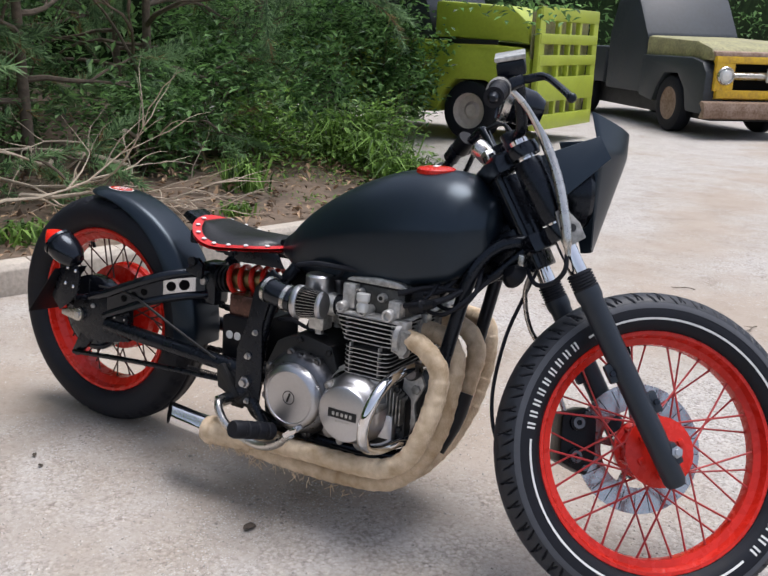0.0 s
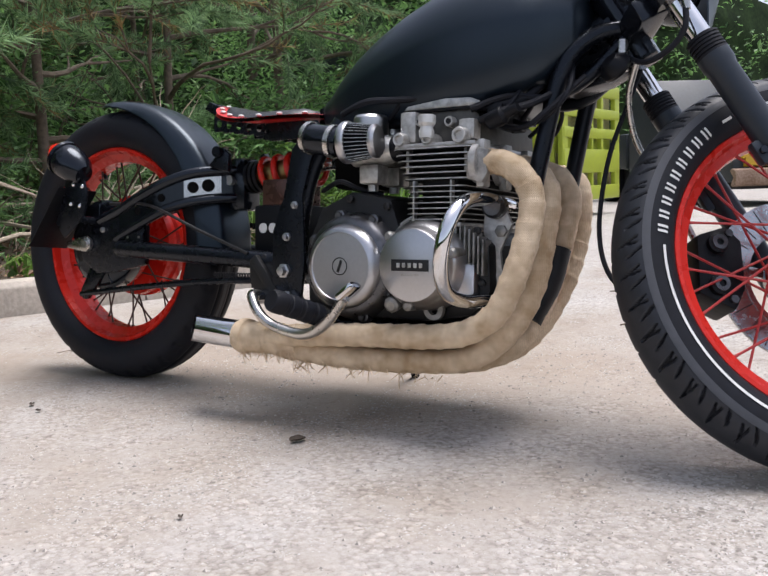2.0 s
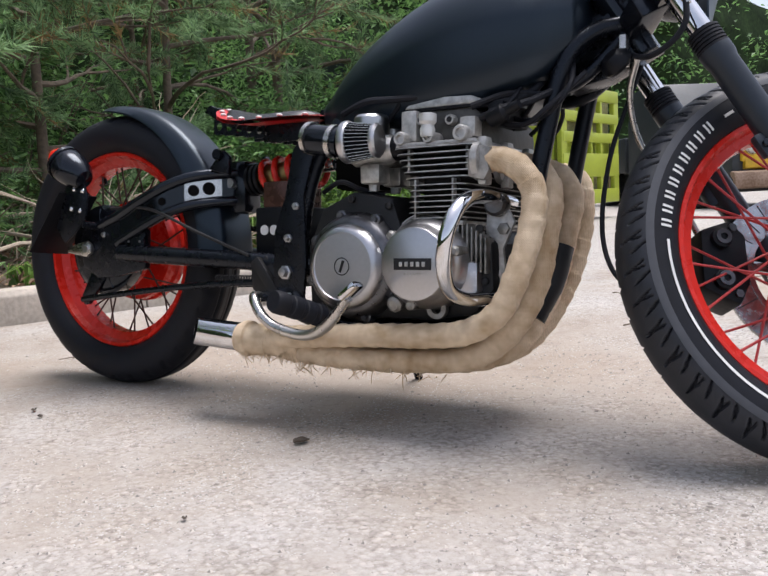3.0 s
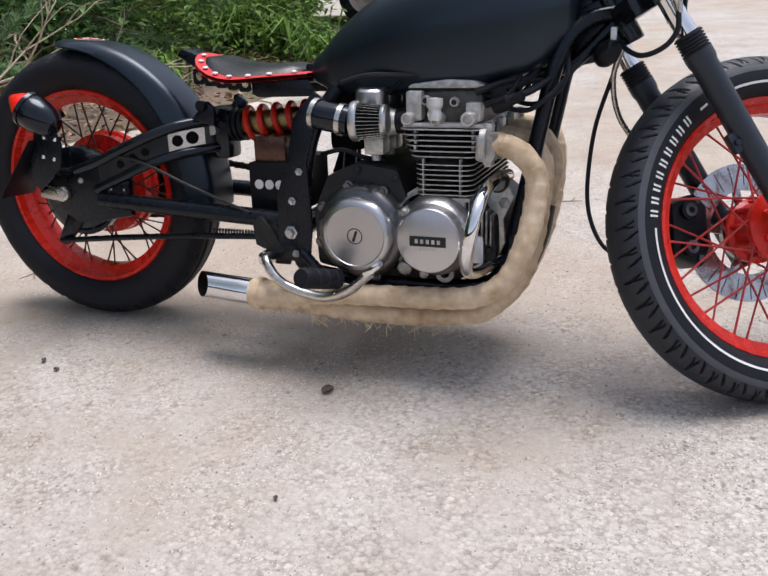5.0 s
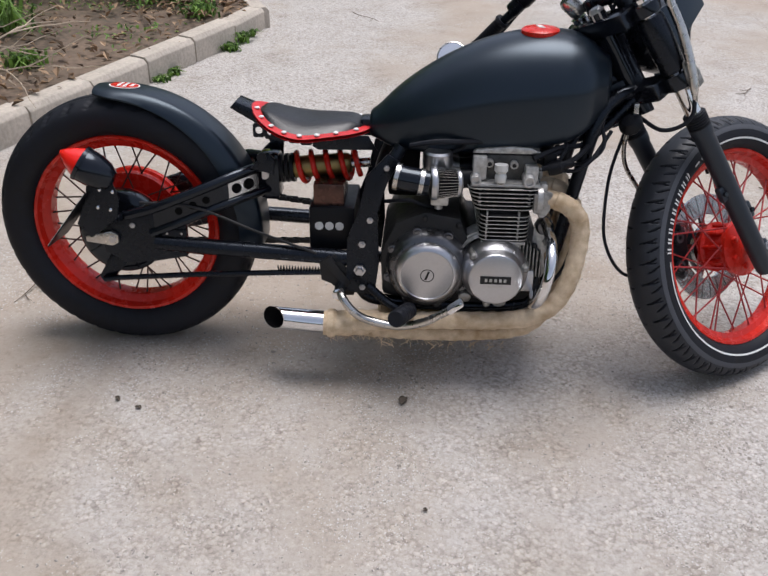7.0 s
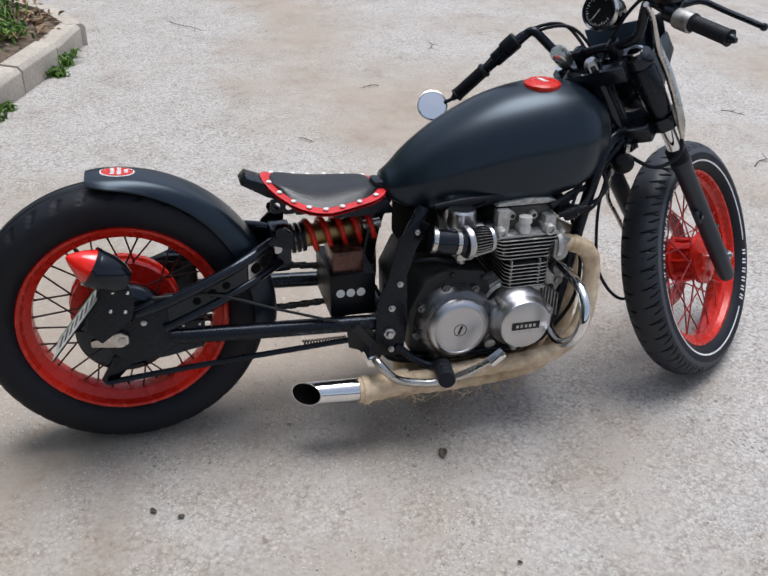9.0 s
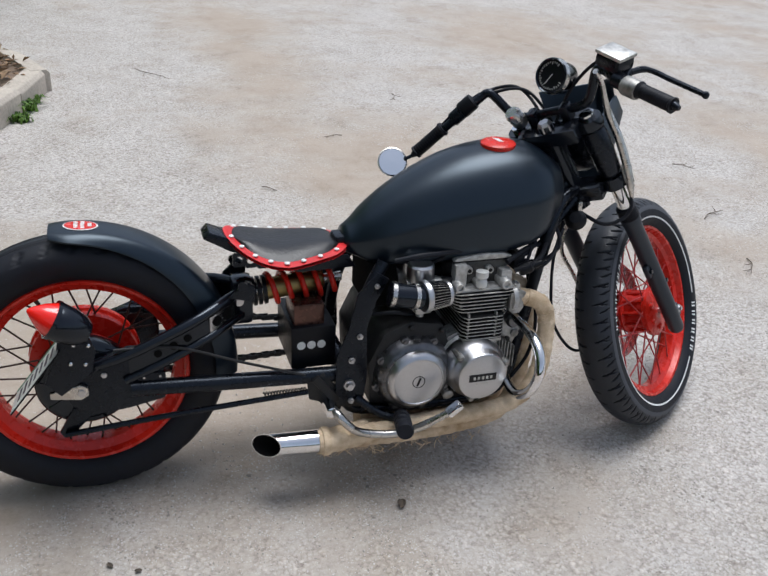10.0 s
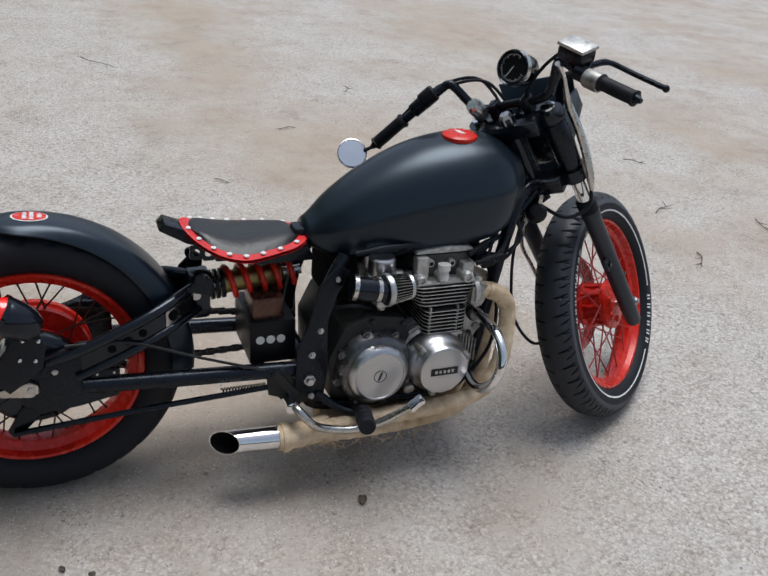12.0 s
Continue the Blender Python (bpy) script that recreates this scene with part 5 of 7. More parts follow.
clutch = part("clutch_cover", Geo().lathe([(0.104, 0.0), (0.100, 0.014), (0.094, 0.032), (0.088, 0.040), (0.079, 0.045), (0.0, 0.045)], 64, CL), M_CLUTCH, engine, "greasy cast clutch cover")
part("clutch_cap", Geo().lathe([(0.079, 0.040), (0.077, 0.050), (0.070, 0.060), (0.064, 0.0635), (0.062, 0.064), (0.0605, 0.062), (0.0, 0.063)], 64, CL), M_ALU, clutch, "round polished clutch cap")
part("cover_ring", Geo().lathe([(0.0145, 0.0632), (0.0155, 0.0645), (0.0165, 0.0632)], 32, CL), M_CASE, clutch)
part("slot", Geo().box((0, 0, 0.0638), (0.005, 0.023, 0.0012), 0.0004, CL @ Matrix.Rotation(radians(-20), 4, "Z")), M_CASE, clutch, "dark screw slot")
cb = Geo()
for k in range(8):
    a = 2 * math.pi * (k + 0.35) / 8
    cb.lathe([(0.011, 0), (0.011, 0.024), (0.007, 0.025), (0.006, 0.030), (0, 0.030)], 14, CL @ Matrix.Translation((0.097 * math.cos(a), 0.097 * math.sin(a), 0.0)))
pieces("cover_screw", cb, M_CLUTCH, clutch)
PC = spin_to((0.928, -0.168, 0.300), (0, -1, 0))
points = part("points_cover", Geo().lathe([(0.082, -0.020), (0.078, 0.018), (0.070, 0.030), (0.067, 0.034), (0.065, 0.050), (0.062, 0.055), (0.057, 0.057), (0.0, 0.058)], 64, PC), M_ALU, engine, "round polished points cover with a dark bar")
housing = [(0.060, -0.085), (0.086, -0.080)]
for k in range(6):
    housing += [(0.089, -0.078 + 0.0095 * k), (0.089, -0.074 + 0.0095 * k), (0.081, -0.0725 + 0.0095 * k), (0.081, -0.0695 + 0.0095 * k)]
part("ribbed_housing", Geo().lathe([*housing, (0.084, -0.020), (0.078, -0.012)], 48, PC @ Matrix.Translation((-0.012, 0.004, 0))), M_HEAD, points, "ribbed cast housing")
part("name_bar", Geo().box((0, 0, 0.0585), (0.072, 0.020, 0.0014), 0.0005, PC @ Matrix.Rotation(radians(180), 4, "Z")), M_CASE, points, "dark recessed bar")
nb = Geo()
for k in range(5):
    nb.box((-0.022 + 0.011 * k, 0.0, 0.0596), (0.0062, 0.0080, 0.0010), 0.0004, PC)
for k in range(7):
    nb.box((-0.015 + 0.005 * k, -0.0165, 0.0586), (0.0032, 0.0035, 0.0006), 0, PC)
pieces("name_mark", nb, M_FIN, points)
pb = Geo()
for k in range(3):
    a = 2 * math.pi * k / 3 + 2.4
    pb.lathe([(0.009, 0), (0.009, 0.038), (0.005, 0.042), (0, 0.042)], 12, PC @ Matrix.Translation((0.073 * math.cos(a), 0.073 * math.sin(a), 0)))
pieces("cover_screw", pb, M_CAST, points)
# side casting with ribs in front of the points cover
rb = Geo()
for k in range(7):
    rb.box((0.985 + 0.0085 * k, -0.150, 0.338 - 0.004 * k), (0.0035, 0.034, 0.085 - 0.004 * k), 0.001)
pieces("case_rib", rb, M_CAST, engine)
part("starter_cover", Geo().box((1.000, -0.158, 0.275), (0.050, 0.03, 0.06), 0.012), M_ALU, engine)
part("oil_plug", Geo().lathe([(0, 0), (0.015, 0), (0.015, 0.02), (0.009, 0.024), (0, 0.024)], 8, spin_to((0.862, -0.155, 0.232), (0, -1, -0.3))), M_CAST, engine)
part("drain_ring", Geo().lathe([(0.010, -0.006), (0.019, -0.006), (0.019, 0.006), (0.010, 0.006)], 20, spin_to((0.945, -0.165, 0.222), (0, -1, 0)), closed=True), M_CAST, engine)

# cylinders: barrel core, fins, head
part("barrel", Geo().box((0.944, 0, 0.415), (0.076, 0.296, 0.100), 0.012), M_CORE, engine)
def fin_plate(x0, x1, half, cut, th, wave=0.0):
    """A thin fin seen from above, with rounded corners and a bevelled rim."""
    o = []
    for cx, cy, a0 in ((x1 - cut, half - cut, 0), (x0 + cut, half - cut, 90), (x0 + cut, -half + cut, 180), (x1 - cut, -half + cut, 270)):
        for k in range(5):
            a = radians(a0 + 22.5 * k)
            o.append((cx + cut * math.cos(a), cy + cut * math.sin(a)))
    v = [(x, y, -th) for x, y in o] + [(x, y, th * 0.6) for x, y in o]
    c = ((x0 + x1) / 2, 0)
    v += [(x + (c[0] - x) * 0.012, y + (c[1] - y) * 0.006, th) for x, y in o]
    n = len(o)
    f = [(i + j * n, (i + 1) % n + j * n, (i + 1) % n + (j + 1) * n, i + (j + 1) * n) for j in (0, 1) for i in range(n)]
    f += [tuple(reversed(range(n))), tuple(range(2 * n, 3 * n))]
    return Geo().add(v, f)


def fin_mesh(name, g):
    """Fin with a rubbed bright rim; shade of the gaps put into its dark top and underside."""
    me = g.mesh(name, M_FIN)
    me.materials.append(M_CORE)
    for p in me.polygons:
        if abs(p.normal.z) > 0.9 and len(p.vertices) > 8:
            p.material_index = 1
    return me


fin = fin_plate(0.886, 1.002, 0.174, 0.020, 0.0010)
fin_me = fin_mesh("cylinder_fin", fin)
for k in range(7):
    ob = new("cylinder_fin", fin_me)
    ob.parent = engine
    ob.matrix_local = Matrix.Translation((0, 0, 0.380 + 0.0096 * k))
part("cylinder_foot", Geo().box((0.940, 0, 0.352), (0.092, 0.336, 0.040), 0.010), M_HEAD, engine, "pale cast cylinder foot")
part("barrel_base", Geo().box((0.944, 0, 0.3705), (0.104, 0.340, 0.008), 0.003), M_HEAD, engine)
part("head", Geo().box((0.945, 0, 0.484), (0.106, 0.284, 0.052), 0.012), M_CORE, engine)
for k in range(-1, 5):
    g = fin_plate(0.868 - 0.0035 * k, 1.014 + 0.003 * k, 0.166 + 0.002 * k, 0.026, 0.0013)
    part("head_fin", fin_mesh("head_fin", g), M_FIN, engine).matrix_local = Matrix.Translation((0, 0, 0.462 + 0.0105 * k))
rails = Geo()
for x in (0.884, 0.998):
    rails.box((x, -0.150, 0.483), (0.006, 0.016, 0.044), 0.002)
for x in (0.903, 0.976):
    rails.box((x, -0.163, 0.412), (0.004, 0.014, 0.072), 0.002)
pieces("fin_pillar", rails, M_FIN, engine)
top = Geo().prism([(0.866, 0.506), (0.866, 0.562), (0.876, 0.573), (0.996, 0.574), (1.010, 0.564), (1.014, 0.506)], -0.130, 0.130, 0.006)
camc = part("cam_cover", top, M_GREASY, engine, "dull cast cam cover")
ledge = Geo().prism([(0.860, 0.506), (0.864, 0.514), (1.018, 0.514), (1.022, 0.506)], -0.166, 0.166, 0.003)
part("head_ledge", ledge, M_HEAD, camc)
bos = Geo()
for x, z, r, y, L in ((0.872, 0.522, 0.0125, 0.172, 0.05), (0.928, 0.521, 0.0110, 0.172, 0.05), (0.992, 0.523, 0.0145, 0.176, 0.06), (0.902, 0.555, 0.0095, 0.148, 0.03), (0.958, 0.552, 0.0095, 0.146, 0.03)):
    bos.lathe([(r, 0), (r, L - 0.004), (r * 0.85, L), (r * 0.6, L), (r * 0.5, L - 0.006), (0, L - 0.006)], 18, spin_to((x, -y + L, z), (0, -1, 0)))
pieces("cover_boss", bos, M_HEAD, camc)
holes_ = Geo()
for x, z, r, y in ((0.902, 0.555, 0.0050, 0.1442), (0.958, 0.552, 0.0048, 0.1422)):
    holes_.lathe([(0, 0), (r, 0), (r, 0.004), (0, 0.004)], 12, spin_to((x, -y, z), (0, -1, 0)))
pieces("bolt_hole", holes_, M_CASE, camc)
part("plug_cap", Geo().lathe([(0, 0.0), (0.012, 0.0), (0.014, 0.012), (0.011, 0.020), (0.0155, 0.026), (0.0155, 0.040), (0, 0.042)], 18, spin_to((0.927, -0.168, 0.521), (0, 0.05, 1))), M_SILVER, camc, "pale stubby cap")
part("end_block", Geo().box((0.880, -0.136, 0.545), (0.032, 0.03, 0.056), 0.005), M_HEAD, camc)
part("end_block", Geo().box((0.998, -0.142, 0.535), (0.030, 0.03, 0.036), 0.005), M_HEAD, camc)
lid = Geo().prism([(0.862, 0.577), (0.872, 0.585), (0.945, 0.594), (0.995, 0.592), (1.015, 0.584), (1.018, 0.577)], -0.138, 0.138, 0.004)
part("breather_cover", lid, M_FIN, camc, "flat grey top cover")
part("breather_trim", Geo().box((0.940, 0, 0.5755), (0.152, 0.270, 0.006), 0.002), M_MATT, camc)
pipe("breather_hose", [(1.105, -0.045, 0.690), (1.108, -0.070, 0.630), (1.090, -0.100, 0.592), (1.055, -0.122, 0.577), (1.008, -0.130, 0.576)], 0.0075, M_RUBBER, parent=camc)

# carburettors with pod filters on rubber elbows
carb = None
for k, y in enumerate((-0.122, -0.042, 0.042, 0.122)):
    g = Geo().lathe([(0.0, -0.045), (0.026, -0.045), (0.027, 0.03), (0.022, 0.05), (0.0, 0.05)], 20, spin_to((0.795, y, 0.510), (1, 0, 0.05)))
    g.box((0.792, y, 0.466), (0.042, 0.042, 0.036), 0.006)
    g.lathe([(0.0, 0), (0.010, 0), (0.010, 0.012), (0, 0.012)], 10, spin_to((0.79, y, 0.447), (0, 0, -1)))
    g.box((0.790, y - 0.02, 0.510), (0.04, 0.02, 0.03), 0.004)
    carb = part("carburettor", g, M_FIN, engine, "dull cast carburettor")
    part("carburettor_cap", Geo().lathe([(0.0, 0.056), (0.029, 0.056), (0.033, 0.051), (0.034, 0.015), (0.030, 0.0), (0, 0.0)], 28, spin_to((0.785, y, 0.520), (0, 0, 1))), M_ALU, carb, "polished round cap")
    part("inlet_rubber", Geo().lathe([(0.0, 0.0), (0.024, 0.0), (0.024, 0.03), (0.0, 0.03)], 20, spin_to((0.838, y, 0.512), (1, 0, 0.05))), M_MATT, carb)
for k, y in enumerate((-0.160, 0.160)):
    sgn = -1 if y < 0 else 1
    el = [(0.688, y + 0.027 * sgn, 0.534), (0.712, y + 0.030 * sgn, 0.529), (0.738, y + 0.031 * sgn, 0.525), (0.765, y + 0.031 * sgn, 0.520)]
    elbow = part("intake_elbow", Geo().tube(curve_through(el, 6), 0.0285, 20), M_GLOSS, engine, "black rubber intake elbow")
    cl = Geo()
    for p, d in (((0.748, y + 0.031 * sgn, 0.523), (1, 0.0, -0.17)), ((0.694, y + 0.028 * sgn, 0.533), (1, 0.12 * sgn, -0.19))):
        cl.lathe([(0.0283, -0.005), (0.0312, -0.005), (0.0312, 0.005), (0.0283, 0.005)], 28, spin_to(p, d), closed=True)
    pieces("hose_clamp", cl, M_OLDCHROME, elbow, "dull steel hose clamp")
    fm = spin_to((0.768, y + 0.030 * sgn, 0.520), (1, -0.12 * sgn, 0.0))
    pod = Geo()
    n = 30
    v, f = [], []
    for i, (r, h) in enumerate(((0.036, 0.012), (0.029, 0.066))):
        for j in range(n * 2):
            a = math.pi * j / n
            rr = r * (1.0 if j % 2 else 0.86)
            v.append((rr * math.cos(a), rr * math.sin(a), h))
    for j in range(n * 2):
        b = (j + 1) % (n * 2)
        f.append((j, b, b + n * 2, j + n * 2))
    pod.add(v, f, fm)
    filt = part("pod_filter", pod, M_MATT, engine, "pleated black pod air filter", sharp=10)
    wires = Geo()
    for j in range(0, n * 2, 2):
        a = math.pi * (j + 1) / n
        wires.tube([(0.0362 * math.cos(a), 0.0362 * math.sin(a), 0.012), (0.0292 * math.cos(a), 0.0292 * math.sin(a), 0.066)], 0.00055, 4, False, fm)
    tagged(part("pleat_wire", wires, M_OLDCHROME, filt), kind="stuff")
    part("filter_ring", Geo().lathe([(0.0, 0.0), (0.036, 0.0), (0.0385, 0.004), (0.0385, 0.012), (0.036, 0.015), (0.0, 0.015)], 36, fm), M_ALU, filt, "bright filter ring")
    part("filter_end", Geo().lathe([(0.0295, 0.060), (0.031, 0.063), (0.031, 0.067), (0.027, 0.071), (0.0, 0.072)], 36, fm), M_ALU, filt, "bright filter end")

# engine guard on the right
gp = [(1.050, -0.080, 0.406), (1.043, -0.121, 0.410), (1.044, -0.184, 0.412), (1.043, -0.250, 0.405), (1.040, -0.292, 0.380), (1.033, -0.310, 0.340), (1.023, -0.297, 0.292), (1.015, -0.258, 0.258), (1.021, -0.208, 0.242), (1.032, -0.151, 0.241), (1.045, -0.090, 0.236)]
guard = part("engine_guard", Geo().tube(curve_through(gp, 8), 0.0125, 16), M_CHROME, bike, "dulled chrome engine guard loop")
part("guard_plate", Geo().prism([(1.020, 0.405), (1.052, 0.408), (1.072, 0.372), (1.050, 0.325), (1.056, 0.280), (1.030, 0.228), (1.004, 0.236), (1.016, 0.315)], -0.124, -0.114, 0.003), M_HEAD, guard, "cast grey mounting plate")
part("guard_knob", Geo().lathe([(0, 0), (0.019, 0), (0.021, 0.006), (0.021, 0.024), (0.016, 0.030), (0, 0.030)], 20, spin_to((1.042, -0.114, 0.402), (0, -1, 0))), M_CLUTCH, guard)
gb = Geo()
for x, z in ((1.053, 0.360), (1.031, 0.313)):
    gb.lathe([(0, 0), (0.011, 0), (0.011, 0.007), (0.006, 0.009), (0, 0.009)], 6, spin_to((x, -0.124, z), (0, -1, 0)))
pieces("bolt", gb, M_CAST, guard)
part("guard_brace", Geo().rod((1.050, -0.110, 0.300), (1.022, -0.150, 0.240), 0.005, 8), M_OLDCHROME, guard)

# exhaust
def wrapped(pts, r, steps=14):
    """Pipe with overlapping turns of wrap."""
    p = curve_through(pts, steps)
    fine = []
    for i in range(len(p) - 1):
        seg = (p[i + 1] - p[i]).length
        n = max(1, int(seg / 0.0035))
        for k in range(n):
            fine.append(p[i].lerp(p[i + 1], k / n))
    fine.append(p[-1])
    rad, length = [], 0.0
    for i, q in enumerate(fine):
        if i:
            length += (q - fine[i - 1]).length
        turn = (length / 0.034) % 1.0
        rad.append(r + 0.0004 + 0.0022 * (1 - turn) ** 1.5 + 0.0008 * noise.noise(q * 38))
    return Geo().tube(fine, rad, 20)


exhaust = part("exhaust", wrapped([(1.026, -0.150, 0.476), (1.056, -0.155, 0.476), (1.094, -0.165, 0.460), (1.119, -0.160, 0.420), (1.119, -0.170, 0.360), (1.103, -0.188, 0.285), (1.072, -0.190, 0.222), (1.020, -0.190, 0.188), (0.950, -0.190, 0.176), (0.800, -0.190, 0.170), (0.680, -0.190, 0.162), (0.575, -0.190, 0.154)], 0.0205), M_WRAP, bike, "four exhaust pipes in frayed beige heat wrap")
part("header_pipe", wrapped([(1.026, -0.052, 0.476), (1.056, -0.055, 0.476), (1.094, -0.062, 0.460), (1.117, -0.070, 0.420), (1.114, -0.080, 0.360), (1.103, -0.095, 0.270), (1.072, -0.125, 0.190), (1.010, -0.150, 0.140), (0.900, -0.160, 0.126), (0.760, -0.166, 0.124), (0.620, -0.170, 0.132)], 0.0205), M_WRAP, exhaust)
part("header_pipe", wrapped([(1.026, 0.052, 0.476), (1.056, 0.055, 0.476), (1.094, 0.052, 0.460), (1.117, 0.045, 0.420), (1.112, 0.030, 0.360), (1.100, 0.000, 0.270), (1.070, -0.045, 0.180), (1.010, -0.085, 0.132), (0.900, -0.105, 0.120), (0.760, -0.115, 0.120), (0.640, -0.125, 0.130)], 0.0205), M_WRAP, exhaust)
part("header_pipe", wrapped([(1.026, 0.150, 0.476), (1.056, 0.155, 0.476), (1.094, 0.152, 0.460), (1.108, 0.140, 0.430), (1.110, 0.120, 0.350), (1.095, 0.075, 0.255), (1.060, 0.010, 0.170), (1.000, -0.035, 0.128), (0.900, -0.055, 0.118), (0.760, -0.065, 0.120), (0.650, -0.085, 0.130)], 0.0205), M_WRAP, exhaust)
for y in (-0.150, -0.052, 0.052, 0.150):
    fl = Geo().lathe([(0.024, 0.0), (0.034, 0.0), (0.034, 0.012), (0.024, 0.014)], 24, spin_to((1.014, y, 0.476), (1, 0, 0)), closed=True)
    fl.box((1.028, y, 0.505), (0.016, 0.028, 0.022), 0.005)
    fl.box((1.028, y, 0.445), (0.016, 0.028, 0.022), 0.005)
    part("port_flange", fl, M_HEAD, exhaust)
clampg = Geo().prism([(1.006, 0.448), (1.036, 0.440), (1.046, 0.458), (1.042, 0.480), (1.050, 0.496), (1.030, 0.500), (1.006, 0.494)], -0.174, -0.154, 0.005)
part("port_clamp", clampg, M_CAST, exhaust, "pale cast exhaust clamp")
part("collector", wrapped([(0.650, -0.165, 0.146), (0.600, -0.178, 0.149), (0.560, -0.188, 0.151), (0.520, -0.190, 0.152)], 0.030), M_WRAP, exhaust, "frayed wrapped collector")
part("wrap_band", Geo().lathe([(0.029, 0.0), (0.0345, 0.001), (0.0355, 0.008), (0.0345, 0.017), (0.030, 0.019)], 32, spin_to((0.530, -0.190, 0.152), (1, 0.0, -0.01))), M_WRAP, exhaust, "tight turn of wrap at the tail pipe")
part("dark_sleeve", Geo().tube(curve_through([(1.108, 0.012, 0.330), (1.098, -0.01, 0.265), (1.075, -0.045, 0.200)], 6), [0.0238] * 13, 16), M_CASE, exhaust, "dark sleeve round a header pipe")
tipm = spin_to((0.545, -0.190, 0.152), (-1, 0.0, 0.03))


def tail_rings(rings):
    """Rings (radius, x, slant) along the tail pipe; the end is cut aslant, open to the outside."""
    v, f, n = [], [], 40
    for r, x, cut in rings:
        for k in range(n):
            a = 2 * math.pi * k / n
            y = r * math.cos(a)
            v.append((x - (y * 1.05 - r * 0.30 * math.sin(a)) * cut, -0.188 + y, 0.152 + (0.545 - x) * 0.06 + r * math.sin(a)))
    for i in range(len(rings) - 1):
        for k in range(n):
            a, b = i * n + k, i * n + (k + 1) % n
            f.append((a, b, b + n, a + n))
    return Geo().add(v, f)


tail = part("tail_pipe", tail_rings([(0.0270, 0.548, 0), (0.0285, 0.540, 0), (0.0285, 0.49, 0), (0.0285, 0.395, 1), (0.0270, 0.395, 1)]), M_CHROME, exhaust, "short slash-cut chrome tail pipe")
part("pipe_inside", tail_rings([(0.0270, 0.3955, 1), (0.0265, 0.44, 0.5), (0.0262, 0.52, 0), (0.0, 0.52, 0)]), M_SOOT_OPENING, tail, "sooty black inside")
part("clamp", Geo().lathe([(0.028, -0.006), (0.0325, -0.004), (0.0325, 0.006), (0.028, 0.006)], 30, tipm, closed=True), M_WRAP, tail)
random.seed(11)
fr = Geo()
for k in range(170):
    x = random.choice((random.uniform(0.53, 0.68), random.uniform(0.53, 0.68), random.uniform(0.53, 0.98)))
    y0, z0 = -0.188 + random.uniform(-0.014, 0.02), (0.125 if x < 0.66 else 0.106) + random.uniform(-0.002, 0.01)
    L = random.uniform(0.006, 0.030)
    d = Vector((random.uniform(-1.6, 1.2), random.uniform(-0.6, 0.4), -0.8)).normalized()
    p0 = Vector((x, y0, z0))
    fr.tube([p0, p0 + d * L * 0.5 + Vector((random.uniform(-0.004, 0.004), 0, 0)), p0 + d * L], [0.0011, 0.0009, 0.0005], 4, False)
tagged(part("frayed_thread", fr, M_WRAP, exhaust), kind="stuff")

# footpeg, brake pedal
peg = part("footpeg", Geo().lathe([(0, 0), (0.018, 0), (0.021, 0.004), (0.021, 0.020), (0.0195, 0.022), (0.0195, 0.030), (0.021, 0.032), (0.021, 0.050), (0.0195, 0.052), (0.0195, 0.060), (0.021, 0.062), (0.021, 0.080), (0.0195, 0.082), (0.0195, 0.090), (0.021, 0.092), (0.021, 0.112), (0.018, 0.119), (0, 0.119)], 18, spin_to((0.728, -0.205, 0.203), (-0.028, -0.112, 0.034))), M_RUBBER, bike, "ribbed black rubber footpeg")
part("peg_bracket", Geo().tube(curve_through([(0.625, -0.148, 0.238), (0.67, -0.165, 0.205), (0.705, -0.185, 0.194), (0.730, -0.207, 0.203)], 5), 0.011, 10), M_BLACK, peg)
ped = [(0.557, -0.150, 0.230), (0.566, -0.203, 0.234), (0.592, -0.218, 0.204), (0.626, -0.216, 0.180), (0.700, -0.222, 0.168), (0.763, -0.242, 0.191), (0.827, -0.272, 0.243)]
pedal = part("brake_pedal", Geo().tube(curve_through(ped, 8), [0.0102] * 44 + [0.009] * 5, 14), M_OLDCHROME, bike, "bent chrome brake pedal")
part("pedal_pad", Geo().box((0, 0, 0), (0.042, 0.030, 0.014), 0.006, Matrix.Translation((0.836, -0.277, 0.255)) @ pose(0, 0, 0, 0, -38, 0)), M_CHROME, pedal)
part("pedal_pivot", Geo().lathe([(0, 0), (0.016, 0), (0.016, 0.055), (0.010, 0.058), (0, 0.058)], 16, spin_to((0.557, -0.137, 0.230), (0, -1, 0))), M_CHROME, pedal)
hang = Geo().prism([(0.505, 0.295), (0.545, 0.315), (0.60, 0.245), (0.590, 0.205), (0.555, 0.205), (0.535, 0.235), (0.510, 0.245)], -0.142, -0.134, 0.003)
hang.box((0.55, -0.147, 0.272), (0.022, 0.014, 0.09), 0.004, Matrix.Translation((0.55, -0.147, 0.272)) @ pose(0, 0, 0, 0, -38, 0) @ Matrix.Translation((-0.55, 0.147, -0.272)))
part("peg_hanger", hang, M_CASE, bike)
# side stand on the far side holds the machine
part("side_stand", Geo().tube(curve_through([(0.70, 0.13, 0.20), (0.69, 0.19, 0.11), (0.68, 0.255, 0.026)], 5), 0.010, 12), M_BLACK, bike, "black side stand")

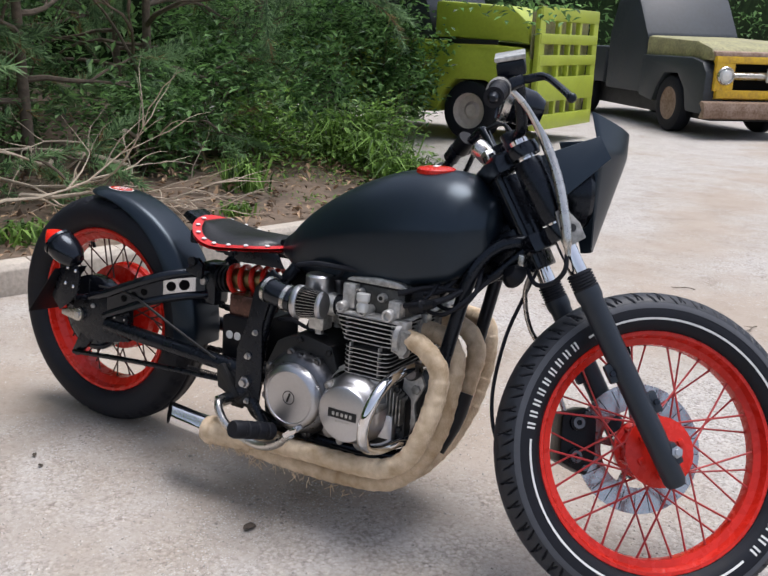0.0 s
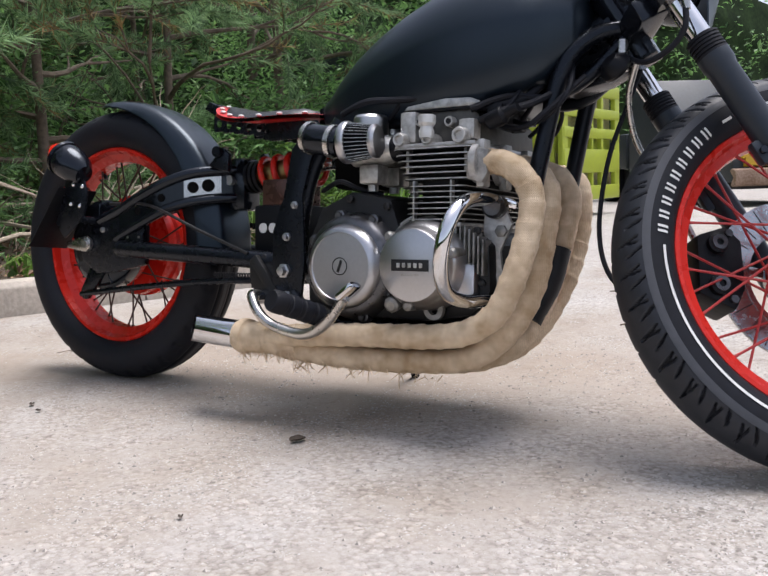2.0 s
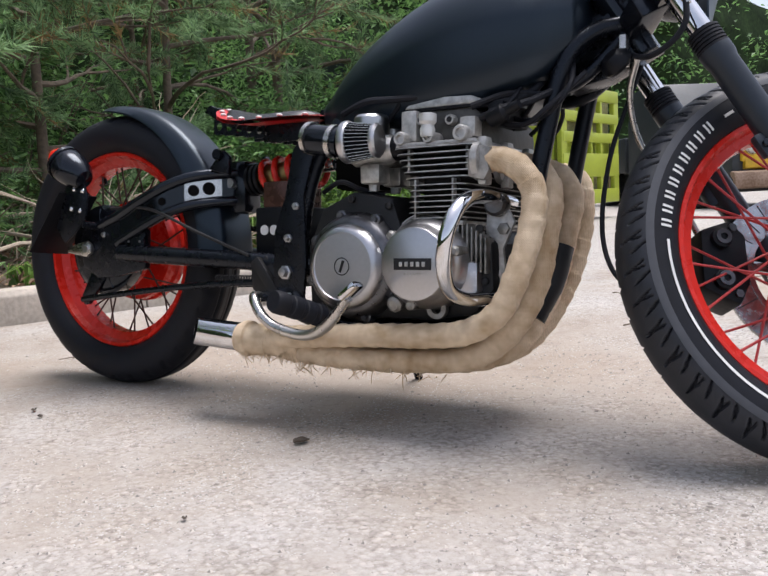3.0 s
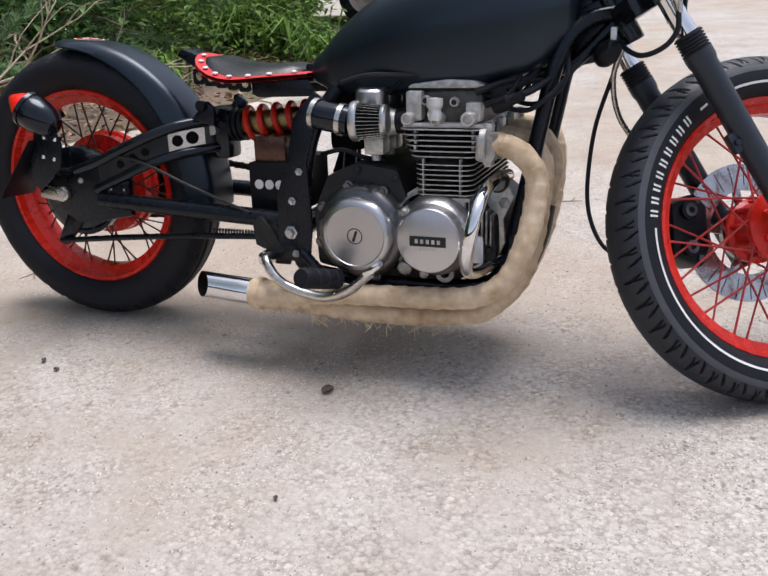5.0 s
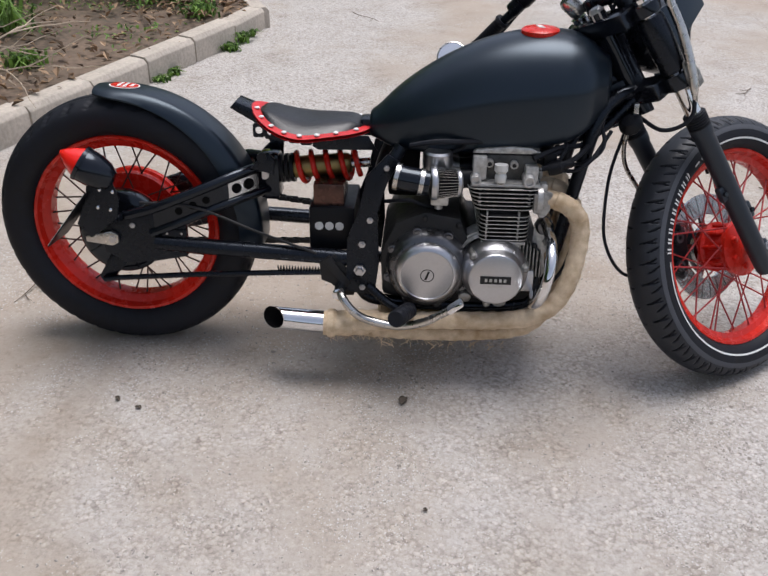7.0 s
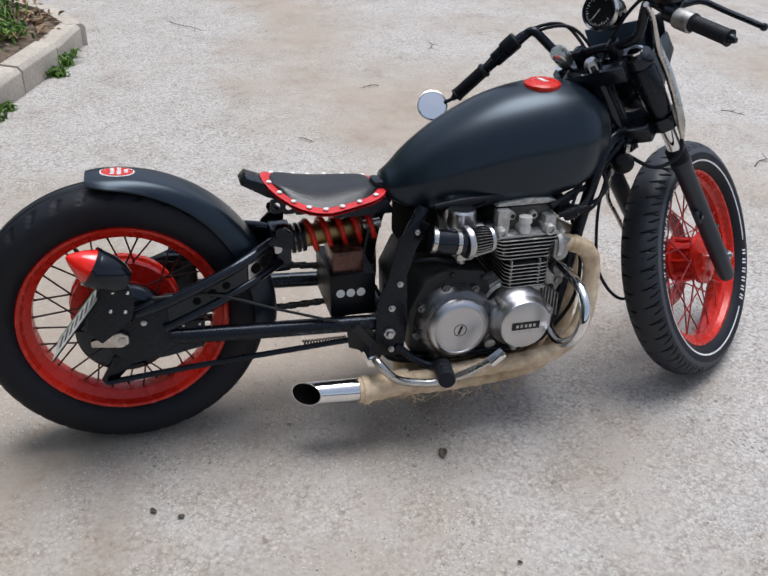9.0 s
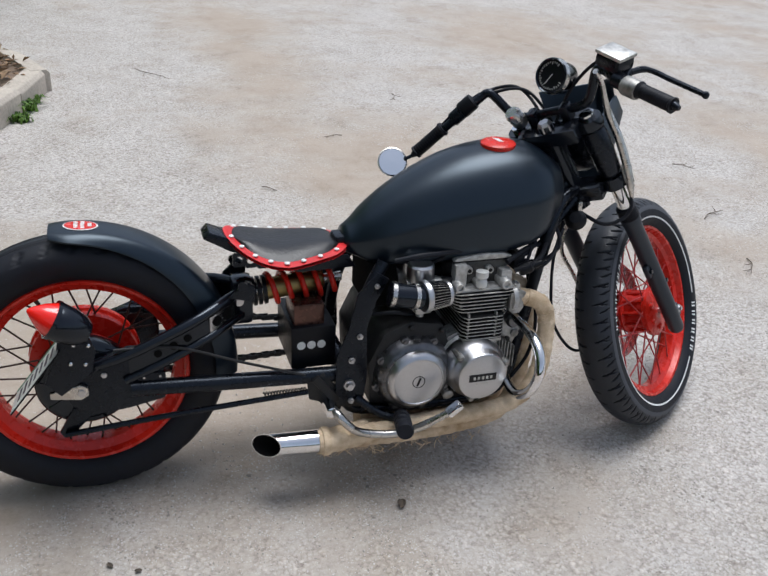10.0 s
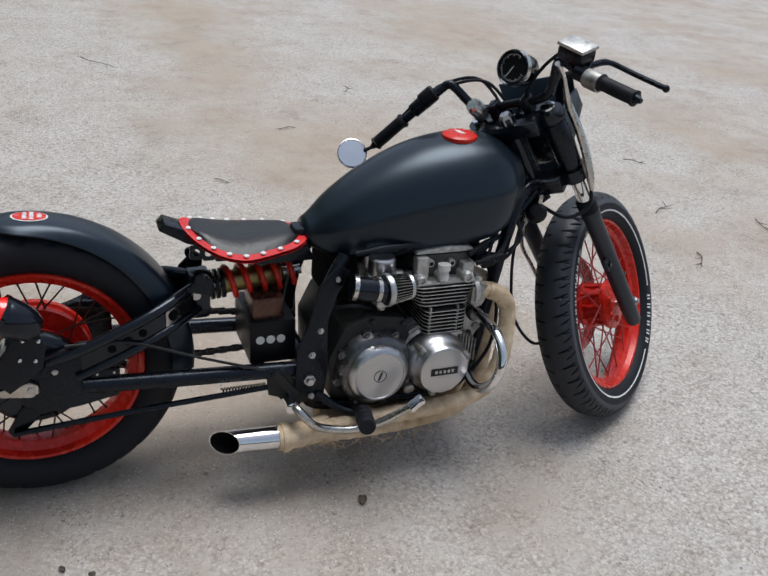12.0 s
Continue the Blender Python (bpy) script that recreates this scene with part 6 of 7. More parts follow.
# horn and wiring in front of the frame
horn = part("horn", Geo().lathe([(0, 0), (0.025, 0), (0.028, 0.006), (0.026, 0.016), (0.015, 0.027), (0, 0.028)], 28, spin_to((1.230, -0.055, 0.628), (-0.4, -0.5, 0.5))), M_MATT, bike, "black horn")
part("horn_bracket", Geo().box((1.235, -0.045, 0.655), (0.012, 0.03, 0.05), 0.003), M_OLDCHROME, horn)
for pts in ([(1.18, -0.08, 0.62), (1.13, -0.125, 0.56), (1.08, -0.12, 0.535), (0.99, -0.10, 0.56)],
            [(1.15, -0.05, 0.66), (1.16, -0.11, 0.59), (1.10, -0.10, 0.545), (1.00, -0.06, 0.57)],
            [(0.66, -0.10, 0.44), (0.72, -0.13, 0.455), (0.76, -0.12, 0.44), (0.80, -0.10, 0.43)],
            [(0.85, -0.11, 0.615), (0.84, -0.12, 0.585), (0.80, -0.10, 0.56)],
            [(1.10, -0.07, 0.50), (1.115, -0.115, 0.40), (1.10, -0.13, 0.30), (1.05, -0.135, 0.225)]):
    pipe("wire", pts, 0.0048, M_RUBBER, n=8, steps=6)
part("head_bracket", Geo().box((1.040, -0.075, 0.560), (0.030, 0.12, 0.040), 0.006), M_MATT, bike, "black bracket before the cylinder head")
part("cable_junction", Geo().lathe([(0, 0), (0.014, 0), (0.016, 0.008), (0.016, 0.03), (0.010, 0.036), (0.008, 0.06), (0, 0.06)], 16, spin_to((1.035, -0.145, 0.545), (0.7, -0.1, 0.25))), M_MATT, bike, "black rubber cable boot")
for pts in ([(1.02, -0.150, 0.548), (1.06, -0.155, 0.560), (1.10, -0.130, 0.572), (1.14, -0.085, 0.60)],
            [(1.00, -0.145, 0.570), (1.06, -0.120, 0.590), (1.12, -0.085, 0.590), (1.15, -0.06, 0.63)],
            [(0.72, -0.12, 0.585), (0.78, -0.135, 0.600), (0.84, -0.13, 0.600), (0.90, -0.12, 0.60)]):
    pipe("wire", pts, 0.0065, M_RUBBER, n=8, steps=6)
coilg = Geo()
for y in (-0.05, 0.05):
    coilg.rod((1.02, y, 0.645), (1.10, y, 0.655), 0.018, 14)
pieces("ignition_coil", coilg, M_MATT, bike)
for y in (-0.135, -0.045, 0.045, 0.135):
    pipe("plug_lead", [(1.05, y * 0.4, 0.625), (1.075, y * 0.8, 0.60), (1.06, y, 0.565), (1.035, y, 0.54)], 0.0045, M_RUBBER, n=8)


# ---- ground and kerb ----
ground = Geo()
ring = [0, 1, 2, 3.5, 6, 10, 18, 40, 120, 600]
gv, gf = [(0.8, 1.0, 0.0)], []
n = 48
for r in ring[1:]:
    for k in range(n):
        a = 2 * math.pi * k / n
        gv.append((0.8 + r * math.cos(a), 1.0 + r * math.sin(a), 0.0))
for k in range(n):
    gf.append((0, 1 + k, 1 + (k + 1) % n))
for i in range(len(ring) - 2):
    for k in range(n):
        a, b = 1 + i * n + k, 1 + i * n + (k + 1) % n
        gf.append((a, a + n, b + n, b))
tagged(part("ground", ground.add(gv, gf), M_GROUND), "pale worn concrete yard with loose grit", "ground", kind="structure")

EDGE = [(-3.0, -4.2), (-2.0, -1.5), (-1.2, 0.67), (-0.72, 1.95), (-0.32, 3.05), (-0.30, 3.5), (-0.70, 4.0), (-1.5, 4.3), (-2.8, 4.6), (-4.8, 5.0)]
line_pts = [Vector((x, y, 0)) for x, y in EDGE]
edge = curve_through(line_pts, 12)


def offset_line(d):
    out = []
    for i, p in enumerate(edge):
        t = (edge[min(i + 1, len(edge) - 1)] - edge[max(i - 1, 0)]).normalized()
        out.append(p + Vector((-t.y, t.x, 0)) * d)
    return out


# soil bed behind the kerb
bed = Geo()
front, rows = offset_line(0.11), []
rows.append([p + Vector((0, 0, 0.095)) for p in front])
for d, h in ((0.35, 0.10), (0.8, 0.13), (1.5, 0.16), (3.0, 0.25), (6.0, 0.45), (14.0, 0.9)):
    row = []
    for i, p in enumerate(front):
        q = p + Vector((-0.88, 0.20, 0)) * d
        row.append(q + Vector((0, 0, h + 0.05 * noise.noise(q * 1.3))))
    rows.append(row)
bv = [q for r in rows for q in r]
w = len(front)
bf = [(i * w + k, i * w + k + 1, (i + 1) * w + k + 1, (i + 1) * w + k) for i in range(len(rows) - 1) for k in range(w - 1)]
tagged(part("soil_bed", bed.add(bv, bf), M_SOIL), "brown soil bed with leaf litter behind a kerb", "soil", kind="structure")

kerb = tagged(new("kerb"), "low weathered concrete kerb along the planted bed", "kerb", kind="structure")
cum, run = [0.0], 0.0
for a, b in zip(edge, edge[1:]):
    run += (b - a).length
    cum.append(run)


def edge_at(s):
    i = min(int(np.searchsorted(cum, s)), len(cum) - 1)
    i = max(i, 1)
    f = (s - cum[i - 1]) / (cum[i] - cum[i - 1])
    return edge[i - 1].lerp(edge[i], f), (edge[i] - edge[i - 1]).normalized()


random.seed(4)
s = 0.0
while s < run - 0.5:
    L = 0.40
    p, t = edge_at(s + L / 2)
    g = Geo().prism([(0, -0.1), (0.0, 0.105), (0.018, 0.128), (0.11, 0.132), (0.11, -0.1)], -L / 2 + 0.003, L / 2 - 0.003, 0.006)
    nrm = Vector((-t.y, t.x, 0))
    m = Matrix((nrm, t, Vector((0, 0, 1)))).transposed().to_4x4()
    m.translation = p + Vector((0, 0, random.uniform(-0.006, 0.006)))
    ob = part("kerb_stone", g, M_KERB, kerb)
    ob.matrix_local = m @ pose(0, 0, 0, 0, random.uniform(-1, 1), random.uniform(-0.8, 0.8))
    s += L

# loose grit, near the motorcycle denser
random.seed(7)
gr = Geo()
base_v = [(1, 0, 0), (0.2, 0.9, 0), (-0.9, 0.4, 0), (-0.5, -0.8, 0), (0.5, -0.8, 0), (0.1, 0.05, 0.75)]
base_f = [(0, 1, 5), (1, 2, 5), (2, 3, 5), (3, 4, 5), (4, 0, 5)]
for k in range(76000):
    if k < 54000:
        x, y = random.uniform(-1.0, 2.6), random.uniform(-1.5, 1.3)
    else:
        x, y = random.uniform(-1.6, 4.5), random.uniform(-1.8, 4.0)
    if x < -0.9 + (y - 0.67) * 0.37 and y > -2:
        continue
    if noise.noise(Vector((x * 1.6, y * 1.6, 3.0))) < random.uniform(-0.35, 0.45) - 0.16 * max(-1.0, min(1.0, x - 0.7)):
        continue
    r = random.choice((0.0016, 0.002, 0.0025, 0.003, 0.0038, 0.0052))
    long = random.uniform(0.45, 1.0)
    a = random.uniform(0, 6.28)
    c, sn = math.cos(a), math.sin(a)
    gr.add([(x + r * (c * u - sn * v * long), y + r * (sn * u + c * v * long), r * h * long - 0.0005) for u, v, h in base_v], base_f)
tagged(part("grit", gr, M_PEBBLE), "loose small stones and grit on the yard", "gravel", kind="stuff")


def leaf_geo(g, p, size, d, up, fold=0.15):
    """A pointed leaf of four triangles, folded along its rib."""
    d = Vector(d).normalized()
    up = Vector(up)
    sdv = d.cross(up)
    if sdv.length < 1e-4:
        sdv = d.orthogonal()
    sdv.normalize()
    nn = sdv.cross(d)
    g.add([p, p + d * size * 0.45 + sdv * size * 0.24 + nn * size * fold, p + d * size, p + d * size * 0.45 - sdv * size * 0.24 + nn * size * fold, p + d * size * 0.5], [(0, 4, 1), (1, 4, 2), (0, 3, 4), (3, 2, 4)])


def curled_leaf(g, p, size, d):
    """An oval dead leaf whose two edges and tip roll upwards."""
    d = Vector((d[0], d[1], 0)).normalized()
    side = Vector((-d.y, d.x, 0))
    v, f = [], []
    for i in range(9):
        u = i / 8
        wide = size * 0.34 * math.sin(math.pi * (0.04 + 0.92 * u)) ** 0.7
        for j in range(7):
            a = (j / 3 - 1) * 1.25
            v.append(p + d * (u - 0.5) * size + side * wide * math.sin(a) + Vector((0, 0, 1)) * (wide * (1 - math.cos(a)) * 0.9 + size * 0.28 * max(0, u - 0.6) ** 1.5 + 0.001 * math.sin(9 * u + 2 * j)))
    for i in range(8):
        for j in range(6):
            k = i * 7 + j
            f.append((k, k + 1, k + 8, k + 7))
    g.add(v, f)


# fallen bits on the yard
random.seed(9)
for x, y, sz in ((0.721, -0.265, 0.034), (0.02, -0.30, 0.018), (0.08, -0.33, 0.016), (0.78, -0.62, 0.012), (1.9, 0.9, 0.03)):
    g = Geo()
    p = Vector((x, y, 0.004))
    d = Vector((random.uniform(-1, 1), random.uniform(-1, 1), 0.1))
    curled_leaf(g, p, sz, d)
    tagged(part("dry_leaf", g, M_DEADLEAF), "curled dry brown leaf on the concrete", "leaf", group="fallen leaves")
random.seed(13)
for x, y, L in ((0.345, 3.63, 0.31), (2.54, 0.70, 0.14), (2.72, 1.18, 0.17), (2.25, 1.64, 0.13), (1.00, 1.09, 0.12), (-0.42, 0.19, 0.16), (2.05, 1.05, 0.09), (2.95, 1.75, 0.12),
                (1.55, 1.95, 0.10), (2.35, 2.25, 0.15), (1.20, 2.40, 0.11), (0.75, 1.75, 0.08), (3.10, 0.95, 0.13), (2.85, 0.45, 0.10), (0.15, 1.15, 0.09), (1.75, 3.05, 0.14)):
    a = random.uniform(0, 6.28) if L < 0.3 else -0.90
    d, n = Vector((math.cos(a), math.sin(a), 0)), Vector((-math.sin(a), math.cos(a), 0))
    c = Vector((x, y, 0.006))
    pts = [c - d * L / 2, c - d * L * 0.15 + n * L * random.uniform(-0.12, 0.12) + Vector((0, 0, 0.004)), c + d * L * 0.2 + n * L * random.uniform(-0.1, 0.1), c + d * L / 2]
    g = Geo().tube(curve_through(pts, 4), [0.0026 - 0.00014 * i for i in range(13)], 6)
    for k in (1, 2):
        s_ = random.choice((-1, 1))
        g.tube([pts[k], pts[k] + d * L * 0.15 + n * L * 0.14 * s_, pts[k] + d * L * 0.24 + n * L * 0.26 * s_ + Vector((0, 0, 0.003))], [0.002, 0.0015, 0.0007], 5)
    tagged(part("twig", g, M_BARK), "thin dry twig lying on the concrete", "twig", group="fallen twigs")

# ---- planted bed ----
random.seed(21)
lit = Geo()
for k in range(6500):
    i = random.randrange(0, len(edge))
    d = random.uniform(0.15, 2.6) ** 1.1
    p = edge[i] + Vector((-0.88, 0.20, 0)) * d + Vector((0, random.uniform(-0.2, 0.2), 0))
    p.z = 0.10 + 0.05 * min(d, 1.5) + 0.02
    leaf_geo(lit, p, random.uniform(0.025, 0.07), (random.uniform(-1, 1), random.uniform(-1, 1), random.uniform(-0.2, 0.5)), (0, 0, 1), random.uniform(0.05, 0.3))
tagged(part("leaf_litter", lit, M_LITTER), "dry brown leaf litter on the soil", "leaf litter", kind="stuff")


def limb(g, p, d, L, r, depth, tips, bend=0.25, forks=3, drop=0.0):
    """A branch that forks; tips collects the ends and stations of the twigs."""
    pts = [p.copy()]
    q, dd = p.copy(), d.normalized()
    n = 5
    for k in range(n):
        dd = (dd + Vector((random.uniform(-1, 1), random.uniform(-1, 1), random.uniform(-1, 1) - drop)) * bend).normalized()
        q = q + dd * L / n
        pts.append(q.copy())
    g.tube(pts, [r * (1 - 0.75 * k / n) for k in range(n + 1)], 6 if r < 0.03 else 10, False)
    if depth == 0:
        for i in (1, 2, 3, 4, 5):
            tips.append((pts[i], (pts[i] - pts[i - 1]).normalized()))
        return
    for k in range(forks):
        i = random.randrange(2, n + 1)
        nd = (dd + Vector((random.uniform(-1, 1), random.uniform(-1, 1), random.uniform(-0.6, 0.8))) * 0.8).normalized()
        limb(g, pts[i], nd, L * random.uniform(0.5, 0.75), r * 0.5, depth - 1, tips, bend, forks, drop)


def needle_spray(g, p, d, count, L):
    d = Vector(d).normalized()
    for k in range(count):
        q = p + d * random.uniform(-0.10, 0.10)
        nd = (d * 0.9 + Vector((random.uniform(-1, 1), random.uniform(-1, 1), random.uniform(-0.8, 0.9)))).normalized()
        sv = nd.orthogonal().normalized() * 0.0038
        e = q + nd * L * random.uniform(0.6, 1.1)
        g.add([q - sv, q + sv, e], [(0, 1, 2)])


def pine(x, y, h, lean, seed, label, dry=0.25, base=0.15, low=0.25, reach=1.0):
    random.seed(seed)
    t = tagged(new("pine_tree"), label, "tree")
    t.location = (x, y, base)
    tr, tips = Geo(), []
    spine = [Vector((lean[0] * f * f, lean[1] * f * f, h * f)) for f in (0, 0.15, 0.35, 0.6, 0.8, 1.0)]
    tr.tube(curve_through(spine, 4), [0.042 * (1 - 0.8 * i / 20) for i in range(21)], 12, False)
    part("trunk", tr, M_BARK, t)
    for k in range(22):
        f = low / h + (0.97 - low / h) * k / 22
        p = Vector((lean[0] * f * f, lean[1] * f * f, h * f))
        a = k * 2.4 + random.uniform(-0.5, 0.5)
        L = reach * (1.35 - 0.75 * f) * random.uniform(0.8, 1.2)
        g = Geo()
        limb(g, p, Vector((math.cos(a), math.sin(a), 0.15)), L, 0.022, 2, tips, 0.22, 3, 0.12)
        part("limb", g, M_BARK, t)
    gg, gd = Geo(), Geo()
    for p, d in tips:
        inner = random.random() < dry
        needle_spray(gd if inner else gg, p, d, 16 if inner else 60, 0.10)
    part("crown", gg, M_NEEDLE, t)
    part("dry_needles", gd, M_DRYNEEDLE, t)
    return t


pine(-2.75, 1.9, 3.2, (0.3, -0.2), 31, "pine with drooping boughs and bare lower twigs", 0.2, reach=0.72)
pine(-3.6, 0.4, 3.0, (0.2, 0.1), 36, "young green pine in the bed", 0.12, low=0.7)
pine(-3.0, 3.2, 3.6, (0.2, 0.1), 32, "pine with drooping boughs beside the kerb", 0.35)
pine(-4.4, 0.3, 4.0, (0.2, 0.1), 33, "pine with dense dark boughs", 0.3)
pine(-4.8, 4.6, 4.2, (0.1, 0.0), 34, "pine with dense dark boughs", 0.25)
# two pines out of view, added to block sky and shade the left ground
pine(-2.9, -1.1, 4.8, (0.5, 0.0), 37, "unseen tall pine added to shade the yard beside the kerb", 0.2, low=1.6)
pine(-3.0, -2.7, 5.0, (0.6, 0.1), 38, "unseen tall pine added to shade the yard beside the kerb", 0.2, low=1.6)
pine(-5.6, 2.4, 4.4, (0.0, 0.2), 35, "tall dense pine in the bed", 0.2)


def bush(name, x, y, r, h, count, mat, size, label, base=0.15, stems=9):
    b = tagged(new(name), label, "shrub")
    b.location = (x, y, base)
    g = Geo()
    ends = []
    for k in range(stems):
        a = random.uniform(0, 6.28)
        p = [Vector((0.02 * math.cos(a), 0.02 * math.sin(a), 0)), Vector((r * 0.4 * math.cos(a), r * 0.4 * math.sin(a), h * 0.5)), Vector((r * 0.8 * math.cos(a), r * 0.8 * math.sin(a), h * random.uniform(0.6, 0.95)))]
        g.tube(curve_through(p, 4), [0.010 - 0.001 * i for i in range(9)], 6, False)
        ends.extend(p[1:])
    part("stem", g, M_BARK, b)
    lv = Geo()
    clumps = [(Vector((random.gauss(0, 0.42) * r, random.gauss(0, 0.42) * r, h * random.uniform(0.15, 0.95))), random.uniform(0.12, 0.3) * r) for _ in range(26)]
    for k in range(count):
        c, cr = random.choice(clumps)
        p = c + Vector((random.gauss(0, 1), random.gauss(0, 1), random.gauss(0, 1))) * cr
        p.z = max(0.02, p.z)
        leaf_geo(lv, p, size * random.uniform(0.6, 1.2), (random.uniform(-1, 1), random.uniform(-1, 1), random.uniform(-0.5, 0.4)), (random.uniform(-0.3, 0.3), random.uniform(-0.3, 0.3), 1), 0.12)
    part("foliage", lv, mat, b)
    return b


random.seed(51)
bush("shrub", -2.55, 3.0, 0.55, 0.62, 1700, M_LEAF, 0.085, "dark green broad-leaved shrub in the bed")
bush("shrub", -2.6, 4.0, 0.7, 0.9, 3000, M_LEAF, 0.09, "leafy green shrub in the bed")
bush("shrub", -4.2, 7.0, 1.3, 1.9, 3600, M_LEAF, 0.10, "leafy green shrub behind the bed")
bush("shrub", -3.6, 4.5, 0.8, 1.3, 2600, M_LEAF, 0.085, "leafy green shrub beside the parked vehicle")
bush("shrub", -3.0, 0.6, 0.7, 1.3, 2600, M_LEAF, 0.07, "leafy green shrub under the pines")
bush("shrub", -3.6, 2.3, 0.8, 1.5, 2600, M_LEAF, 0.08, "leafy green shrub under the pines")
bush("shrub", -2.2, 0.9, 0.45, 0.35, 800, M_LEAF, 0.06, "low green shrub behind the kerb")
bush("shrub", -2.75, 6.35, 0.5, 1.5, 3000, M_LEAF, 0.09, "leafy green shrub before the parked vehicle", base=0.0)
bush("shrub", -2.72, 6.85, 0.4, 1.4, 2200, M_LEAF, 0.09, "leafy green shrub before the parked vehicle", base=0.0)
bush("shrub", -3.1, 5.6, 0.75, 1.3, 3200, M_LEAF, 0.09, "leafy green shrub before the parked vehicle")
bush("shrub", -2.45, 2.55, 0.45, 0.55, 1500, M_LEAF, 0.07, "leafy green shrub behind the kerb")
bush("shrub", -2.9, 1.3, 0.6, 1.0, 2600, M_LEAF, 0.07, "leafy green shrub among the pines")


bush("leafy_plant", -1.50, 3.90, 0.40, 0.50, 1300, M_GRASS, 0.075, "bright green leafy plant in the bed", stems=5)
bush("leafy_plant", -2.00, 3.35, 0.42, 0.45, 1200, M_GRASS, 0.07, "bright green leafy plant in the bed", stems=5)
bush("leafy_plant", -1.00, 3.60, 0.30, 0.22, 700, M_GRASS, 0.06, "low bright green leafy plant behind the kerb", base=0.11, stems=4)


def tuft(x, y, r, h, count, label, base=0.11):
    g = Geo()
    for k in range(count):
        a = random.uniform(0, 6.28)
        p = Vector((random.gauss(0, 0.3) * r, random.gauss(0, 0.3) * r, 0))
        o = Vector((math.cos(a), math.sin(a), 0))
        L, spread = h * random.uniform(0.45, 1.1), random.uniform(0.25, 1.15)
        wv = Vector((-o.y, o.x, 0)) * random.uniform(0.004, 0.012)
        q1 = p + o * L * spread * 0.4 + Vector((0, 0, L * 0.65))
        q2 = p + o * L * spread * 1.15 + Vector((random.uniform(-0.02, 0.02), random.uniform(-0.02, 0.02), L * (0.95 - spread * 0.55)))
        g.add([p - wv, p + wv, q1 - wv * 0.8, q1 + wv * 0.8, q2], [(0, 1, 3, 2), (2, 3, 4)])
    ob = tagged(part("grass_tuft", g, M_GRASS), label, "grass", group="grass tufts in the bed")
    ob.location = (x, y, base)


random.seed(61)
tuft(-1.55, 2.55, 0.20, 0.34, 150, "bright green grass tuft behind the kerb")
tuft(-1.25, 3.75, 0.30, 0.50, 220, "tall strappy green grass tuft")
tuft(-0.95, 3.55, 0.28, 0.30, 180, "bright green grass tuft behind the kerb")
tuft(-1.75, 3.95, 0.35, 0.60, 240, "tall strappy green grass tuft")
tuft(-1.62, 0.95, 0.18, 0.14, 110, "short green grass tuft behind the kerb")
tuft(-1.20, 2.05, 0.16, 0.10, 90, "short green grass tuft behind the kerb")
tuft(-0.62, 3.15, 0.16, 0.10, 110, "short green grass tuft behind the kerb")
tuft(-0.72, 3.45, 0.20, 0.14, 130, "short green grass tuft behind the kerb")
for x, y, r, h in ((-0.34, 2.98, 0.07, 0.10), (-0.36, 2.80, 0.06, 0.06), (-0.33, 3.12, 0.06, 0.07), (-0.56, 2.33, 0.05, 0.05), (-0.60, 2.22, 0.05, 0.04)):
    tuft(x, y, r, h, 70, "small green weeds growing at the foot of the kerb", 0.0)
low = Geo()
for k in range(2600):
    i = random.randrange(40, len(edge) - 6)
    d = random.uniform(0.2, 1.6)
    p = edge[i] + Vector((-0.88, 0.2, 0)) * d + Vector((0, random.uniform(-0.2, 0.2), 0))
    if noise.noise(p * 1.4) < 0.02:
        continue
    p.z = 0.13 + 0.03 * d
    leaf_geo(low, p, random.uniform(0.02, 0.05), (random.uniform(-1, 1), random.uniform(-1, 1), random.uniform(0, 0.9)), (0, 0, 1), 0.1)
tagged(part("ground_cover", low, M_GRASS), "low green weeds over the soil", "weeds", kind="stuff")

# bare fallen branches in front of the pines
random.seed(71)
brush = Geo()
for x, y, z, d, L in ((-2.0, 1.25, 0.25, (0.9, 0.5, 0.25), 0.9), (-2.3, 1.7, 0.35, (0.8, -0.6, 0.1), 1.0), (-2.1, 2.1, 0.3, (-0.2, -0.9, 0.35), 1.1),
                      (-2.5, 1.0, 0.35, (0.7, 0.6, 0.0), 1.0), (-2.4, 2.5, 0.4, (0.4, -0.8, 0.2), 0.9), (-1.9, 0.7, 0.22, (0.5, 0.8, 0.2), 0.8)):
    g = brush
    limb(g, Vector((x, y, z)), Vector(d), L, 0.014, 2, [], 0.28, 4, 0.05)
    g.tube([(x, y, z), (x - 0.1, y, 0.1)], 0.013, 6)
tagged(part("brushwood", brush, M_TWIG), "bare pale dry branches lying in the bed", "brushwood", kind="stuff")

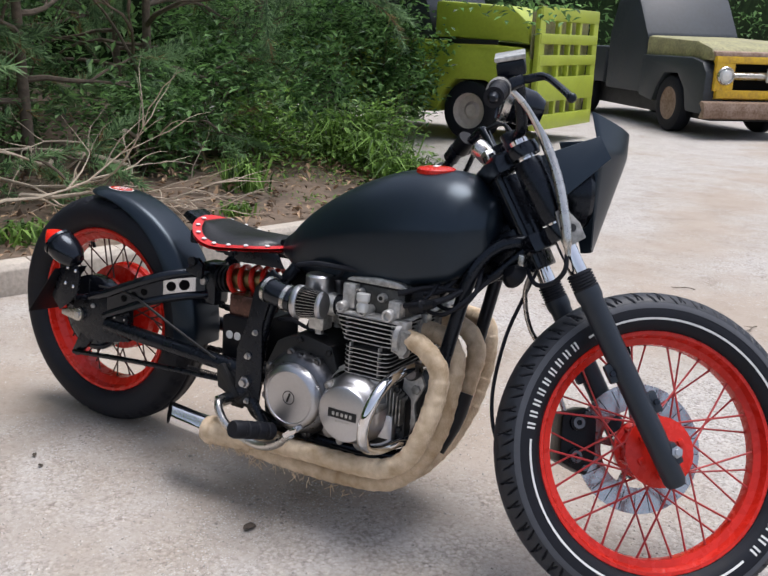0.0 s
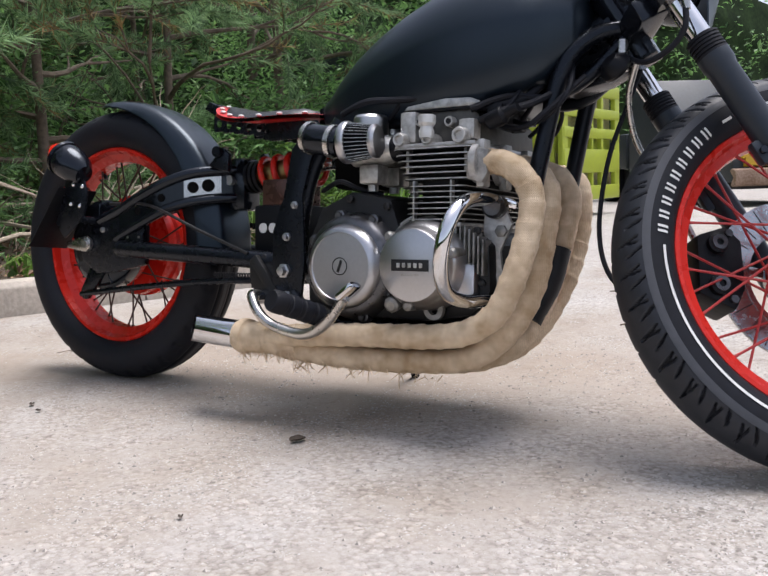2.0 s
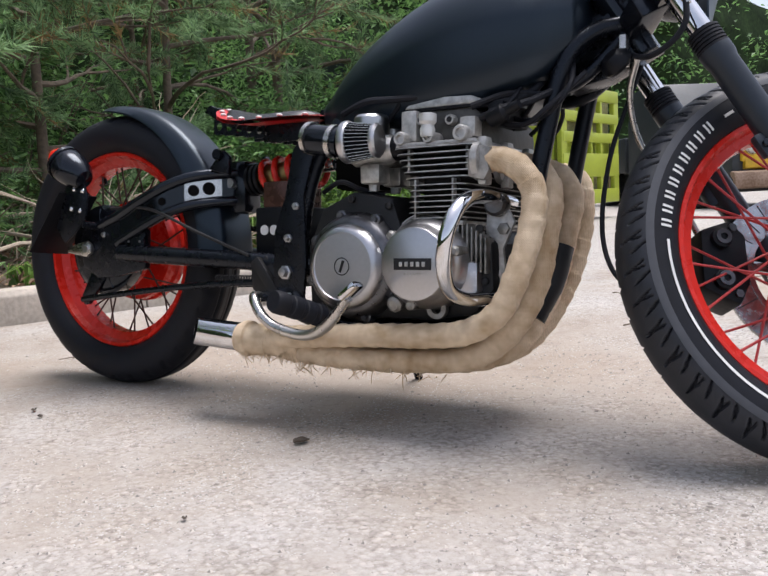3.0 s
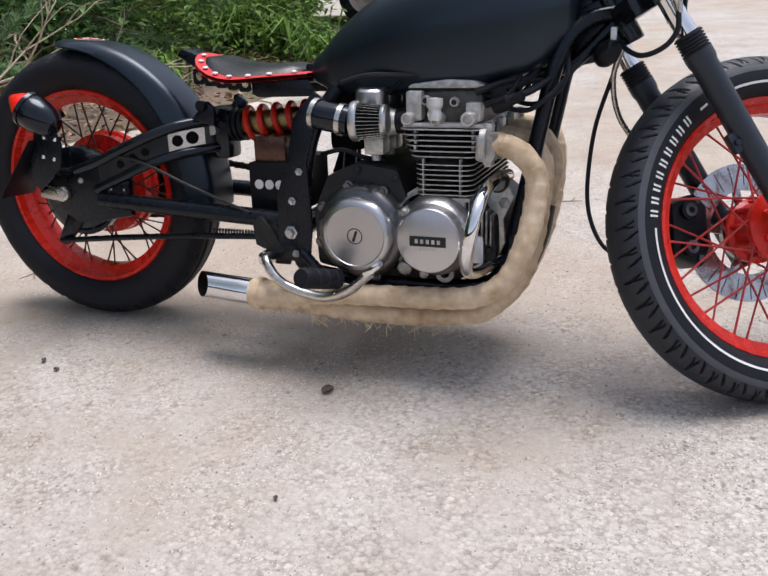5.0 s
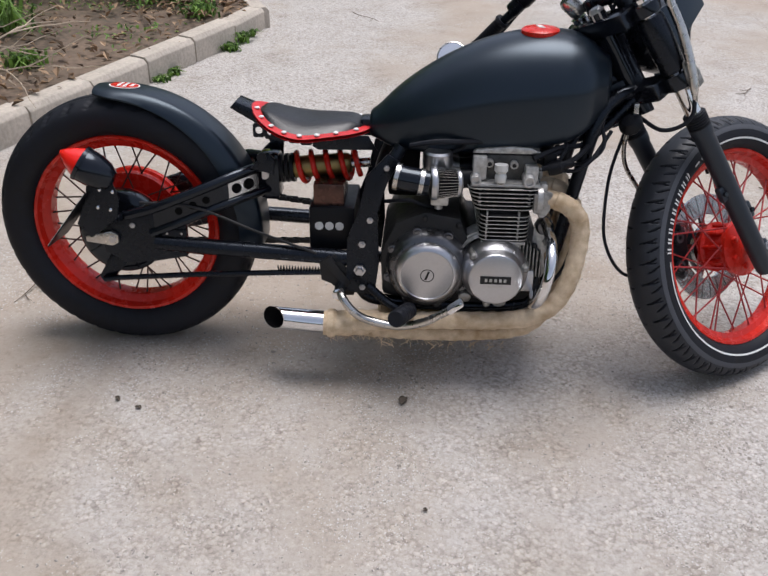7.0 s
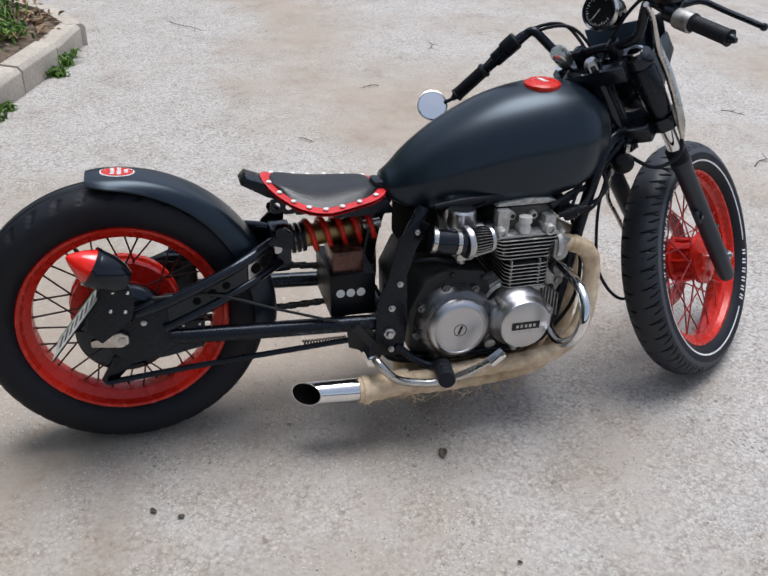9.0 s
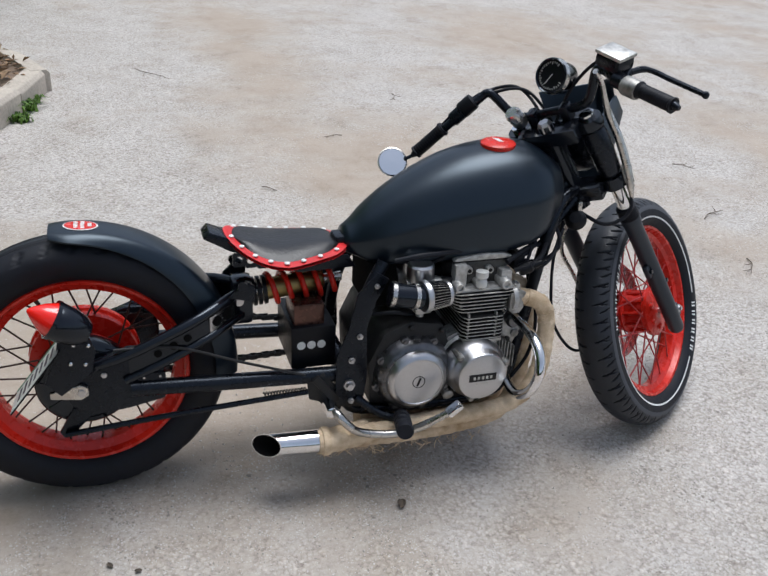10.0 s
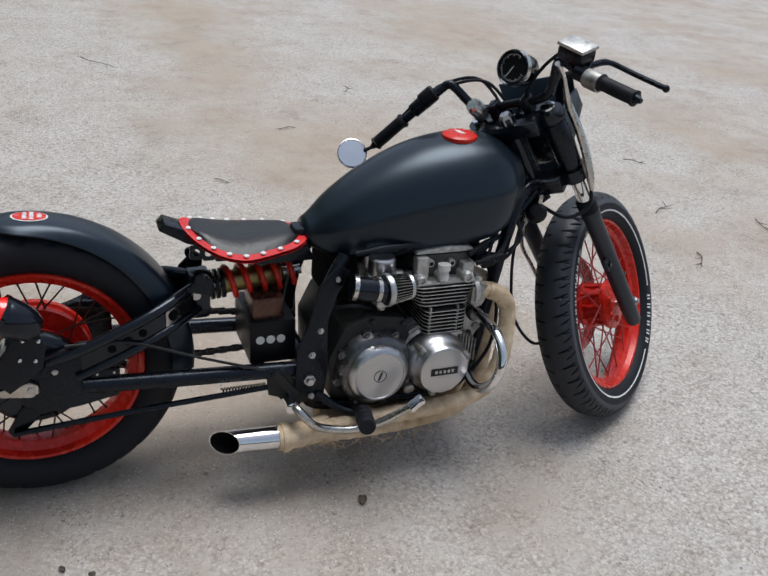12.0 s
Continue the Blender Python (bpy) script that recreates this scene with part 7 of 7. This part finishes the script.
# twin tree trunks
for x, y in ((-4.25, 5.75), (-4.02, 5.90)):
    t = tagged(new("tree"), "slim grey tree trunk with leafy crown", "tree", group="slim trees")
    t.location = (x, y, 0.2)
    tr, tips = Geo(), []
    tr.tube(curve_through([(0, 0, 0), (0.02, 0, 0.8), (-0.02, 0.03, 1.8), (0.05, 0, 3.2)], 5), [0.075 - 0.003 * i for i in range(16)], 12, False)
    part("trunk", tr, M_BARK, t)
    g = Geo()
    for k in range(7):
        a = k * 2.4
        limb(g, Vector((0.02, 0, 1.5 + 0.25 * k)), Vector((math.cos(a), math.sin(a), 0.4)), 1.9, 0.03, 2, tips, 0.2, 3)
    part("limb", g, M_BARK, t)
    lv = Geo()
    for p, d in tips:
        for k in range(22):
            leaf_geo(lv, p + Vector((random.gauss(0, 0.18), random.gauss(0, 0.18), random.gauss(0, 0.12))), 0.10, (random.uniform(-1, 1), random.uniform(-1, 1), -0.3), (0, 0, 1))
    part("crown", lv, M_LEAF, t)

# far woods: bumpy backing, depth shade put into its dark colour, leaves before it
random.seed(81)


def woods_edge(a):
    """Distance of the woods' edge, by the angle in degrees round the yard's middle."""
    return float(np.interp(a, [40, 60, 84, 92, 100, 118, 130, 150, 180, 225, 300, 400], [18, 34, 34, 30, 22, 17, 12.5, 9.0, 8.0, 8.0, 11, 18]))


# the stretch behind the camera is unseen, added to darken reflections
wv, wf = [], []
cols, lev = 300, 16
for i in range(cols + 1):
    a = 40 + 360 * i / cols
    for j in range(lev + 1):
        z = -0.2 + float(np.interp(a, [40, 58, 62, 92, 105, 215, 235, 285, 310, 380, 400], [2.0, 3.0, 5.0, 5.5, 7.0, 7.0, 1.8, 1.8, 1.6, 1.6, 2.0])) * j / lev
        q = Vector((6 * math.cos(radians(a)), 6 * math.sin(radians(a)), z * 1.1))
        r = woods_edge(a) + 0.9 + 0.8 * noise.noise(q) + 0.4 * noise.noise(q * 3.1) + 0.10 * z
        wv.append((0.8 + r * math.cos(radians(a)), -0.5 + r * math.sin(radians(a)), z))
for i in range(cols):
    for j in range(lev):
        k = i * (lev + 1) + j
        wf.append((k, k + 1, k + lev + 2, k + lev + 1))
tagged(part("woods_mass", Geo().add(wv, wf), M_WOODS), "dark backing mass, the woods' depth shade put into its colour", "woods", kind="structure")
far = Geo()
for k in range(38000):
    a = random.uniform(62, 222)
    r = woods_edge(a) + random.uniform(-0.7, 1.0)
    p = Vector((0.8 + r * math.cos(radians(a)), -0.5 + r * math.sin(radians(a)), float(np.interp(a, [62, 92, 105], [4.8, 5.2, 6.5])) * random.random() ** 1.3))
    if noise.noise(p * 0.8) < random.uniform(-0.45, 0.25):
        continue
    leaf_geo(far, p, random.uniform(0.10, 0.26), (random.uniform(-1, 1), random.uniform(-1, 1), random.uniform(-0.8, 0.3)), (random.uniform(-0.5, 0.5), random.uniform(-0.5, 0.5), 1), 0.12)
tagged(part("far_woods", far, M_LEAF), "dense dark green woods round the yard", "woods", kind="stuff")

# ---- parked vehicles ----
def road_wheel(parent, x, y, r, w, mat_rim):
    m = Matrix.Translation((x, y, r)) @ ABOUT_Y
    ty = Geo().lathe([(r * 0.58, -w / 2), (r * 0.80, -w / 2 - 0.01), (r * 0.95, -w / 2 + 0.01), (r, -w / 2 + 0.04), (r, w / 2 - 0.04), (r * 0.95, w / 2 - 0.01), (r * 0.8, w / 2 + 0.01), (r * 0.58, w / 2)], 40, m, closed=True)
    tyre = part("wheel", ty, M_RUBBER, parent, "dusty black tyre")
    rim = Geo().lathe([(0, -w * 0.2), (r * 0.2, -w * 0.25), (r * 0.3, -w * 0.1), (r * 0.5, -w * 0.15), (r * 0.58, -w / 2), (r * 0.6, -w / 2), (r * 0.6, w / 2), (r * 0.3, w * 0.3), (0, w * 0.3)], 32, m)
    rim.lathe([(0, w * 0.2), (r * 0.2, w * 0.25), (r * 0.3, w * 0.1), (r * 0.5, w * 0.15), (r * 0.58, w / 2)], 32, m)
    part("rim", rim, mat_rim, tyre)


# lime vehicle: its nose lies along local x (-1.6 to 0) facing -y, its body runs back along +y
lime = tagged(new("utility_vehicle"), "lime green utility truck with a slotted front panel", "vehicle")
lime.matrix_world = Matrix.Translation((-1.15, 8.62, 0)) @ Matrix.Rotation(math.atan2(0.995, 0.10), 4, "Z")
NOSE = Matrix(((0, 1, 0, 0), (1, 0, 0, 0), (0, 0, 1, 0), (0, 0, 0, 1)))  # profile x runs backward along local y


def arch(x):
    """Wheel arch points in a side profile, from front to back."""
    return [(x - 0.42, 0.30), (x - 0.36, 0.52), (x - 0.20, 0.68), (x + 0.20, 0.68), (x + 0.36, 0.52), (x + 0.42, 0.30)]


side = [(0.05, 0.24), *arch(0.74), *arch(2.85), (3.5, 0.32), (3.56, 0.50), (3.56, 1.02), (3.45, 1.08), (1.3, 1.10), (0.14, 1.04), (0.02, 0.92)]
part("body", Geo(NOSE).prism(side, -1.58, -0.02, 0.04), M_LIME, lime)
part("hood", Geo(NOSE).prism([(0.06, 1.06), (0.10, 1.30), (0.30, 1.46), (1.25, 1.52), (1.25, 1.13), (0.20, 1.09)], -1.54, -0.05, 0.05), M_LIME, lime)
part("cab", Geo(NOSE).prism([(1.25, 1.10), (1.55, 1.95), (1.75, 2.05), (3.3, 2.05), (3.5, 1.10)], -1.50, -0.08, 0.05), M_TRUCK, lime, "dark glazed cab")
part("hood_gap", Geo(NOSE).box((0.72, -1.592, 1.085), (0.62, 0.012, 0.05), 0.004), M_CASE, lime, "long dark slot")
for z0, z1 in ((0.48, 0.74), (0.18, 0.34), (0.86, 0.97), (1.08, 1.19), (1.32, 1.46)):
    part("front_bar", Geo().box((-0.80, -0.05, (z0 + z1) / 2), (1.56, 0.07, z1 - z0), 0.015), M_LIME, lime, "bright lime front bar")
for x, w in ((-0.07, 0.14), (-0.52, 0.06), (-0.80, 0.05), (-1.08, 0.06), (-1.53, 0.14)):
    part("front_post", Geo().box((x, -0.045, 0.81), (w, 0.06, 1.24), 0.015), M_LIME, lime)
# olive instead of lime puts the shade behind the bars into the colour
part("front_void", Geo().box((-0.80, 0.04, 0.85), (1.50, 0.02, 1.15), 0.004), M_OLIVE, lime, "olive panel, shade behind the bars put into its colour")
for y in (0.74, 2.85):
    for x in (-1.46, -0.14):
        m = Matrix.Translation((x, y, 0.34)) @ pose(0, 0, 0, 0, 90)
        r, w = 0.34, 0.22
        tyre = part("wheel", Geo().lathe([(r * 0.58, -w / 2), (r * 0.80, -w / 2 - 0.01), (r * 0.95, -w / 2 + 0.01), (r, -w / 2 + 0.04), (r, w / 2 - 0.04), (r * 0.95, w / 2 - 0.01), (r * 0.8, w / 2 + 0.01), (r * 0.58, w / 2)], 40, m, closed=True), M_RUBBER, lime, "dusty black tyre")
        part("rim", Geo().lathe([(0, -w * 0.2), (r * 0.2, -w * 0.25), (r * 0.3, -w * 0.1), (r * 0.5, -w * 0.15), (r * 0.58, -w / 2), (r * 0.6, -w / 2), (r * 0.6, w / 2), (r * 0.3, w * 0.3), (0, w * 0.3)], 32, m), M_PALEBOX, tyre)

# old truck: same local axes
truck = tagged(new("pickup_truck"), "old dark pickup truck with chipped yellow grille surround", "truck")
truck.matrix_world = Matrix.Translation((0.06, 9.45, 0)) @ Matrix.Rotation(math.atan2(-0.78, 0.62), 4, "Z")
TW = 1.52
FEND = [(-1.8, 0.42), (-1.8, 0.98), (-0.40, 0.98), (-0.12, 0.93), (0.0, 0.80), (0.0, 0.30), (-0.42, 0.30), (-0.52, 0.58), (-0.72, 0.76), (-1.08, 0.76), (-1.26, 0.58), (-1.36, 0.36)]
part("fender", Geo().prism(FEND, 0.0, 0.30, 0.05), M_TRUCK, truck, "faded dark front fender")
part("fender", Geo().prism(FEND, TW - 0.30, TW, 0.05), M_TRUCK, truck, "faded dark front fender")
part("hood", Geo().prism([(-1.8, 0.92), (-1.8, 1.24), (-0.4, 1.18), (-0.06, 1.10), (0.02, 1.02), (0.0, 0.94)], 0.06, TW - 0.12, 0.06), M_OLIVE, truck, "mossy faded hood")
part("cab", Geo().prism([(-3.1, 0.45), (-3.1, 1.25), (-2.9, 1.75), (-2.2, 1.78), (-1.8, 1.24), (-1.8, 0.45)], 0.06, TW - 0.06, 0.05), M_TRUCK, truck)
part("cargo_bed", Geo().box((-4.0, TW / 2, 0.80), (1.7, TW * 0.95, 0.55), 0.04), M_TRUCK, truck)
# chassis block, enlarged in near-black to put in the shade under the truck
part("chassis", Geo().box((-2.2, TW / 2, 0.36), (4.2, 1.15, 0.30), 0.02), M_CASE, truck)
grl = Geo()
grl.prism([(0.06, 0.92), (0.05, 1.00), (-0.02, 1.02), (-0.02, 0.91)], 0.10, TW - 0.10, 0.01)
grl.prism([(0.06, 0.50), (0.06, 0.60), (-0.02, 0.60), (-0.02, 0.48)], 0.14, TW - 0.14, 0.01)
for y in (0.23, TW - 0.23):
    grl.box((0.02, y, 0.76), (0.07, 0.26, 0.36), 0.03)
part("grille_surround", grl, M_YELLOW, truck, "chipped yellow grille surround")
part("hood_lip", Geo().prism([(0.05, 1.00), (0.03, 1.05), (-0.10, 1.08), (-0.10, 1.00)], 0.08, TW - 0.08, 0.015), M_RUST, truck, "rusty hood lip")
part("grille_back", Geo().box((-0.06, TW / 2, 0.76), (0.04, 0.85, 0.34), 0.01), M_SOOT_OPENING, truck)
part("grille_bar", Geo().prism([(0.02, 0.72), (0.05, 0.75), (0.05, 0.79), (0.02, 0.82), (-0.02, 0.78)], 0.34, TW - 0.34, 0.01), M_OLDCHROME, truck, "dull chrome grille bar")
part("grille_emblem", Geo().box((0.06, TW / 2 + 0.06, 0.785), (0.03, 0.08, 0.17), 0.01), M_SILVER, truck)
for y in (0.23, TW - 0.23):
    hl_ = part("headlight", Geo().lathe([(0.085, 0), (0.112, 0.0), (0.112, 0.03), (0.10, 0.045), (0.085, 0.03)], 32, spin_to((0.05, y, 0.77), (1, 0, 0)), closed=True), M_OLDCHROME, truck, "round headlight with chrome ring")
    part("lens", Geo().lathe([(0.09, 0.02), (0.06, 0.050), (0.0, 0.060)], 28, spin_to((0.05, y, 0.77), (1, 0, 0))), M_GLASS, hl_)
bmp = Geo().prism([(0.10, 0.25), (0.17, 0.27), (0.18, 0.36), (0.16, 0.45), (0.08, 0.47), (0.04, 0.44), (0.12, 0.36), (0.06, 0.27)], -0.06, TW + 0.06, 0.012)
bump_ob = part("bumper", bmp, M_RUST, truck, "rusted and dented steel front bumper")
for y in (0.35, TW - 0.35):
    part("bumper_bracket", Geo().box((0.02, y, 0.38), (0.14, 0.06, 0.08), 0.01), M_RUST, bump_ob)
pl2 = part("number_plate", Geo().box((0.188, TW * 0.62, 0.40), (0.008, 0.26, 0.19), 0.003), M_PLATE, truck, "pale registration plate")
pbar = Geo()
for k in range(5):
    pbar.box((0.193, TW * 0.62 - 0.08 + 0.04 * k, 0.40), (0.002, 0.022, 0.06), 0)
pieces("plate_bar", pbar, M_GREYBAND, pl2)
for x in (-0.90, -3.9):
    for y in (0.12, TW - 0.12):
        road_wheel(truck, x, y, 0.37, 0.20, M_RUST)

# pale trailer further off
trailer = tagged(new("trailer"), "pale box trailer parked behind the truck", "trailer")
trailer.matrix_world = Matrix.Translation((2.6, 13.5, 0)) @ Matrix.Rotation(math.atan2(-0.92, 0.38), 4, "Z")
part("body", Geo().box((-2.0, 1.0, 1.35), (3.6, 2.0, 1.7), 0.05), M_PALEBOX, trailer)
part("frame_beam", Geo().box((-1.9, 1.0, 0.42), (4.0, 1.2, 0.12), 0.02), M_CASE, trailer)
for x in (-1.6, -2.5):
    for y in (0.1, 1.9):
        road_wheel(trailer, x, y, 0.33, 0.2, M_PALEBOX)
